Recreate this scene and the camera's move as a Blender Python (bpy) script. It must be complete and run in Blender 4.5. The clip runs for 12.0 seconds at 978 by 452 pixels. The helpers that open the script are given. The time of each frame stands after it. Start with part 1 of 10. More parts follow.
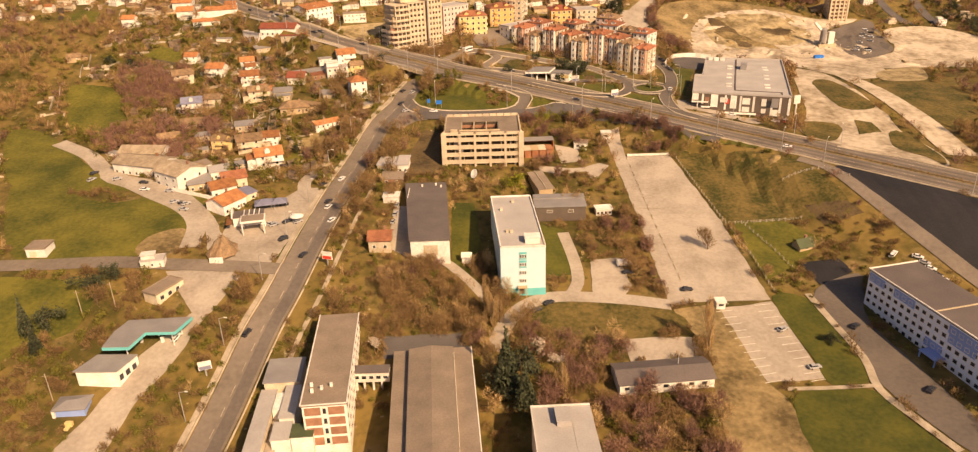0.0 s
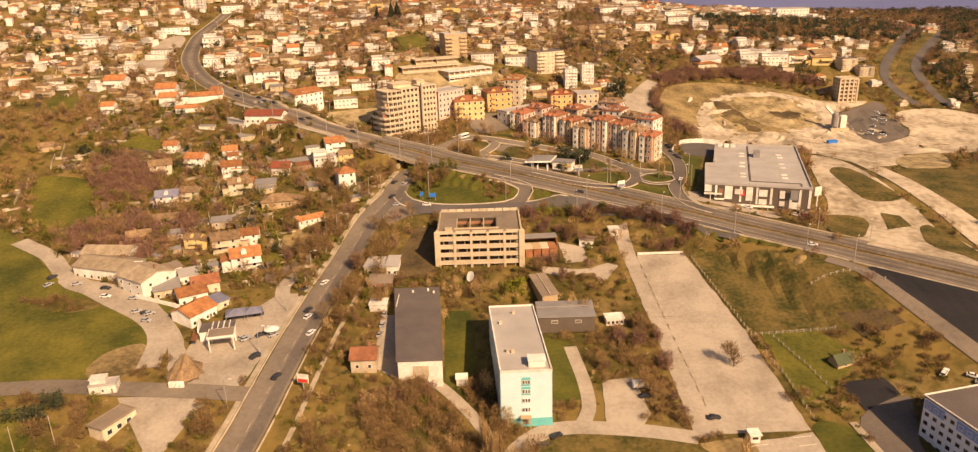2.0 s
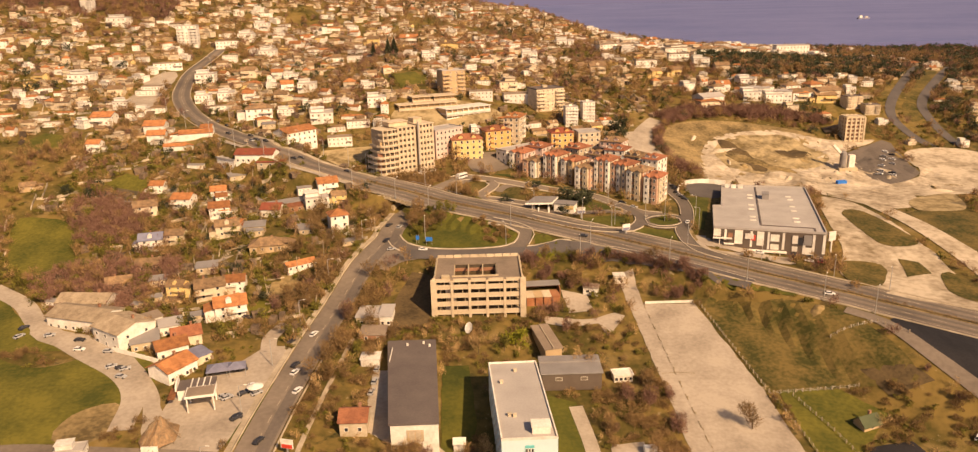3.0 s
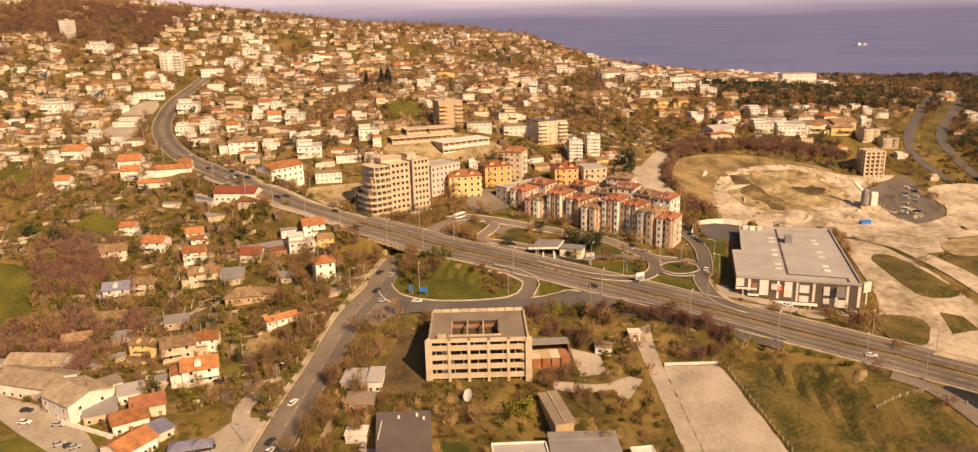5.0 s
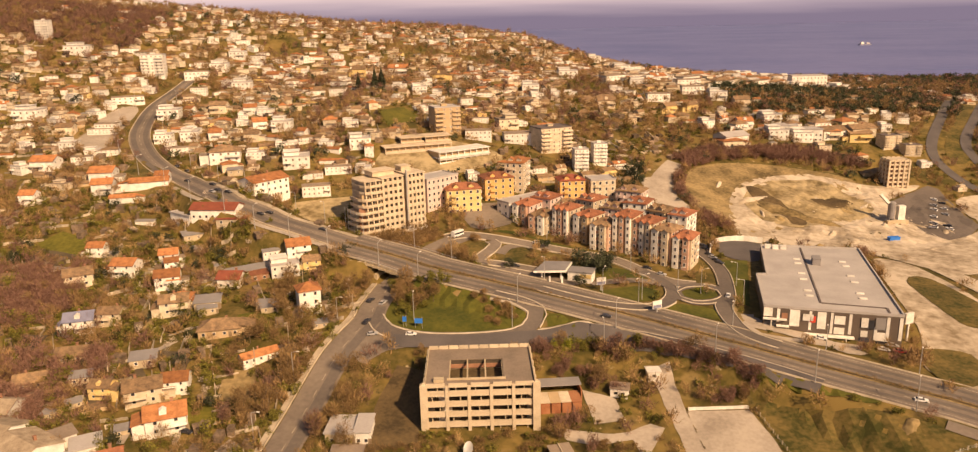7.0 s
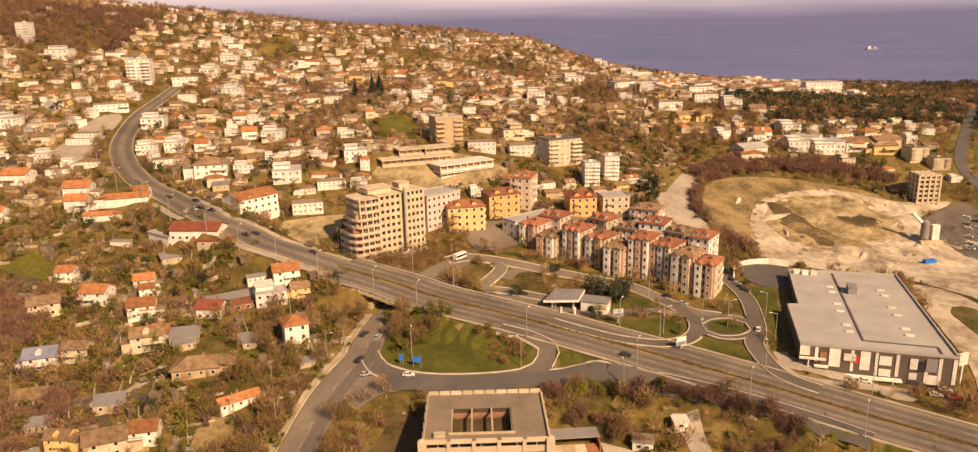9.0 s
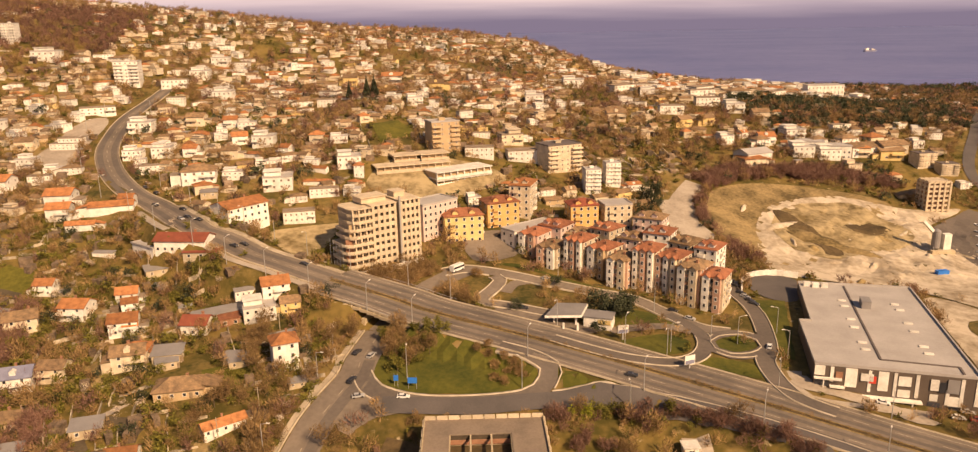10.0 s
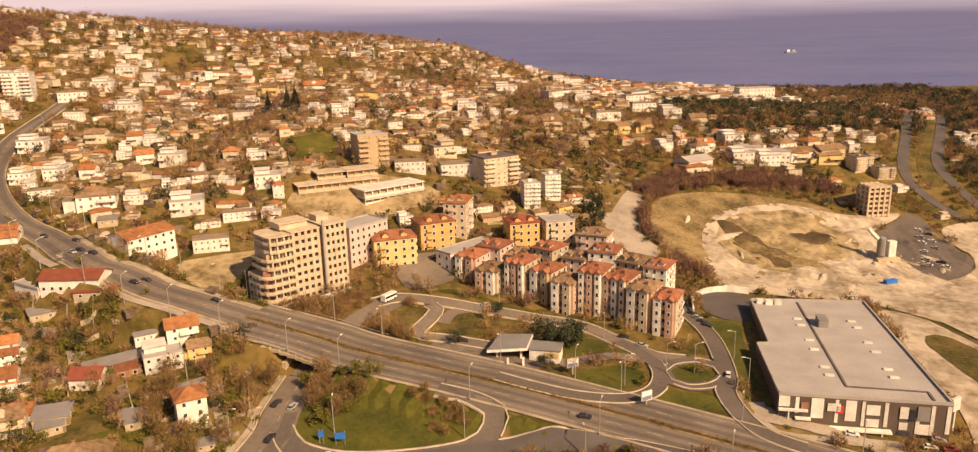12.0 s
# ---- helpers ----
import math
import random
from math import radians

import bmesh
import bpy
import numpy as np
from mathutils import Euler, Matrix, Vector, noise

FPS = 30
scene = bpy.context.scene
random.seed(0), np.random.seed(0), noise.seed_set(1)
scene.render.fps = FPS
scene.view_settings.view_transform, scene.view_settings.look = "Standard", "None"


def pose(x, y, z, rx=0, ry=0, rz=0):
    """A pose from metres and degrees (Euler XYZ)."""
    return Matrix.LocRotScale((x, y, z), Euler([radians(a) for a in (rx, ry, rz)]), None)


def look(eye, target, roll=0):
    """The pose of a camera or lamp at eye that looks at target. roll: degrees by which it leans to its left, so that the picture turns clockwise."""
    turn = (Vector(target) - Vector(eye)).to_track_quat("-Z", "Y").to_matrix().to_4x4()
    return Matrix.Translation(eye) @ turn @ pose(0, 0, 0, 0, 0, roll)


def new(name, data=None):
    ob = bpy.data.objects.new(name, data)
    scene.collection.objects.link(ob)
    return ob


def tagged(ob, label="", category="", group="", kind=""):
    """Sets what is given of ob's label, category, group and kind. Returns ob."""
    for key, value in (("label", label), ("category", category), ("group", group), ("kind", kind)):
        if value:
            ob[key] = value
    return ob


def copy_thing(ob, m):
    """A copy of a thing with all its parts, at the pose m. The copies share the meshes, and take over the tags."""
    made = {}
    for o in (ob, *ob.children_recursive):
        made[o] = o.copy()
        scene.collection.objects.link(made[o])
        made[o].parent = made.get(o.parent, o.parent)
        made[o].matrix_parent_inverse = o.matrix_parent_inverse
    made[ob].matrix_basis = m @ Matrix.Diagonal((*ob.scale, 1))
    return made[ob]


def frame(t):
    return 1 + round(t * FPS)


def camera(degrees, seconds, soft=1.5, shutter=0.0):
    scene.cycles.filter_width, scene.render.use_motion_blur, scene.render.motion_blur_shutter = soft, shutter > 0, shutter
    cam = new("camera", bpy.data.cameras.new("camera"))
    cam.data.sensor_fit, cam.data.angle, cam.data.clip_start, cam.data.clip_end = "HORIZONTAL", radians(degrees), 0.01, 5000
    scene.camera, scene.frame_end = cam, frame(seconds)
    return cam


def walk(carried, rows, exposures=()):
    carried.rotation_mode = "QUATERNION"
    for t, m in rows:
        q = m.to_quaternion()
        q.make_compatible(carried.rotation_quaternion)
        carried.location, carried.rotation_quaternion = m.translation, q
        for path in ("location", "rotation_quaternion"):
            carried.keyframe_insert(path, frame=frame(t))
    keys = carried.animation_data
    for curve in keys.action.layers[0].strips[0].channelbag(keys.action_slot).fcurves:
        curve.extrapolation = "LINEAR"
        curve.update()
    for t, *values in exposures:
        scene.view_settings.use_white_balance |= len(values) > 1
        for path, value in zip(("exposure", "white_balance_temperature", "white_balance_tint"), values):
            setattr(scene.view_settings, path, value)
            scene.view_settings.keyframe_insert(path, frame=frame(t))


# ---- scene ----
cam = camera(65.6, 12.0, soft=1.25)
PATH = [
    (0, (3.716, 9.907, 103.385), (3.709, 11.726, 102.553), -1.6),
    (0.5, (3.954, 17.154, 103.615), (3.948, 18.993, 102.828), -1.6),
    (1, (4.202, 24.491, 103.907), (4.197, 26.348, 103.164), -1.7),
    (1.5, (4.088, 31.944, 104.058), (4.086, 33.817, 103.357), -1.7),
    (2, (3.997, 39.134, 104.428), (4.001, 41.022, 103.768), -1.7),
    (2.5, (3.785, 46.532, 104.554), (3.794, 48.434, 103.934), -1.6),
    (3, (3.271, 54.165, 104.66), (3.286, 56.08, 104.081), -1.5),
    (5, (1.656, 82.516, 105.613), (1.686, 84.447, 105.094), -1.3),
    (5.5, (1.573, 89.231, 106.042), (1.605, 91.162, 105.521), -1.4),
    (6, (1.376, 96.274, 106.425), (1.41, 98.204, 105.902), -1.4),
    (6.5, (0.944, 103.202, 106.684), (0.98, 105.132, 106.161), -1.3),
    (7, (0.712, 110.071, 107.038), (0.75, 112.001, 106.514), -1.3),
    (9, (-0.656, 135.6, 108.089), (-0.617, 137.532, 107.57), -1.1),
    (9.5, (-1.025, 141.445, 108.286), (-0.985, 143.376, 107.768), -1.1),
    (10, (-1.307, 147.202, 108.668), (-1.257, 149.133, 108.151), -1.0),
    (10.5, (-1.388, 153.136, 108.779), (-1.294, 155.066, 108.263), -1.1),
    (11, (-1.44, 158.964, 108.952), (-1.297, 160.892, 108.438), -1.2),
    (11.5, (-1.008, 164.633, 109.178), (-0.828, 166.558, 108.666), -1.2),
    (12, (-0.228, 170.438, 109.387), (-0.005, 172.359, 108.875), -1.3),
]
walk(cam, [(t, look(eye, target, roll)) for t, eye, target, roll in PATH], exposures=[(0.0, 0.42, 7350, 23.5), (3.0, 0.28, 7550, 24), (12.0, 0.21, 7400, 24)])

# ---- light: low warm afternoon sun from behind the camera's right shoulder, thin haze over the sea ----
SUN_TO = Vector((0.60, -0.80, 0.0)).normalized()
SUN_ELEVATION = radians(38)
sun_data = bpy.data.lights.new("sun", "SUN")
sun_data.energy, sun_data.angle, sun_data.color = 5.0, radians(0.6), (1.0, 0.78, 0.48)
sun_ob = new("sun", sun_data)
sun_dir = Vector((SUN_TO.x * math.cos(SUN_ELEVATION), SUN_TO.y * math.cos(SUN_ELEVATION), math.sin(SUN_ELEVATION)))
sun_ob.matrix_world = look(sun_dir * 900 + Vector((0, 300, 0)), (0, 300, 0))

world = bpy.data.worlds.new("world")
scene.world = world
world.use_nodes = True
wn, wl = world.node_tree.nodes, world.node_tree.links
wn.clear()
w_out = wn.new("ShaderNodeOutputWorld")
w_bg = wn.new("ShaderNodeBackground")
w_sky = wn.new("ShaderNodeTexSky")
w_sky.sky_type, w_sky.sun_disc = "NISHITA", False
w_sky.sun_elevation, w_sky.sun_rotation = SUN_ELEVATION, math.atan2(SUN_TO.x, SUN_TO.y)
w_sky.dust_density = 3.0
w_co = wn.new("ShaderNodeTexCoord")
w_sep = wn.new("ShaderNodeSeparateXYZ")
w_map = wn.new("ShaderNodeMapping")
w_map.inputs["Scale"].default_value = (2.0, 2.0, 34.0)
w_noise = wn.new("ShaderNodeTexNoise")
w_noise.inputs["Scale"].default_value, w_noise.inputs["Detail"].default_value = 2.2, 5.0
w_ramp = wn.new("ShaderNodeValToRGB")
ramp = w_ramp.color_ramp
ramp.elements[0].position, ramp.elements[0].color = 0.47, (0.150, 0.138, 0.205, 1)
ramp.elements[1].position, ramp.elements[1].color = 0.62, (0.42, 0.39, 0.44, 1)
for at, colour in ((0.5000, (0.158, 0.144, 0.208, 1)), (0.5075, (0.30, 0.265, 0.32, 1)), (0.5155, (0.56, 0.48, 0.49, 1))):
    e = ramp.elements.new(at)
    e.color = colour
w_add = wn.new("ShaderNodeMath")
w_add.operation = "MULTIPLY_ADD"
w_add.inputs[1].default_value = 0.010
w_half = wn.new("ShaderNodeMath")
w_half.operation = "MULTIPLY_ADD"
w_half.inputs[1].default_value, w_half.inputs[2].default_value = 0.5, 0.495
w_scale = wn.new("ShaderNodeVectorMath")
w_scale.operation = "SCALE"
w_scale.inputs["Scale"].default_value = 20.5
w_mask = wn.new("ShaderNodeMapRange")
w_mask.inputs["From Min"].default_value, w_mask.inputs["From Max"].default_value = 0.05, 0.14
w_mix = wn.new("ShaderNodeMix")
w_mix.data_type = "RGBA"
wl.new(w_co.outputs["Generated"], w_sep.inputs[0])
wl.new(w_co.outputs["Generated"], w_map.inputs[0])
wl.new(w_map.outputs[0], w_noise.inputs["Vector"])
wl.new(w_sep.outputs["Z"], w_half.inputs[0])
wl.new(w_noise.outputs["Fac"], w_add.inputs[0])
wl.new(w_half.outputs[0], w_add.inputs[2])
wl.new(w_add.outputs[0], w_ramp.inputs[0])
wl.new(w_ramp.outputs[0], w_scale.inputs[0])
wl.new(w_sep.outputs["Z"], w_mask.inputs["Value"])
wl.new(w_mask.outputs[0], w_mix.inputs["Factor"])
wl.new(w_scale.outputs[0], w_mix.inputs["A"])
wl.new(w_sky.outputs[0], w_mix.inputs["B"])
wl.new(w_mix.outputs["Result"], w_bg.inputs["Color"])
w_bg.inputs["Strength"].default_value = 0.06
wl.new(w_bg.outputs[0], w_out.inputs[0])


# ---- materials ----
def mat(name, a, b, scale=0.5, fine=6.0, rough=0.85, bump=0.15, rand=0.0, metal=0.0, spec=0.3, low=0.35, high=0.65):
    """Two tones broken up at a coarse and a fine scale (in metres), with relief and a tone of its own for each piece."""
    m = bpy.data.materials.new(name)
    m.use_nodes = True
    n, l = m.node_tree.nodes, m.node_tree.links
    p = n["Principled BSDF"]
    p.inputs["Roughness"].default_value, p.inputs["Metallic"].default_value = rough, metal
    p.inputs["Specular IOR Level"].default_value = spec
    co = n.new("ShaderNodeTexCoord")
    coarse, grain = n.new("ShaderNodeTexNoise"), n.new("ShaderNodeTexNoise")
    coarse.inputs["Scale"].default_value, coarse.inputs["Detail"].default_value = scale, 6.0
    grain.inputs["Scale"].default_value, grain.inputs["Detail"].default_value = fine, 4.0
    blend = n.new("ShaderNodeMath")
    blend.operation = "MULTIPLY_ADD"
    blend.inputs[1].default_value = 0.35
    shift = n.new("ShaderNodeMath")
    shift.operation = "MULTIPLY"
    shift.inputs[1].default_value = 0.65
    rng = n.new("ShaderNodeMapRange")
    rng.inputs["From Min"].default_value, rng.inputs["From Max"].default_value = low, high
    mix = n.new("ShaderNodeMix")
    mix.data_type = "RGBA"
    mix.inputs["A"].default_value, mix.inputs["B"].default_value = (*a, 1), (*b, 1)
    for tex in (coarse, grain):
        l.new(co.outputs["Object"], tex.inputs["Vector"])
    l.new(coarse.outputs["Fac"], shift.inputs[0])
    l.new(grain.outputs["Fac"], blend.inputs[0])
    l.new(shift.outputs[0], blend.inputs[2])
    l.new(blend.outputs[0], rng.inputs["Value"])
    l.new(rng.outputs[0], mix.inputs["Factor"])
    colour = mix.outputs["Result"]
    if rand:
        info, span, hsv = n.new("ShaderNodeObjectInfo"), n.new("ShaderNodeMapRange"), n.new("ShaderNodeHueSaturation")
        span.inputs["To Min"].default_value, span.inputs["To Max"].default_value = 1 - rand, 1 + rand
        l.new(info.outputs["Random"], span.inputs["Value"])
        l.new(span.outputs[0], hsv.inputs["Value"])
        l.new(colour, hsv.inputs["Color"])
        colour = hsv.outputs["Color"]
    l.new(colour, p.inputs["Base Color"])
    if bump:
        bp = n.new("ShaderNodeBump")
        bp.inputs["Strength"].default_value, bp.inputs["Distance"].default_value = bump, 0.1
        l.new(grain.outputs["Fac"], bp.inputs["Height"])
        l.new(bp.outputs[0], p.inputs["Normal"])
    return m


def islands(m, amount):
    """Lets every loose piece of a joined mesh vary in tone."""
    n, l = m.node_tree.nodes, m.node_tree.links
    p = n["Principled BSDF"]
    old = p.inputs["Base Color"].links[0].from_socket
    geo, span, hsv = n.new("ShaderNodeNewGeometry"), n.new("ShaderNodeMapRange"), n.new("ShaderNodeHueSaturation")
    span.inputs["To Min"].default_value, span.inputs["To Max"].default_value = 1 - amount, 1 + amount
    l.new(geo.outputs["Random Per Island"], span.inputs["Value"])
    l.new(span.outputs[0], hsv.inputs["Value"])
    l.new(old, hsv.inputs["Color"])
    l.new(hsv.outputs["Color"], p.inputs["Base Color"])
    return m


def ground_material():
    """Olive scrub and brown litter, with paler trodden earth in patches and small pale specks of stone and rubbish."""
    m = mat("scrub_ground", (0.068, 0.055, 0.011), (0.205, 0.135, 0.038), 0.05, 0.35, 0.95, 0.6, low=0.40, high=0.60)
    n, l = m.node_tree.nodes, m.node_tree.links
    p = n["Principled BSDF"]
    old = p.inputs["Base Color"].links[0].from_socket
    co = n.new("ShaderNodeTexCoord")
    for scale, lo, hi, tone in ((0.055, 0.54, 0.66, (0.25, 0.17, 0.068, 1)), (0.30, 0.63, 0.72, (0.42, 0.32, 0.19, 1)), (0.11, 0.60, 0.68, (0.035, 0.033, 0.008, 1))):
        tex, rng, mix = n.new("ShaderNodeTexNoise"), n.new("ShaderNodeMapRange"), n.new("ShaderNodeMix")
        tex.inputs["Scale"].default_value, tex.inputs["Detail"].default_value, tex.inputs["Roughness"].default_value = scale, 7.0, 0.68
        rng.inputs["From Min"].default_value, rng.inputs["From Max"].default_value = lo, hi
        mix.data_type = "RGBA"
        mix.inputs["B"].default_value = tone
        l.new(co.outputs["Object"], tex.inputs["Vector"])
        l.new(tex.outputs["Fac"], rng.inputs["Value"])
        l.new(rng.outputs[0], mix.inputs["Factor"])
        l.new(old, mix.inputs["A"])
        old = mix.outputs["Result"]
    l.new(old, p.inputs["Base Color"])
    return m


M = {}
M["ground"] = ground_material()
M["grass"] = mat("grass", (0.055, 0.060, 0.008), (0.160, 0.134, 0.021), 0.07, 0.8, 0.95, 0.6, low=0.36, high=0.62)
M["dry_grass"] = mat("dry_grass", (0.045, 0.044, 0.008), (0.165, 0.113, 0.034), 0.10, 0.8, 0.95, 0.6, low=0.38, high=0.60)
M["turf"] = mat("mown_turf", (0.042, 0.050, 0.007), (0.110, 0.100, 0.015), 0.09, 0.8, 0.95, 0.6, low=0.36, high=0.64)
M["dark_earth"] = mat("dark_dug_earth", (0.055, 0.038, 0.018), (0.15, 0.10, 0.045), 0.15, 1.0, 0.95, 0.6)
M["soil"] = mat("ploughed_soil", (0.06, 0.045, 0.03), (0.12, 0.09, 0.055), 0.1, 1.5, 0.95, 0.5)
M["sand"] = mat("pale_sand", (0.20, 0.148, 0.088), (0.545, 0.45, 0.332), 0.07, 0.4, 0.95, 0.6, low=0.33, high=0.56)
M["mound"] = mat("earth_mound", (0.10, 0.07, 0.028), (0.34, 0.24, 0.11), 0.09, 0.7, 0.95, 0.6, low=0.38, high=0.62)
M["asphalt"] = mat("worn_asphalt", (0.125, 0.099, 0.077), (0.255, 0.203, 0.155), 0.06, 0.7, 0.9, 0.1, low=0.30, high=0.70)
M["asphalt_mid"] = mat("patched_asphalt", (0.095, 0.078, 0.066), (0.175, 0.141, 0.114), 0.06, 0.9, 0.9, 0.1, low=0.30, high=0.70)
M["asphalt_dark"] = mat("dark_asphalt", (0.085, 0.075, 0.07), (0.13, 0.11, 0.10), 0.1, 2.5, 0.9, 0.1)
M["kerb_pale"] = mat("pale_kerb_stones", (0.36, 0.30, 0.22), (0.56, 0.47, 0.36), 0.4, 3, 0.9, 0.1)
M["near_black"] = mat("near_black_surface", (0.015, 0.01425, 0.01575), (0.03375, 0.03, 0.0315), 0.06, 1.5, 0.75, 0.1)
M["plaza"] = mat("concrete_paving", (0.25, 0.203, 0.155), (0.43, 0.36, 0.282), 0.09, 0.9, 0.9, 0.1, low=0.30, high=0.60)
M["kerb"] = mat("kerb_concrete", (0.28, 0.225, 0.155), (0.50, 0.41, 0.30), 0.25, 2.5, 0.9, 0.1)
M["paint"] = mat("road_paint", (0.5, 0.45, 0.36), (0.75, 0.70, 0.6), 0.6, 4, 0.8, 0.0)
M["white"] = mat("white_render", (0.60, 0.55, 0.47), (0.85, 0.80, 0.71), 0.3, 1.5, 0.85, 0.08, 0.14)
M["rose"] = mat("faded_rose_render", (0.46, 0.27, 0.19), (0.58, 0.37, 0.26), 0.25, 3, 0.85, 0.08, 0.1)
M["office_white"] = mat("bluish_white_render", (0.72, 0.76, 0.84), (0.82, 0.86, 0.92), 0.3, 1.5, 0.85, 0.05)
M["cream"] = mat("cream_render", (0.46, 0.37, 0.25), (0.70, 0.58, 0.42), 0.3, 1.5, 0.85, 0.08, 0.2)
M["yellow"] = mat("yellow_render", (0.60, 0.42, 0.17), (0.74, 0.55, 0.25), 0.25, 3, 0.85, 0.08, 0.08)
M["orange"] = mat("orange_render", (0.60, 0.34, 0.12), (0.72, 0.44, 0.17), 0.25, 3, 0.85, 0.08, 0.08)
M["pink"] = mat("pale_pink_render", (0.58, 0.42, 0.36), (0.68, 0.52, 0.45), 0.25, 3, 0.85, 0.08, 0.05)
M["tan"] = mat("tan_render", (0.44, 0.31, 0.17), (0.55, 0.40, 0.24), 0.25, 3, 0.85, 0.08, 0.06)
M["brick"] = mat("bare_brick", (0.26, 0.125, 0.075), (0.40, 0.21, 0.125), 0.6, 5, 0.9, 0.2, 0.1)
M["concrete"] = mat("weathered_concrete", (0.40, 0.31, 0.195), (0.56, 0.45, 0.30), 0.3, 3, 0.9, 0.2, 0.06)
M["bare_concrete"] = mat("bare_concrete", (0.46, 0.365, 0.25), (0.66, 0.535, 0.375), 0.3, 3, 0.9, 0.15, 0.06)
M["tile"] = mat("terracotta_tiles", (0.22, 0.088, 0.036), (0.46, 0.195, 0.075), 0.5, 2.5, 0.85, 0.4, 0.35)
M["tile_old"] = mat("weathered_tiles", (0.13, 0.085, 0.05), (0.32, 0.20, 0.105), 0.6, 2.5, 0.9, 0.4, 0.3)
M["tile_pale"] = mat("bleached_tiles", (0.25, 0.185, 0.12), (0.44, 0.345, 0.235), 0.5, 2.5, 0.9, 0.4, 0.15)
M["tile_row"] = mat("red_brown_tiles", (0.20, 0.075, 0.04), (0.38, 0.15, 0.075), 0.5, 2.5, 0.85, 0.4, 0.2)
M["tile_red"] = mat("dark_red_sheet", (0.22, 0.06, 0.035), (0.30, 0.09, 0.05), 0.4, 4, 0.8, 0.2, 0.1)
M["tile_blue"] = mat("blue_grey_sheet", (0.16, 0.16, 0.22), (0.24, 0.24, 0.31), 0.4, 4, 0.7, 0.1, 0.05)
M["felt"] = mat("grey_roof_felt", (0.36, 0.325, 0.295), (0.46, 0.42, 0.385), 0.12, 2, 0.9, 0.08)
M["felt_dark"] = mat("dark_roof_felt", (0.115, 0.092, 0.085), (0.16, 0.13, 0.115), 0.12, 2, 0.9, 0.08, 0.05)
M["felt_brown"] = mat("brown_roof_felt", (0.21, 0.160, 0.118), (0.32, 0.245, 0.178), 0.15, 2, 0.9, 0.08, 0.1)
M["sheet"] = mat("grey_sheet_metal", (0.22, 0.20, 0.19), (0.30, 0.275, 0.255), 0.2, 3, 0.6, 0.08, 0.06)
M["rust"] = mat("rusty_sheet", (0.28, 0.10, 0.045), (0.42, 0.19, 0.09), 0.3, 3, 0.85, 0.15)
M["glass"] = mat("dark_window_glass", (0.03, 0.03, 0.035), (0.06, 0.06, 0.07), 0.5, 2, 0.15, 0.0, 0.4, spec=0.5)
M["pane_far"] = mat("shaded_small_panes", (0.15, 0.115, 0.085), (0.27, 0.21, 0.155), 0.5, 2, 0.4, 0.0, 0.3)
M["ochre"] = mat("ochre_cut_earth", (0.15, 0.105, 0.045), (0.42, 0.32, 0.175), 0.12, 0.5, 0.95, 0.6, low=0.36, high=0.60)
# dark brown that puts the shade of open floors into the colour
M["interior_shade"] = mat("painted_interior_shade", (0.05, 0.038, 0.028), (0.10, 0.075, 0.05), 0.5, 3, 0.95, 0.1, 0.3)
M["cladding_dark"] = mat("brown_grey_cladding", (0.115, 0.085, 0.065), (0.145, 0.11, 0.085), 0.3, 4, 0.6, 0.05, 0.05)
M["aqua"] = mat("pale_blue_render", (0.50, 0.66, 0.68), (0.60, 0.74, 0.75), 0.3, 3, 0.85, 0.05)
M["teal"] = mat("turquoise_render", (0.10, 0.44, 0.44), (0.16, 0.52, 0.51), 0.3, 3, 0.85, 0.05)
M["blue_panel"] = mat("blue_facade_panel", (0.22, 0.32, 0.62), (0.30, 0.40, 0.70), 0.3, 3, 0.6, 0.05)
M["sign_blue"] = mat("blue_sign", (0.02, 0.16, 0.55), (0.03, 0.20, 0.62), 0.5, 3, 0.5, 0.0)
M["sign_red"] = mat("red_sign", (0.6, 0.05, 0.03), (0.68, 0.08, 0.05), 0.5, 3, 0.5, 0.0)
M["metal"] = mat("galvanised_steel", (0.40, 0.38, 0.35), (0.5, 0.48, 0.45), 0.5, 5, 0.5, 0.0, metal=0.4)
M["wood"] = mat("weathered_wood", (0.20, 0.14, 0.085), (0.30, 0.22, 0.14), 0.5, 6, 0.9, 0.2)
M["bark"] = mat("bark", (0.10, 0.07, 0.045), (0.17, 0.125, 0.08), 1.0, 8, 0.95, 0.3)
M["twig"] = islands(mat("bare_twigs", (0.165, 0.098, 0.042), (0.30, 0.185, 0.078), 0.3, 2, 0.95, 0.0, 0.25), 0.35)
M["twig_pale"] = islands(mat("pale_twigs", (0.345, 0.2185, 0.092), (0.483, 0.322, 0.1495), 0.3, 2, 0.95, 0.0, 0.2), 0.35)
M["twig_plum"] = islands(mat("reddish_twigs", (0.1755, 0.091, 0.065), (0.26, 0.143, 0.0975), 0.3, 2, 0.95, 0.0, 0.2), 0.35)
M["leaf"] = islands(mat("spring_leaves", (0.092, 0.082, 0.014), (0.18, 0.152, 0.028), 0.3, 2, 0.9, 0.0, 0.25), 0.4)
M["leaf_bright"] = islands(mat("fresh_leaves", (0.17, 0.175, 0.012), (0.26, 0.25, 0.025), 0.3, 2, 0.9, 0.0, 0.2), 0.4)
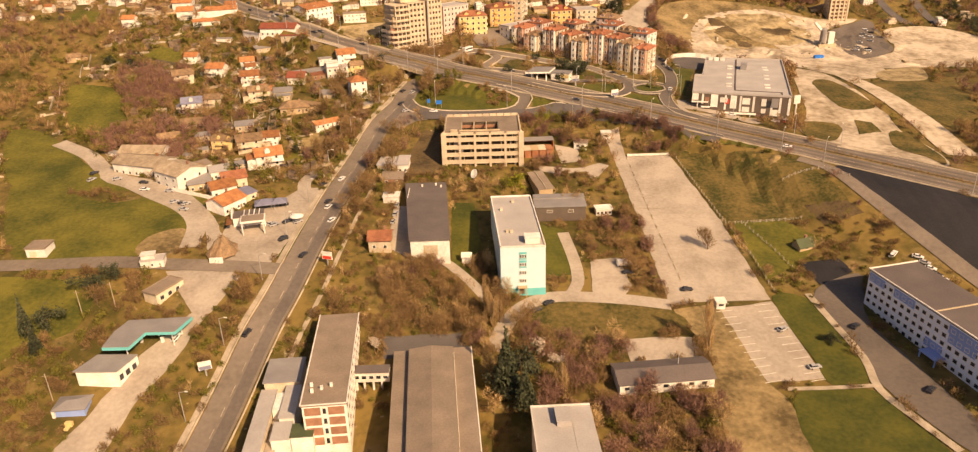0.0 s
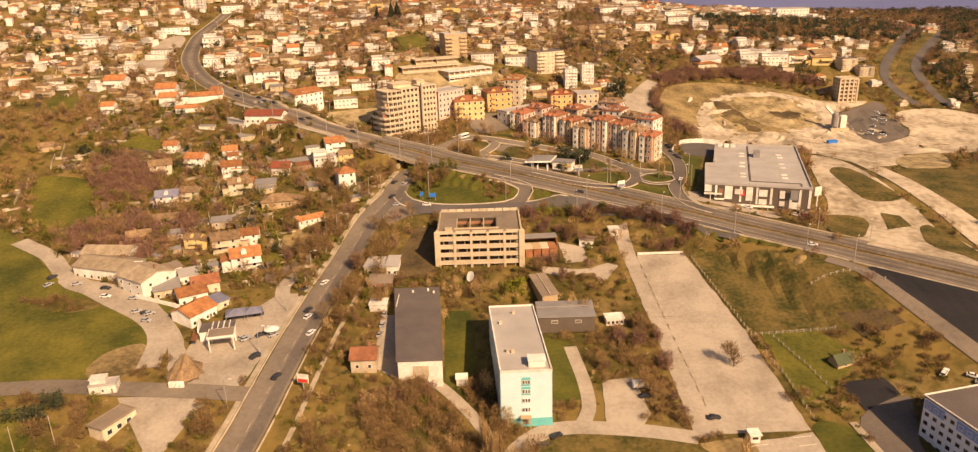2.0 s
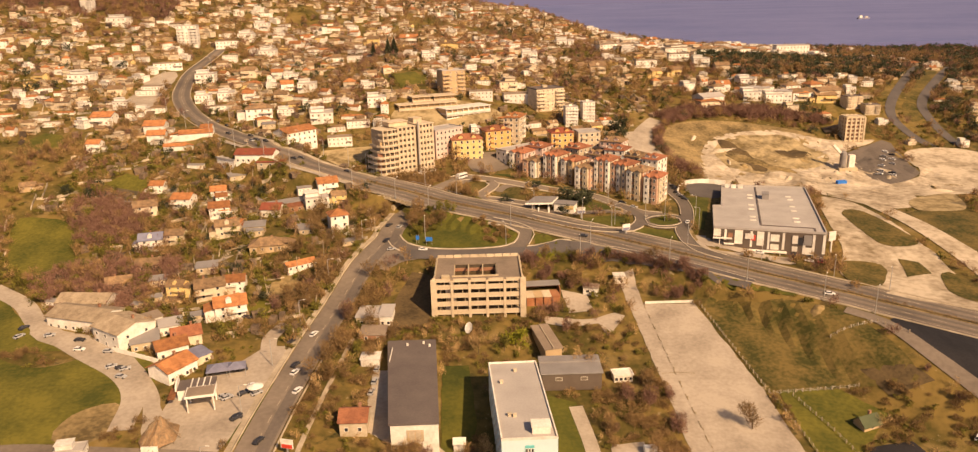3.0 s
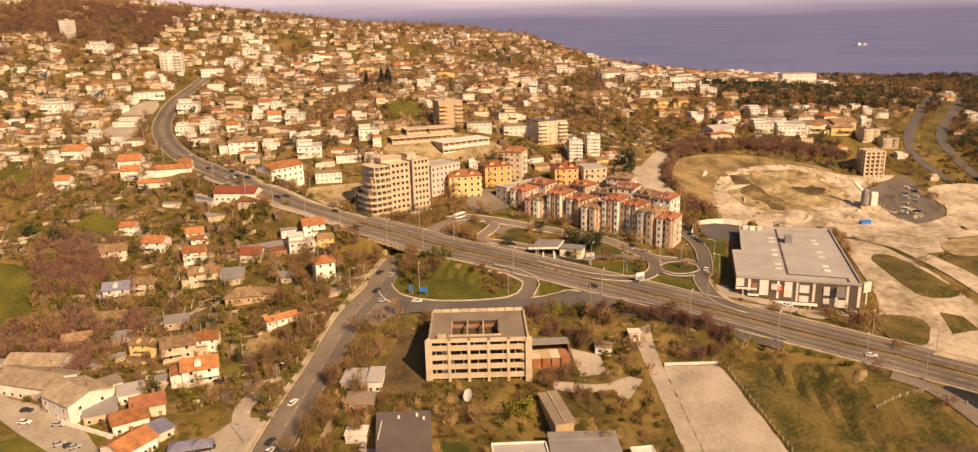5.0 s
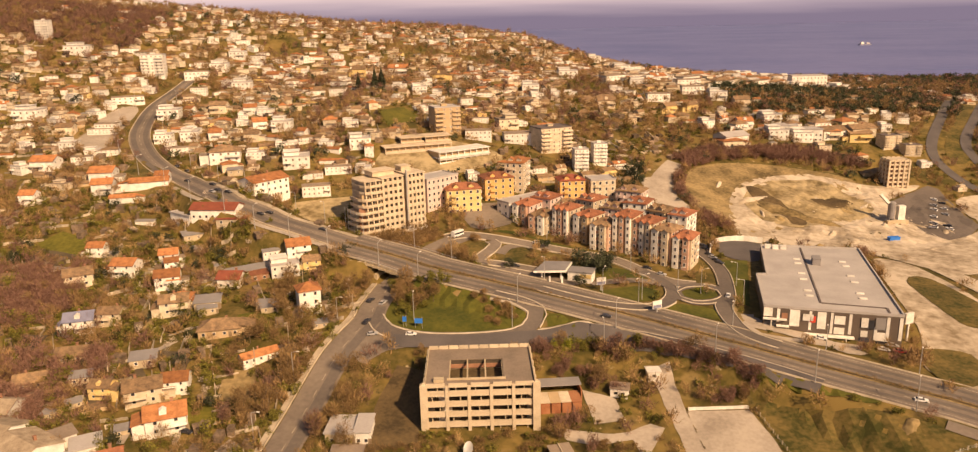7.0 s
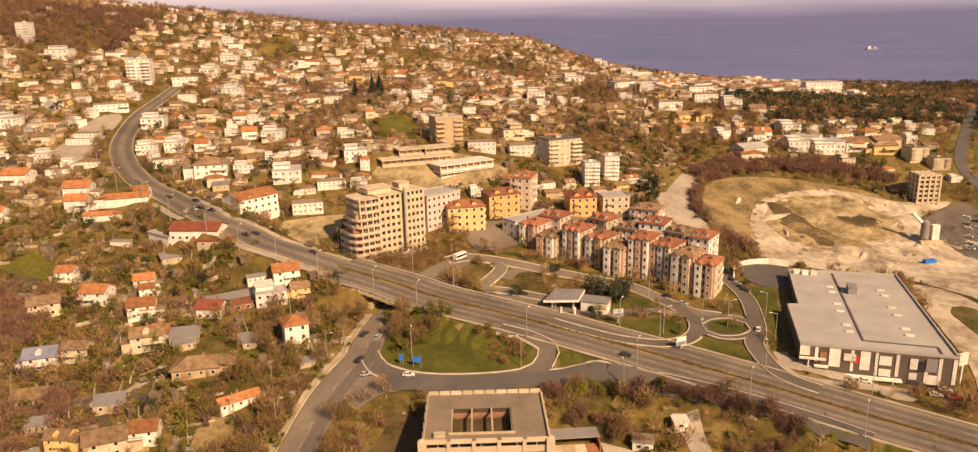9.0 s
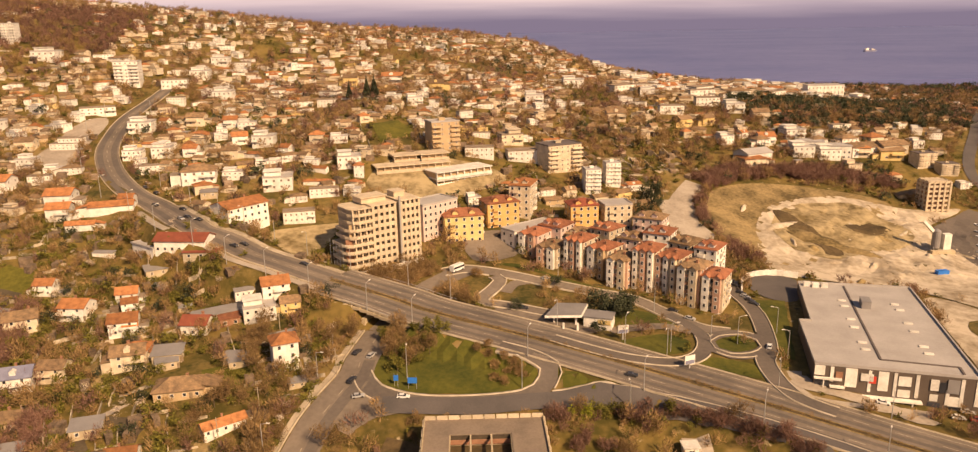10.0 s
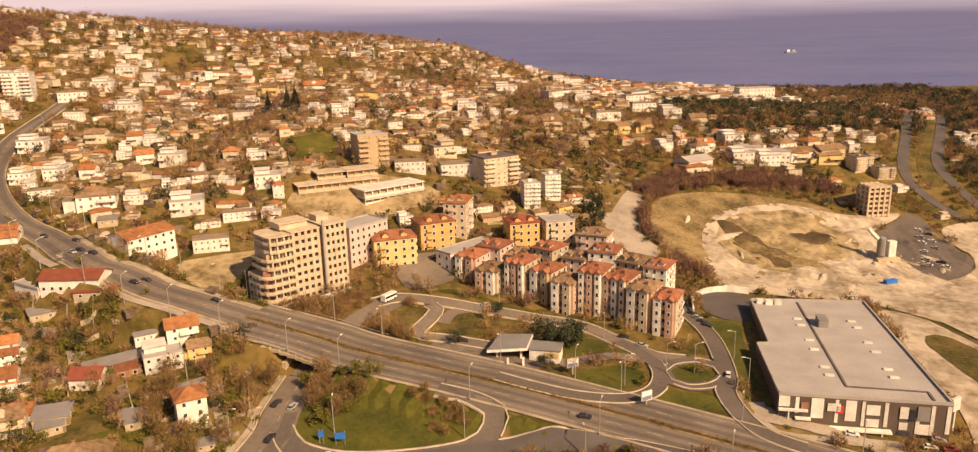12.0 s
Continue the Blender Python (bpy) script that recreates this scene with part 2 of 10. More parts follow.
M["needle"] = islands(mat("conifer_needles", (0.032, 0.038, 0.019), (0.070, 0.074, 0.036), 0.3, 2, 0.9, 0.0, 0.25), 0.4)
M["blossom"] = islands(mat("pale_blossom", (0.42, 0.33, 0.24), (0.58, 0.48, 0.37), 0.3, 2, 0.9, 0.0, 0.15), 0.3)
M["leaf_sheet"] = mat("green_sheet", (0.06, 0.075, 0.035), (0.09, 0.105, 0.05), 0.3, 3, 0.7, 0.1)
M["sea"] = mat("hazy_sea", (0.12, 0.14, 0.30), (0.19, 0.20, 0.37), 0.004, 0.05, 0.55, 0.05, spec=0.2)
M["rubber"] = mat("tyre_rubber", (0.02, 0.02, 0.02), (0.035, 0.035, 0.035), 1, 6, 0.9, 0.0)
M["car_white"] = mat("white_car_paint", (0.72, 0.70, 0.66), (0.80, 0.78, 0.74), 0.5, 3, 0.3, 0.0, spec=0.5)
M["car_dark"] = mat("dark_car_paint", (0.025, 0.025, 0.03), (0.05, 0.05, 0.055), 0.5, 3, 0.3, 0.0, spec=0.5)
M["car_silver"] = mat("silver_car_paint", (0.36, 0.35, 0.34), (0.44, 0.43, 0.42), 0.5, 3, 0.3, 0.0, spec=0.5)
M["car_red"] = mat("red_car_paint", (0.38, 0.03, 0.025), (0.45, 0.05, 0.04), 0.5, 3, 0.3, 0.0, spec=0.5)


# ---- helpers ----
def part(name, bm, material, parent=None, label="", at=None):
    """Links a bmesh (or a mesh that is already built) as one object under a thing."""
    me = bm
    if isinstance(bm, bmesh.types.BMesh):
        me = bpy.data.meshes.new(name)
        bm.normal_update()
        bm.to_mesh(me)
        bm.free()
        me.materials.append(material)
    ob = new(name, me)
    ob.parent = parent
    if at is not None:
        ob.matrix_basis = at
    if label:
        tagged(ob, label)
    return ob


def thing(name, label, category, at, group="", kind=""):
    ob = new(name)
    ob.empty_display_size = 0.5
    ob.matrix_basis = at
    return tagged(ob, label, category, group, kind)


def box(bm, x0, x1, y0, y1, z0, z1):
    v = [bm.verts.new((x, y, z)) for z in (z0, z1) for x, y in ((x0, y0), (x1, y0), (x1, y1), (x0, y1))]
    for f in ((3, 2, 1, 0), (4, 5, 6, 7), (0, 1, 5, 4), (1, 2, 6, 5), (2, 3, 7, 6), (3, 0, 4, 7)):
        bm.faces.new([v[i] for i in f])
    return bm


def boxes(*specs):
    bm = bmesh.new()
    for s in specs:
        box(bm, *s)
    return bm


def prism(points, z0, z1):
    """An upright solid over a plan given anticlockwise."""
    bm = bmesh.new()
    low = [bm.verts.new((x, y, z0)) for x, y in points]
    top = [bm.verts.new((x, y, z1)) for x, y in points]
    bm.faces.new(top)
    bm.faces.new(low[::-1])
    for i in range(len(points)):
        j = (i + 1) % len(points)
        bm.faces.new((low[i], low[j], top[j], top[i]))
    return bm


def beam(bm, a, b, r0, r1=None, sides=6):
    """A tapered round bar from a to b."""
    a, b = Vector(a), Vector(b)
    r1 = r0 if r1 is None else r1
    turn = (b - a).to_track_quat("Z", "Y").to_matrix()
    rings = []
    for c, r in ((a, r0), (b, r1)):
        rings.append([bm.verts.new(c + turn @ Vector((r * math.cos(6.2832 * k / sides), r * math.sin(6.2832 * k / sides), 0))) for k in range(sides)])
    for k in range(sides):
        j = (k + 1) % sides
        bm.faces.new((rings[0][k], rings[0][j], rings[1][j], rings[1][k]))
    bm.faces.new(rings[1])
    bm.faces.new(rings[0][::-1])
    return bm


# ---- terrain: heights over a coarse plan, smoothed, with the embankment of the boulevard ----
TX = [-420, -280, -150, -50, 50, 150, 280, 450]
TY = [60, 150, 220, 300, 345, 390, 440, 500, 580, 680, 780, 900]
TABLE = np.array([-14.0, -22.2, -27.4, -27.4, -25.4, -24.3, -24.5, -26.0,
                  -5.2, -11.1, -19.5, -24.8, -20.4, -18.1, -17.3, -15.9,
                  0.1, -2.8, -5.0, -8.3, -12.6, -15.3, -11.4, -7.4,
                  8.1, 5.9, 3.7, 1.1, -0.6, -0.1, -0.1, -0.2,
                  15.7, 12.9, 9.4, 12.9, 11.2, 7.8, 3.6, 0.8,
                  26.0, 24.0, 21.5, 18.4, 14.5, 9.5, 4.4, 1.8,
                  40.3, 37.5, 37.0, 29.1, 20.5, 10.8, 4.4, 5.6,
                  61.1, 51.2, 46.8, 50.3, 36.1, 23.3, 13.0, 15.4,
                  91.7, 76.0, 61.7, 63.4, 52.4, 42.6, 38.2, 31.7,
                  122.2, 111.8, 80.9, 73.3, 63.7, 59.0, 47.6, 39.7,
                  134.2, 125.7, 108.6, 90.1, 71.5, 53.8, 43.0, 40.1,
                  126.7, 110.1, 105.1, 102.2, 90.8, 60.5, 44.7, 38.0]).reshape(len(TY), len(TX))


def spline(knots, values, at):
    """Smooth curve through values (along axis 0) at the knots, for an array of places."""
    knots = np.asarray(knots, float)
    at = np.clip(at, knots[0], knots[-1] - 1e-6)
    i = np.clip(np.searchsorted(knots, at, side="right") - 1, 0, len(knots) - 2)
    hi, lo = np.minimum(np.arange(len(knots)) + 1, len(knots) - 1), np.maximum(np.arange(len(knots)) - 1, 0)
    slope = (values[hi] - values[lo]) / (knots[hi] - knots[lo]).reshape(-1, *([1] * (values.ndim - 1)))
    step = knots[i + 1] - knots[i]
    u = (at - knots[i]) / step
    shape = (-1, *([1] * (values.ndim - 1)))
    u, step = u.reshape(shape), step.reshape(shape)
    return (values[i] * (1 + 2 * u) * (1 - u) ** 2 + slope[i] * step * u * (1 - u) ** 2
            + values[i + 1] * u * u * (3 - 2 * u) + slope[i + 1] * step * u * u * (u - 1))


def along(line, x, y):
    """Distance from places to a polyline, and the line's height there."""
    line = np.array([(*p, 0.0)[:3] for p in line])
    best, level = np.full(np.shape(x), 1e9), np.zeros(np.shape(x))
    for a, b in zip(line[:-1], line[1:]):
        d = b - a
        u = np.clip(((x - a[0]) * d[0] + (y - a[1]) * d[1]) / (d[0] ** 2 + d[1] ** 2), 0, 1)
        dist = np.hypot(a[0] + u * d[0] - x, a[1] + u * d[1] - y)
        level = np.where(dist < best, a[2] + u * d[2], level)
        best = np.minimum(dist, best)
    return best, level


def smooth(lo, hi, v):
    u = np.clip((v - lo) / (hi - lo), 0, 1)
    return u * u * (3 - 2 * u)


BOULEVARD = [(-181.5, 634.0, 76.5), (-183.0, 602.3, 69.5), (-186.0, 568.6, 61.9), (-182.5, 540.0, 55.4), (-176.3, 517.1, 50.4), (-162.4, 490.5, 45.3), (-144.0, 465.5, 41.5), (-126.4, 450.3, 38.1), (-105.2, 421.2, 39.0), (-92.0, 414.9, 35.2), (-78.5, 406.0, 31.4), (-65.1, 401.0, 28.2), (-49.1, 393.8, 24.8), (-28.7, 384.1, 21.5), (-14.0, 375.1, 19.4), (19.9, 358.8, 15.7), (50.3, 342.5, 12.2), (77.5, 327.1, 9.1), (101.5, 312.5, 6.3), (123.2, 299.5, 4.0), (137.5, 290.3, 2.5), (176.3, 258.9, 0.2), (234.4, 211.6, -1.9)]
LEFT_ROAD = [(-71.4, 139.1), (-66.5, 173.9), (-63.4, 195.6), (-59.4, 216.1), (-55.8, 250.4), (-52.0, 283.4), (-43.9, 322.7), (-35.3, 343.0), (-33.8, 351.9), (-29.9, 368.8)]
UNDERPASS_EXIT = [(-19.8, 395.0), (-11.3, 406.8), (-3.1, 415.0)]
SIDE_ROAD = [(-158.9, 223.9), (-136.5, 224.9), (-117.9, 226.2), (-96.3, 225.0), (-74.9, 223.9), (-63.2, 222.8)]
RING = [(-32.1, 345.8), (-28.2, 338.8), (-17.1, 334.2), (-0.8, 333.6), (12.6, 335.6), (18.6, 340.5), (19.3, 343.5), (14.6, 348.6), (6.0, 352.8)]
LOWER_ROAD = [(-26.2, 332.4), (-2.1, 331.4), (17.0, 333.0), (32.6, 333.0), (48.6, 327.3), (62.3, 322.0), (76.3, 314.9), (87.7, 307.9), (96.8, 301.2)]
APT_ROAD = [(-11.4, 412.2), (-3.1, 415.4), (9.5, 413.0), (25.7, 406.5), (41.3, 399.7), (55.5, 393.4), (65.2, 380.8), (72.2, 372.2), (80.7, 369.1)]
GYRATORY = [(62.4, 381.5), (67.8, 370.5), (68.2, 361.6), (64.3, 354.4), (56.2, 350.9), (44.5, 352.2), (33.5, 356.9), (23.9, 362.4)]
PETROL_ROAD = [(42.2, 369.5), (51.1, 371.9), (60.9, 373.1), (68.3, 369.3)]
MINI_RING = [(82.9, 367.4), (75.9, 366.1), (71.9, 362.3), (72.1, 357.7), (75.8, 354.6), (81.8, 355.0), (86.6, 358.6), (86.8, 363.8), (82.9, 367.4)]
MALL_ROAD = [(94.5, 325.0), (90.6, 327.9), (86.3, 333.0), (84.4, 342.4), (84.8, 350.5), (88.4, 357.6), (91.9, 369.9), (94.3, 381.6), (94.8, 391.0), (93.8, 400.0), (93.5, 411.0), (93.3, 419.5)]
LOOP_ROAD = [(7.2, 410.5), (9.1, 407.4), (6.8, 401.2), (2.0, 391.1), (11.8, 387.8), (26.5, 381.6)]
LOOP_ROAD_B = [(10.6, 397.7), (14.1, 404.7), (21.6, 407.5)]
HILL_ROAD = [(93.3, 418.5), (91.0, 428.0), (90.0, 437.0), (92.5, 452.0), (92.5, 468.0), (94.5, 484.0), (103.9, 501.1), (110.3, 510.8)]
MALL_WALL = [(96.0, 401.7), (100.8, 414.4), (107.5, 420.4), (117.1, 423.2), (124.6, 421.1)]
BLUE_DRIVE = [(57.0, 206.8), (42.0, 209.7), (23.8, 210.7), (14.4, 207.4), (7.8, 199.7), (3.2, 188.1)]
BLUE_DRIVE_B = [(28.2, 246.4), (30.4, 228.6), (30.1, 217.5), (26.5, 210.2)]
PATH_R = [(100.3, 212.6), (102.3, 196.0), (103.6, 181.0), (101.8, 168.3), (105.2, 157.6), (110.0, 145.8)]
CROSS_PATH = [(78.7, 169.5), (89.0, 169.3), (101.0, 169.6)]
HALL_LANE = [(-18.0, 234.1), (-9.8, 225.9), (-2.0, 215.5), (3.5, 206.0)]
FAR_AVENUE = [(272.0, 496.0), (268.0, 508.0), (265.9, 522.5), (266.8, 536.5), (275.5, 554.4), (300.9, 589.8), (347.0, 655.6)]
FAR_AVENUE_B = [(289.5, 498.0), (288.3, 511.1), (289.6, 534.8), (295.6, 553.8), (323.2, 589.8), (374.3, 657.2)]
HEDGE = [(4.6, 330.0), (19.6, 327.6), (37.8, 325.6), (50.7, 323.6), (61.2, 319.9), (68.1, 316.3), (74.8, 312.6), (82.3, 307.8)]
COPSE = [(-26.8, 364.6), (-23.2, 363.9), (-18.8, 363.2), (-14.8, 360.6), (-25.0, 360.1), (-20.1, 359.5), (-15.2, 357.0), (-26.2, 352.6), (-22.0, 351.8), (-17.5, 350.7), (-22.9, 346.0), (-13.2, 358.5), (-11.3, 360.4), (-28.1, 362.3)]
LAWN_BUSHES = [(0.1, 352.6), (3.7, 350.1), (7.4, 348.4), (10.0, 346.5), (5.4, 346.7), (8.9, 343.9), (12.1, 342.4), (2.9, 353.4), (11.7, 345.1), (7.3, 340.2), (5.2, 342.5)]
DIRT_ROAD = [(160.1, 424.5), (172.1, 415.5), (182.0, 399.5), (186.6, 369.5), (188.2, 341.9), (190.0, 317.7), (189.6, 290.3)]
LANE_LEFT = [(-66.4, 254.5), (-65.2, 269.0), (-67.5, 282.8), (-64.0, 291.0)]
LOT_ROAD = [(121.4, 283.0), (129.8, 274.9), (135.6, 257.5), (141.5, 242.5), (148.3, 227.5), (155.9, 209.8)]
SERVICE_JOINT = [(58.8, 301.0), (61.0, 254.2), (63.2, 208.2)]
LANE_A = [(-52.7, 368.0), (-47.6, 350.5), (-44.5, 337.2)]
LANE_B = [(-171.1, 392.2), (-147.8, 377.7), (-130.6, 381.3), (-117.2, 376.7)]
LANE_C = [(-95.2, 338.6), (-99.7, 334.0), (-105.1, 329.6)]
LANE_D = [(-66.5, 293.2), (-60.5, 304.1), (-61.7, 317.6)]
LANE_E = [(-92.9, 304.6), (-94.3, 296.7), (-94.4, 290.6)]
LANE_F = [(-137.3, 392.3), (-118.7, 380.8), (-111.0, 375.7)]
LANE_G = [(-54.2, 366.3), (-49.6, 352.3), (-45.3, 337.4)]
LANE_WEST = [(-95.8, 234.5), (-98.2, 249.4), (-106.8, 261.3), (-125.5, 274.5), (-147.2, 291.3), (-159.8, 305.1), (-178.5, 318.3)]
CUT = [LEFT_ROAD[-2], LEFT_ROAD[-1], UNDERPASS_EXIT[0], UNDERPASS_EXIT[1]]


def base_height(x, y):
    x, y = np.asarray(x, float), np.asarray(y, float)
    out = np.empty(x.shape)
    flat_x, flat_y, res = x.ravel(), y.ravel(), np.empty(x.size)
    order = np.arange(x.size)
    for chunk in np.array_split(order, max(1, x.size // 4000)):
        rows = spline(TY, TABLE, flat_y[chunk])
        knots = np.array(TX, float)
        at = np.clip(flat_x[chunk], knots[0], knots[-1] - 1e-6)
        i = np.clip(np.searchsorted(knots, at, side="right") - 1, 0, len(knots) - 2)
        hi, lo = np.minimum(i + 1, len(knots) - 1), np.maximum(i - 1, 0)
        hi2, k = np.minimum(i + 2, len(knots) - 1), np.arange(len(chunk))
        s0 = (rows[k, hi] - rows[k, lo]) / (knots[hi] - knots[lo])
        s1 = (rows[k, hi2] - rows[k, i]) / (knots[hi2] - knots[i])
        step = knots[i + 1] - knots[i]
        u = (at - knots[i]) / step
        res[chunk] = (rows[k, i] * (1 + 2 * u) * (1 - u) ** 2 + s0 * step * u * (1 - u) ** 2
                      + rows[k, i + 1] * u * u * (3 - 2 * u) + s1 * step * u * u * (u - 1))
    out = res.reshape(x.shape)
    return out - np.clip(y - 900, 0, 500) * 0.14


def heights(x, y):
    """Ground level, with the boulevard's bank and the cutting of the underpass."""
    x, y = np.asarray(x, float), np.asarray(y, float)
    z = base_height(x, y)
    dist, level = along(BOULEVARD, x, y)
    cut, _ = along(CUT, x, y)
    w = (1 - smooth(12.6, 18 + 42 * smooth(85, 130, x), dist)) * smooth(7.5, 9.5, cut)
    return z * (1 - w) + level * w


# ---- ground, sea ----
gx = np.unique(np.concatenate([np.arange(-2400, -460, 90), np.arange(-460, 460, 4.0), np.arange(460, 2600, 90)]))
gy = np.unique(np.concatenate([np.arange(-700, 60, 40), np.arange(60, 620, 4.0), np.arange(620, 1000, 8.0), np.arange(1000, 1500, 50)]))
grid_x, grid_y = np.meshgrid(gx, gy)
grid_z = heights(grid_x, grid_y)
for j, i in zip(*np.nonzero(((grid_x - 185) / 75) ** 2 + ((grid_y - 462) / 42) ** 2 < 1)):
    u, v = float(grid_x[j, i]), float(grid_y[j, i])
    edge = 1 - ((u - 185) / 75) ** 2 - ((v - 462) / 42) ** 2
    grid_z[j, i] += min(1, 3 * edge) * (1.6 * noise.noise(Vector((u * 0.045, v * 0.06, 2.0))) + 1.4 * noise.noise(Vector((u * 0.13, v * 0.16, 5.0))))
nx, ny = len(gx), len(gy)
verts = np.stack([grid_x.ravel(), grid_y.ravel(), grid_z.ravel()], 1)
index = np.arange(nx * ny).reshape(ny, nx)
quads = np.stack([index[:-1, :-1], index[:-1, 1:], index[1:, 1:], index[1:, :-1]], -1).reshape(-1, 4)


def surface(x, y):
    """The level of the ground's own faces at places of the plan."""
    x, y = np.asarray(x, float), np.asarray(y, float)
    i = np.clip(np.searchsorted(gx, x, side="right") - 1, 0, nx - 2)
    j = np.clip(np.searchsorted(gy, y, side="right") - 1, 0, ny - 2)
    u, v = (x - gx[i]) / (gx[i + 1] - gx[i]), (y - gy[j]) / (gy[j + 1] - gy[j])
    a, b, c, d = grid_z[j, i], grid_z[j, i + 1], grid_z[j + 1, i + 1], grid_z[j + 1, i]
    return np.where(u >= v, a + (b - a) * u + (c - b) * v, a + (c - d) * u + (d - a) * v)


def ground_z(x, y):
    return float(surface(np.array([x]), np.array([y]))[0])


def mesh_of(name, verts, faces, material, smooth_shade=False):
    """A mesh from arrays of places and of equal-sided faces."""
    me = bpy.data.meshes.new(name)
    verts, faces = np.asarray(verts, np.float32), np.asarray(faces, np.int32)
    n, k = faces.shape
    me.vertices.add(len(verts))
    me.vertices.foreach_set("co", verts.ravel())
    me.loops.add(n * k)
    me.loops.foreach_set("vertex_index", faces.ravel())
    me.polygons.add(n)
    me.polygons.foreach_set("loop_start", np.arange(0, n * k, k, dtype=np.int32))
    if smooth_shade:
        me.polygons.foreach_set("use_smooth", np.ones(n, bool))
    me.update(calc_edges=True)
    me.materials.append(material)
    return me


tagged(new("ground", mesh_of("ground", verts, quads, M["ground"], True)), "olive and brown winter scrub ground on a rising hillside", "ground", kind="structure")
bm = bmesh.new()
bmesh.ops.create_grid(bm, x_segments=24, y_segments=24, size=1.0)
for v in bm.verts:
    v.co.x, v.co.y = v.co.x * 15000, 990 + (v.co.y + 1) * 9000
sea = part("water", bm, M["sea"], at=pose(0, 0, 40))
tagged(sea, "calm hazy purple-blue sea", "sea", kind="structure")

# ---- occupied ground, at one metre ----
BLOCK = np.zeros((1000, 1000), bool)
BX0, BY0 = -480, 60


def occupy(points, grow=0.0):
    """Marks a plan polygon as taken."""
    p = np.array(points, float)
    x0, x1 = int(max(0, p[:, 0].min() - BX0 - 2)), int(min(999, p[:, 0].max() - BX0 + 2))
    y0, y1 = int(max(0, p[:, 1].min() - BY0 - 2)), int(min(999, p[:, 1].max() - BY0 + 2))
    if x1 <= x0 or y1 <= y0:
        return
    xs, ys = np.meshgrid(np.arange(x0, x1) + BX0 + 0.5, np.arange(y0, y1) + BY0 + 0.5)
    inside = np.zeros(xs.shape, bool)
    for (ax, ay), (bx, by) in zip(p, np.roll(p, -1, 0)):
        if ay != by:
            inside ^= ((ay > ys) != (by > ys)) & (xs < (bx - ax) * (ys - ay) / (by - ay) + ax)
    BLOCK[y0:y1, x0:x1] |= inside


def occupy_disc(x, y, r):
    k = np.linspace(0, 6.2832, 14)[:-1]
    occupy(np.stack([x + r * np.cos(k), y + r * np.sin(k)], 1))


def is_free(x, y):
    i, j = int(x - BX0), int(y - BY0)
    return 0 <= i < 1000 and 0 <= j < 1000 and not BLOCK[j, i]


# ---- roads and areas ----
def curve_points(line, step=3.0, closed=False):
    """Evenly spaced places on a smooth curve through the plan points."""
    p = np.array([q[:2] for q in line], float)
    out = []
    for i in range(len(p) - 1):
        a = p[i - 1] if i else (p[-2] if closed else 2 * p[0] - p[1])
        d = p[i + 2] if i + 2 < len(p) else (p[1] if closed else 2 * p[-1] - p[-2])
        b, c = p[i], p[i + 1]
        count = max(1, int(np.hypot(*(c - b)) / step))
        for u in np.arange(count) / count:
            out.append(0.5 * (2 * b + (c - a) * u + (2 * a - 5 * b + 4 * c - d) * u * u + (3 * b - a - 3 * c + d) * u ** 3))
    out.append(p[-1])
    return np.array(out)


def sides(p):
    t = np.gradient(p, axis=0)
    t /= np.linalg.norm(t, axis=1)[:, None] + 1e-9
    return np.stack([-t[:, 1], t[:, 0]], 1)


def ribbon(name, line, width, material, label, lift=0.16, offset=0.0, level=None, category="road", dash=None, closed=False, block=True):
    """A strip of surface laid along a line on the ground, or along a level of its own; dash: painted and empty lengths."""
    p = curve_points(line, 3.0 if dash is None else 1.0, closed)
    n = sides(p)
    across = np.linspace(-0.5, 0.5, 2 if np.max(width) < 3 else 5)
    span = np.linspace(*width, len(p)) if isinstance(width, tuple) else np.full(len(p), width)
    width = max(span)
    pts = p[:, None, :] + n[:, None, :] * (offset + across[None, :] * span[:, None])[:, :, None]
    z = surface(pts[..., 0], pts[..., 1]) if level is None else np.repeat(level(p)[:, None], len(across), 1)
    k = np.arange(len(p) * len(across)).reshape(len(p), len(across))
    f = np.stack([k[:-1, :-1], k[:-1, 1:], k[1:, 1:], k[1:, :-1]], -1)
    if dash is not None:
        f = f[[i for i in range(len(f)) if i % (dash[0] + dash[1]) < dash[0]]]
    f = f.reshape(-1, 4)[:, ::-1]
    co = np.concatenate([pts, (z + lift)[..., None]], -1).reshape(-1, 3)
    ob = new(name, mesh_of(name, co, f, material))
    tagged(ob, label, category, kind="structure")
    if block and width >= 2.5:
        for q in range(len(p) - 1):
            w = n[q] * (width / 2 + 1.2)
            c = n[q] * offset
            occupy([p[q] + c - w, p[q + 1] + c - w, p[q + 1] + c + w, p[q] + c + w])
    return ob


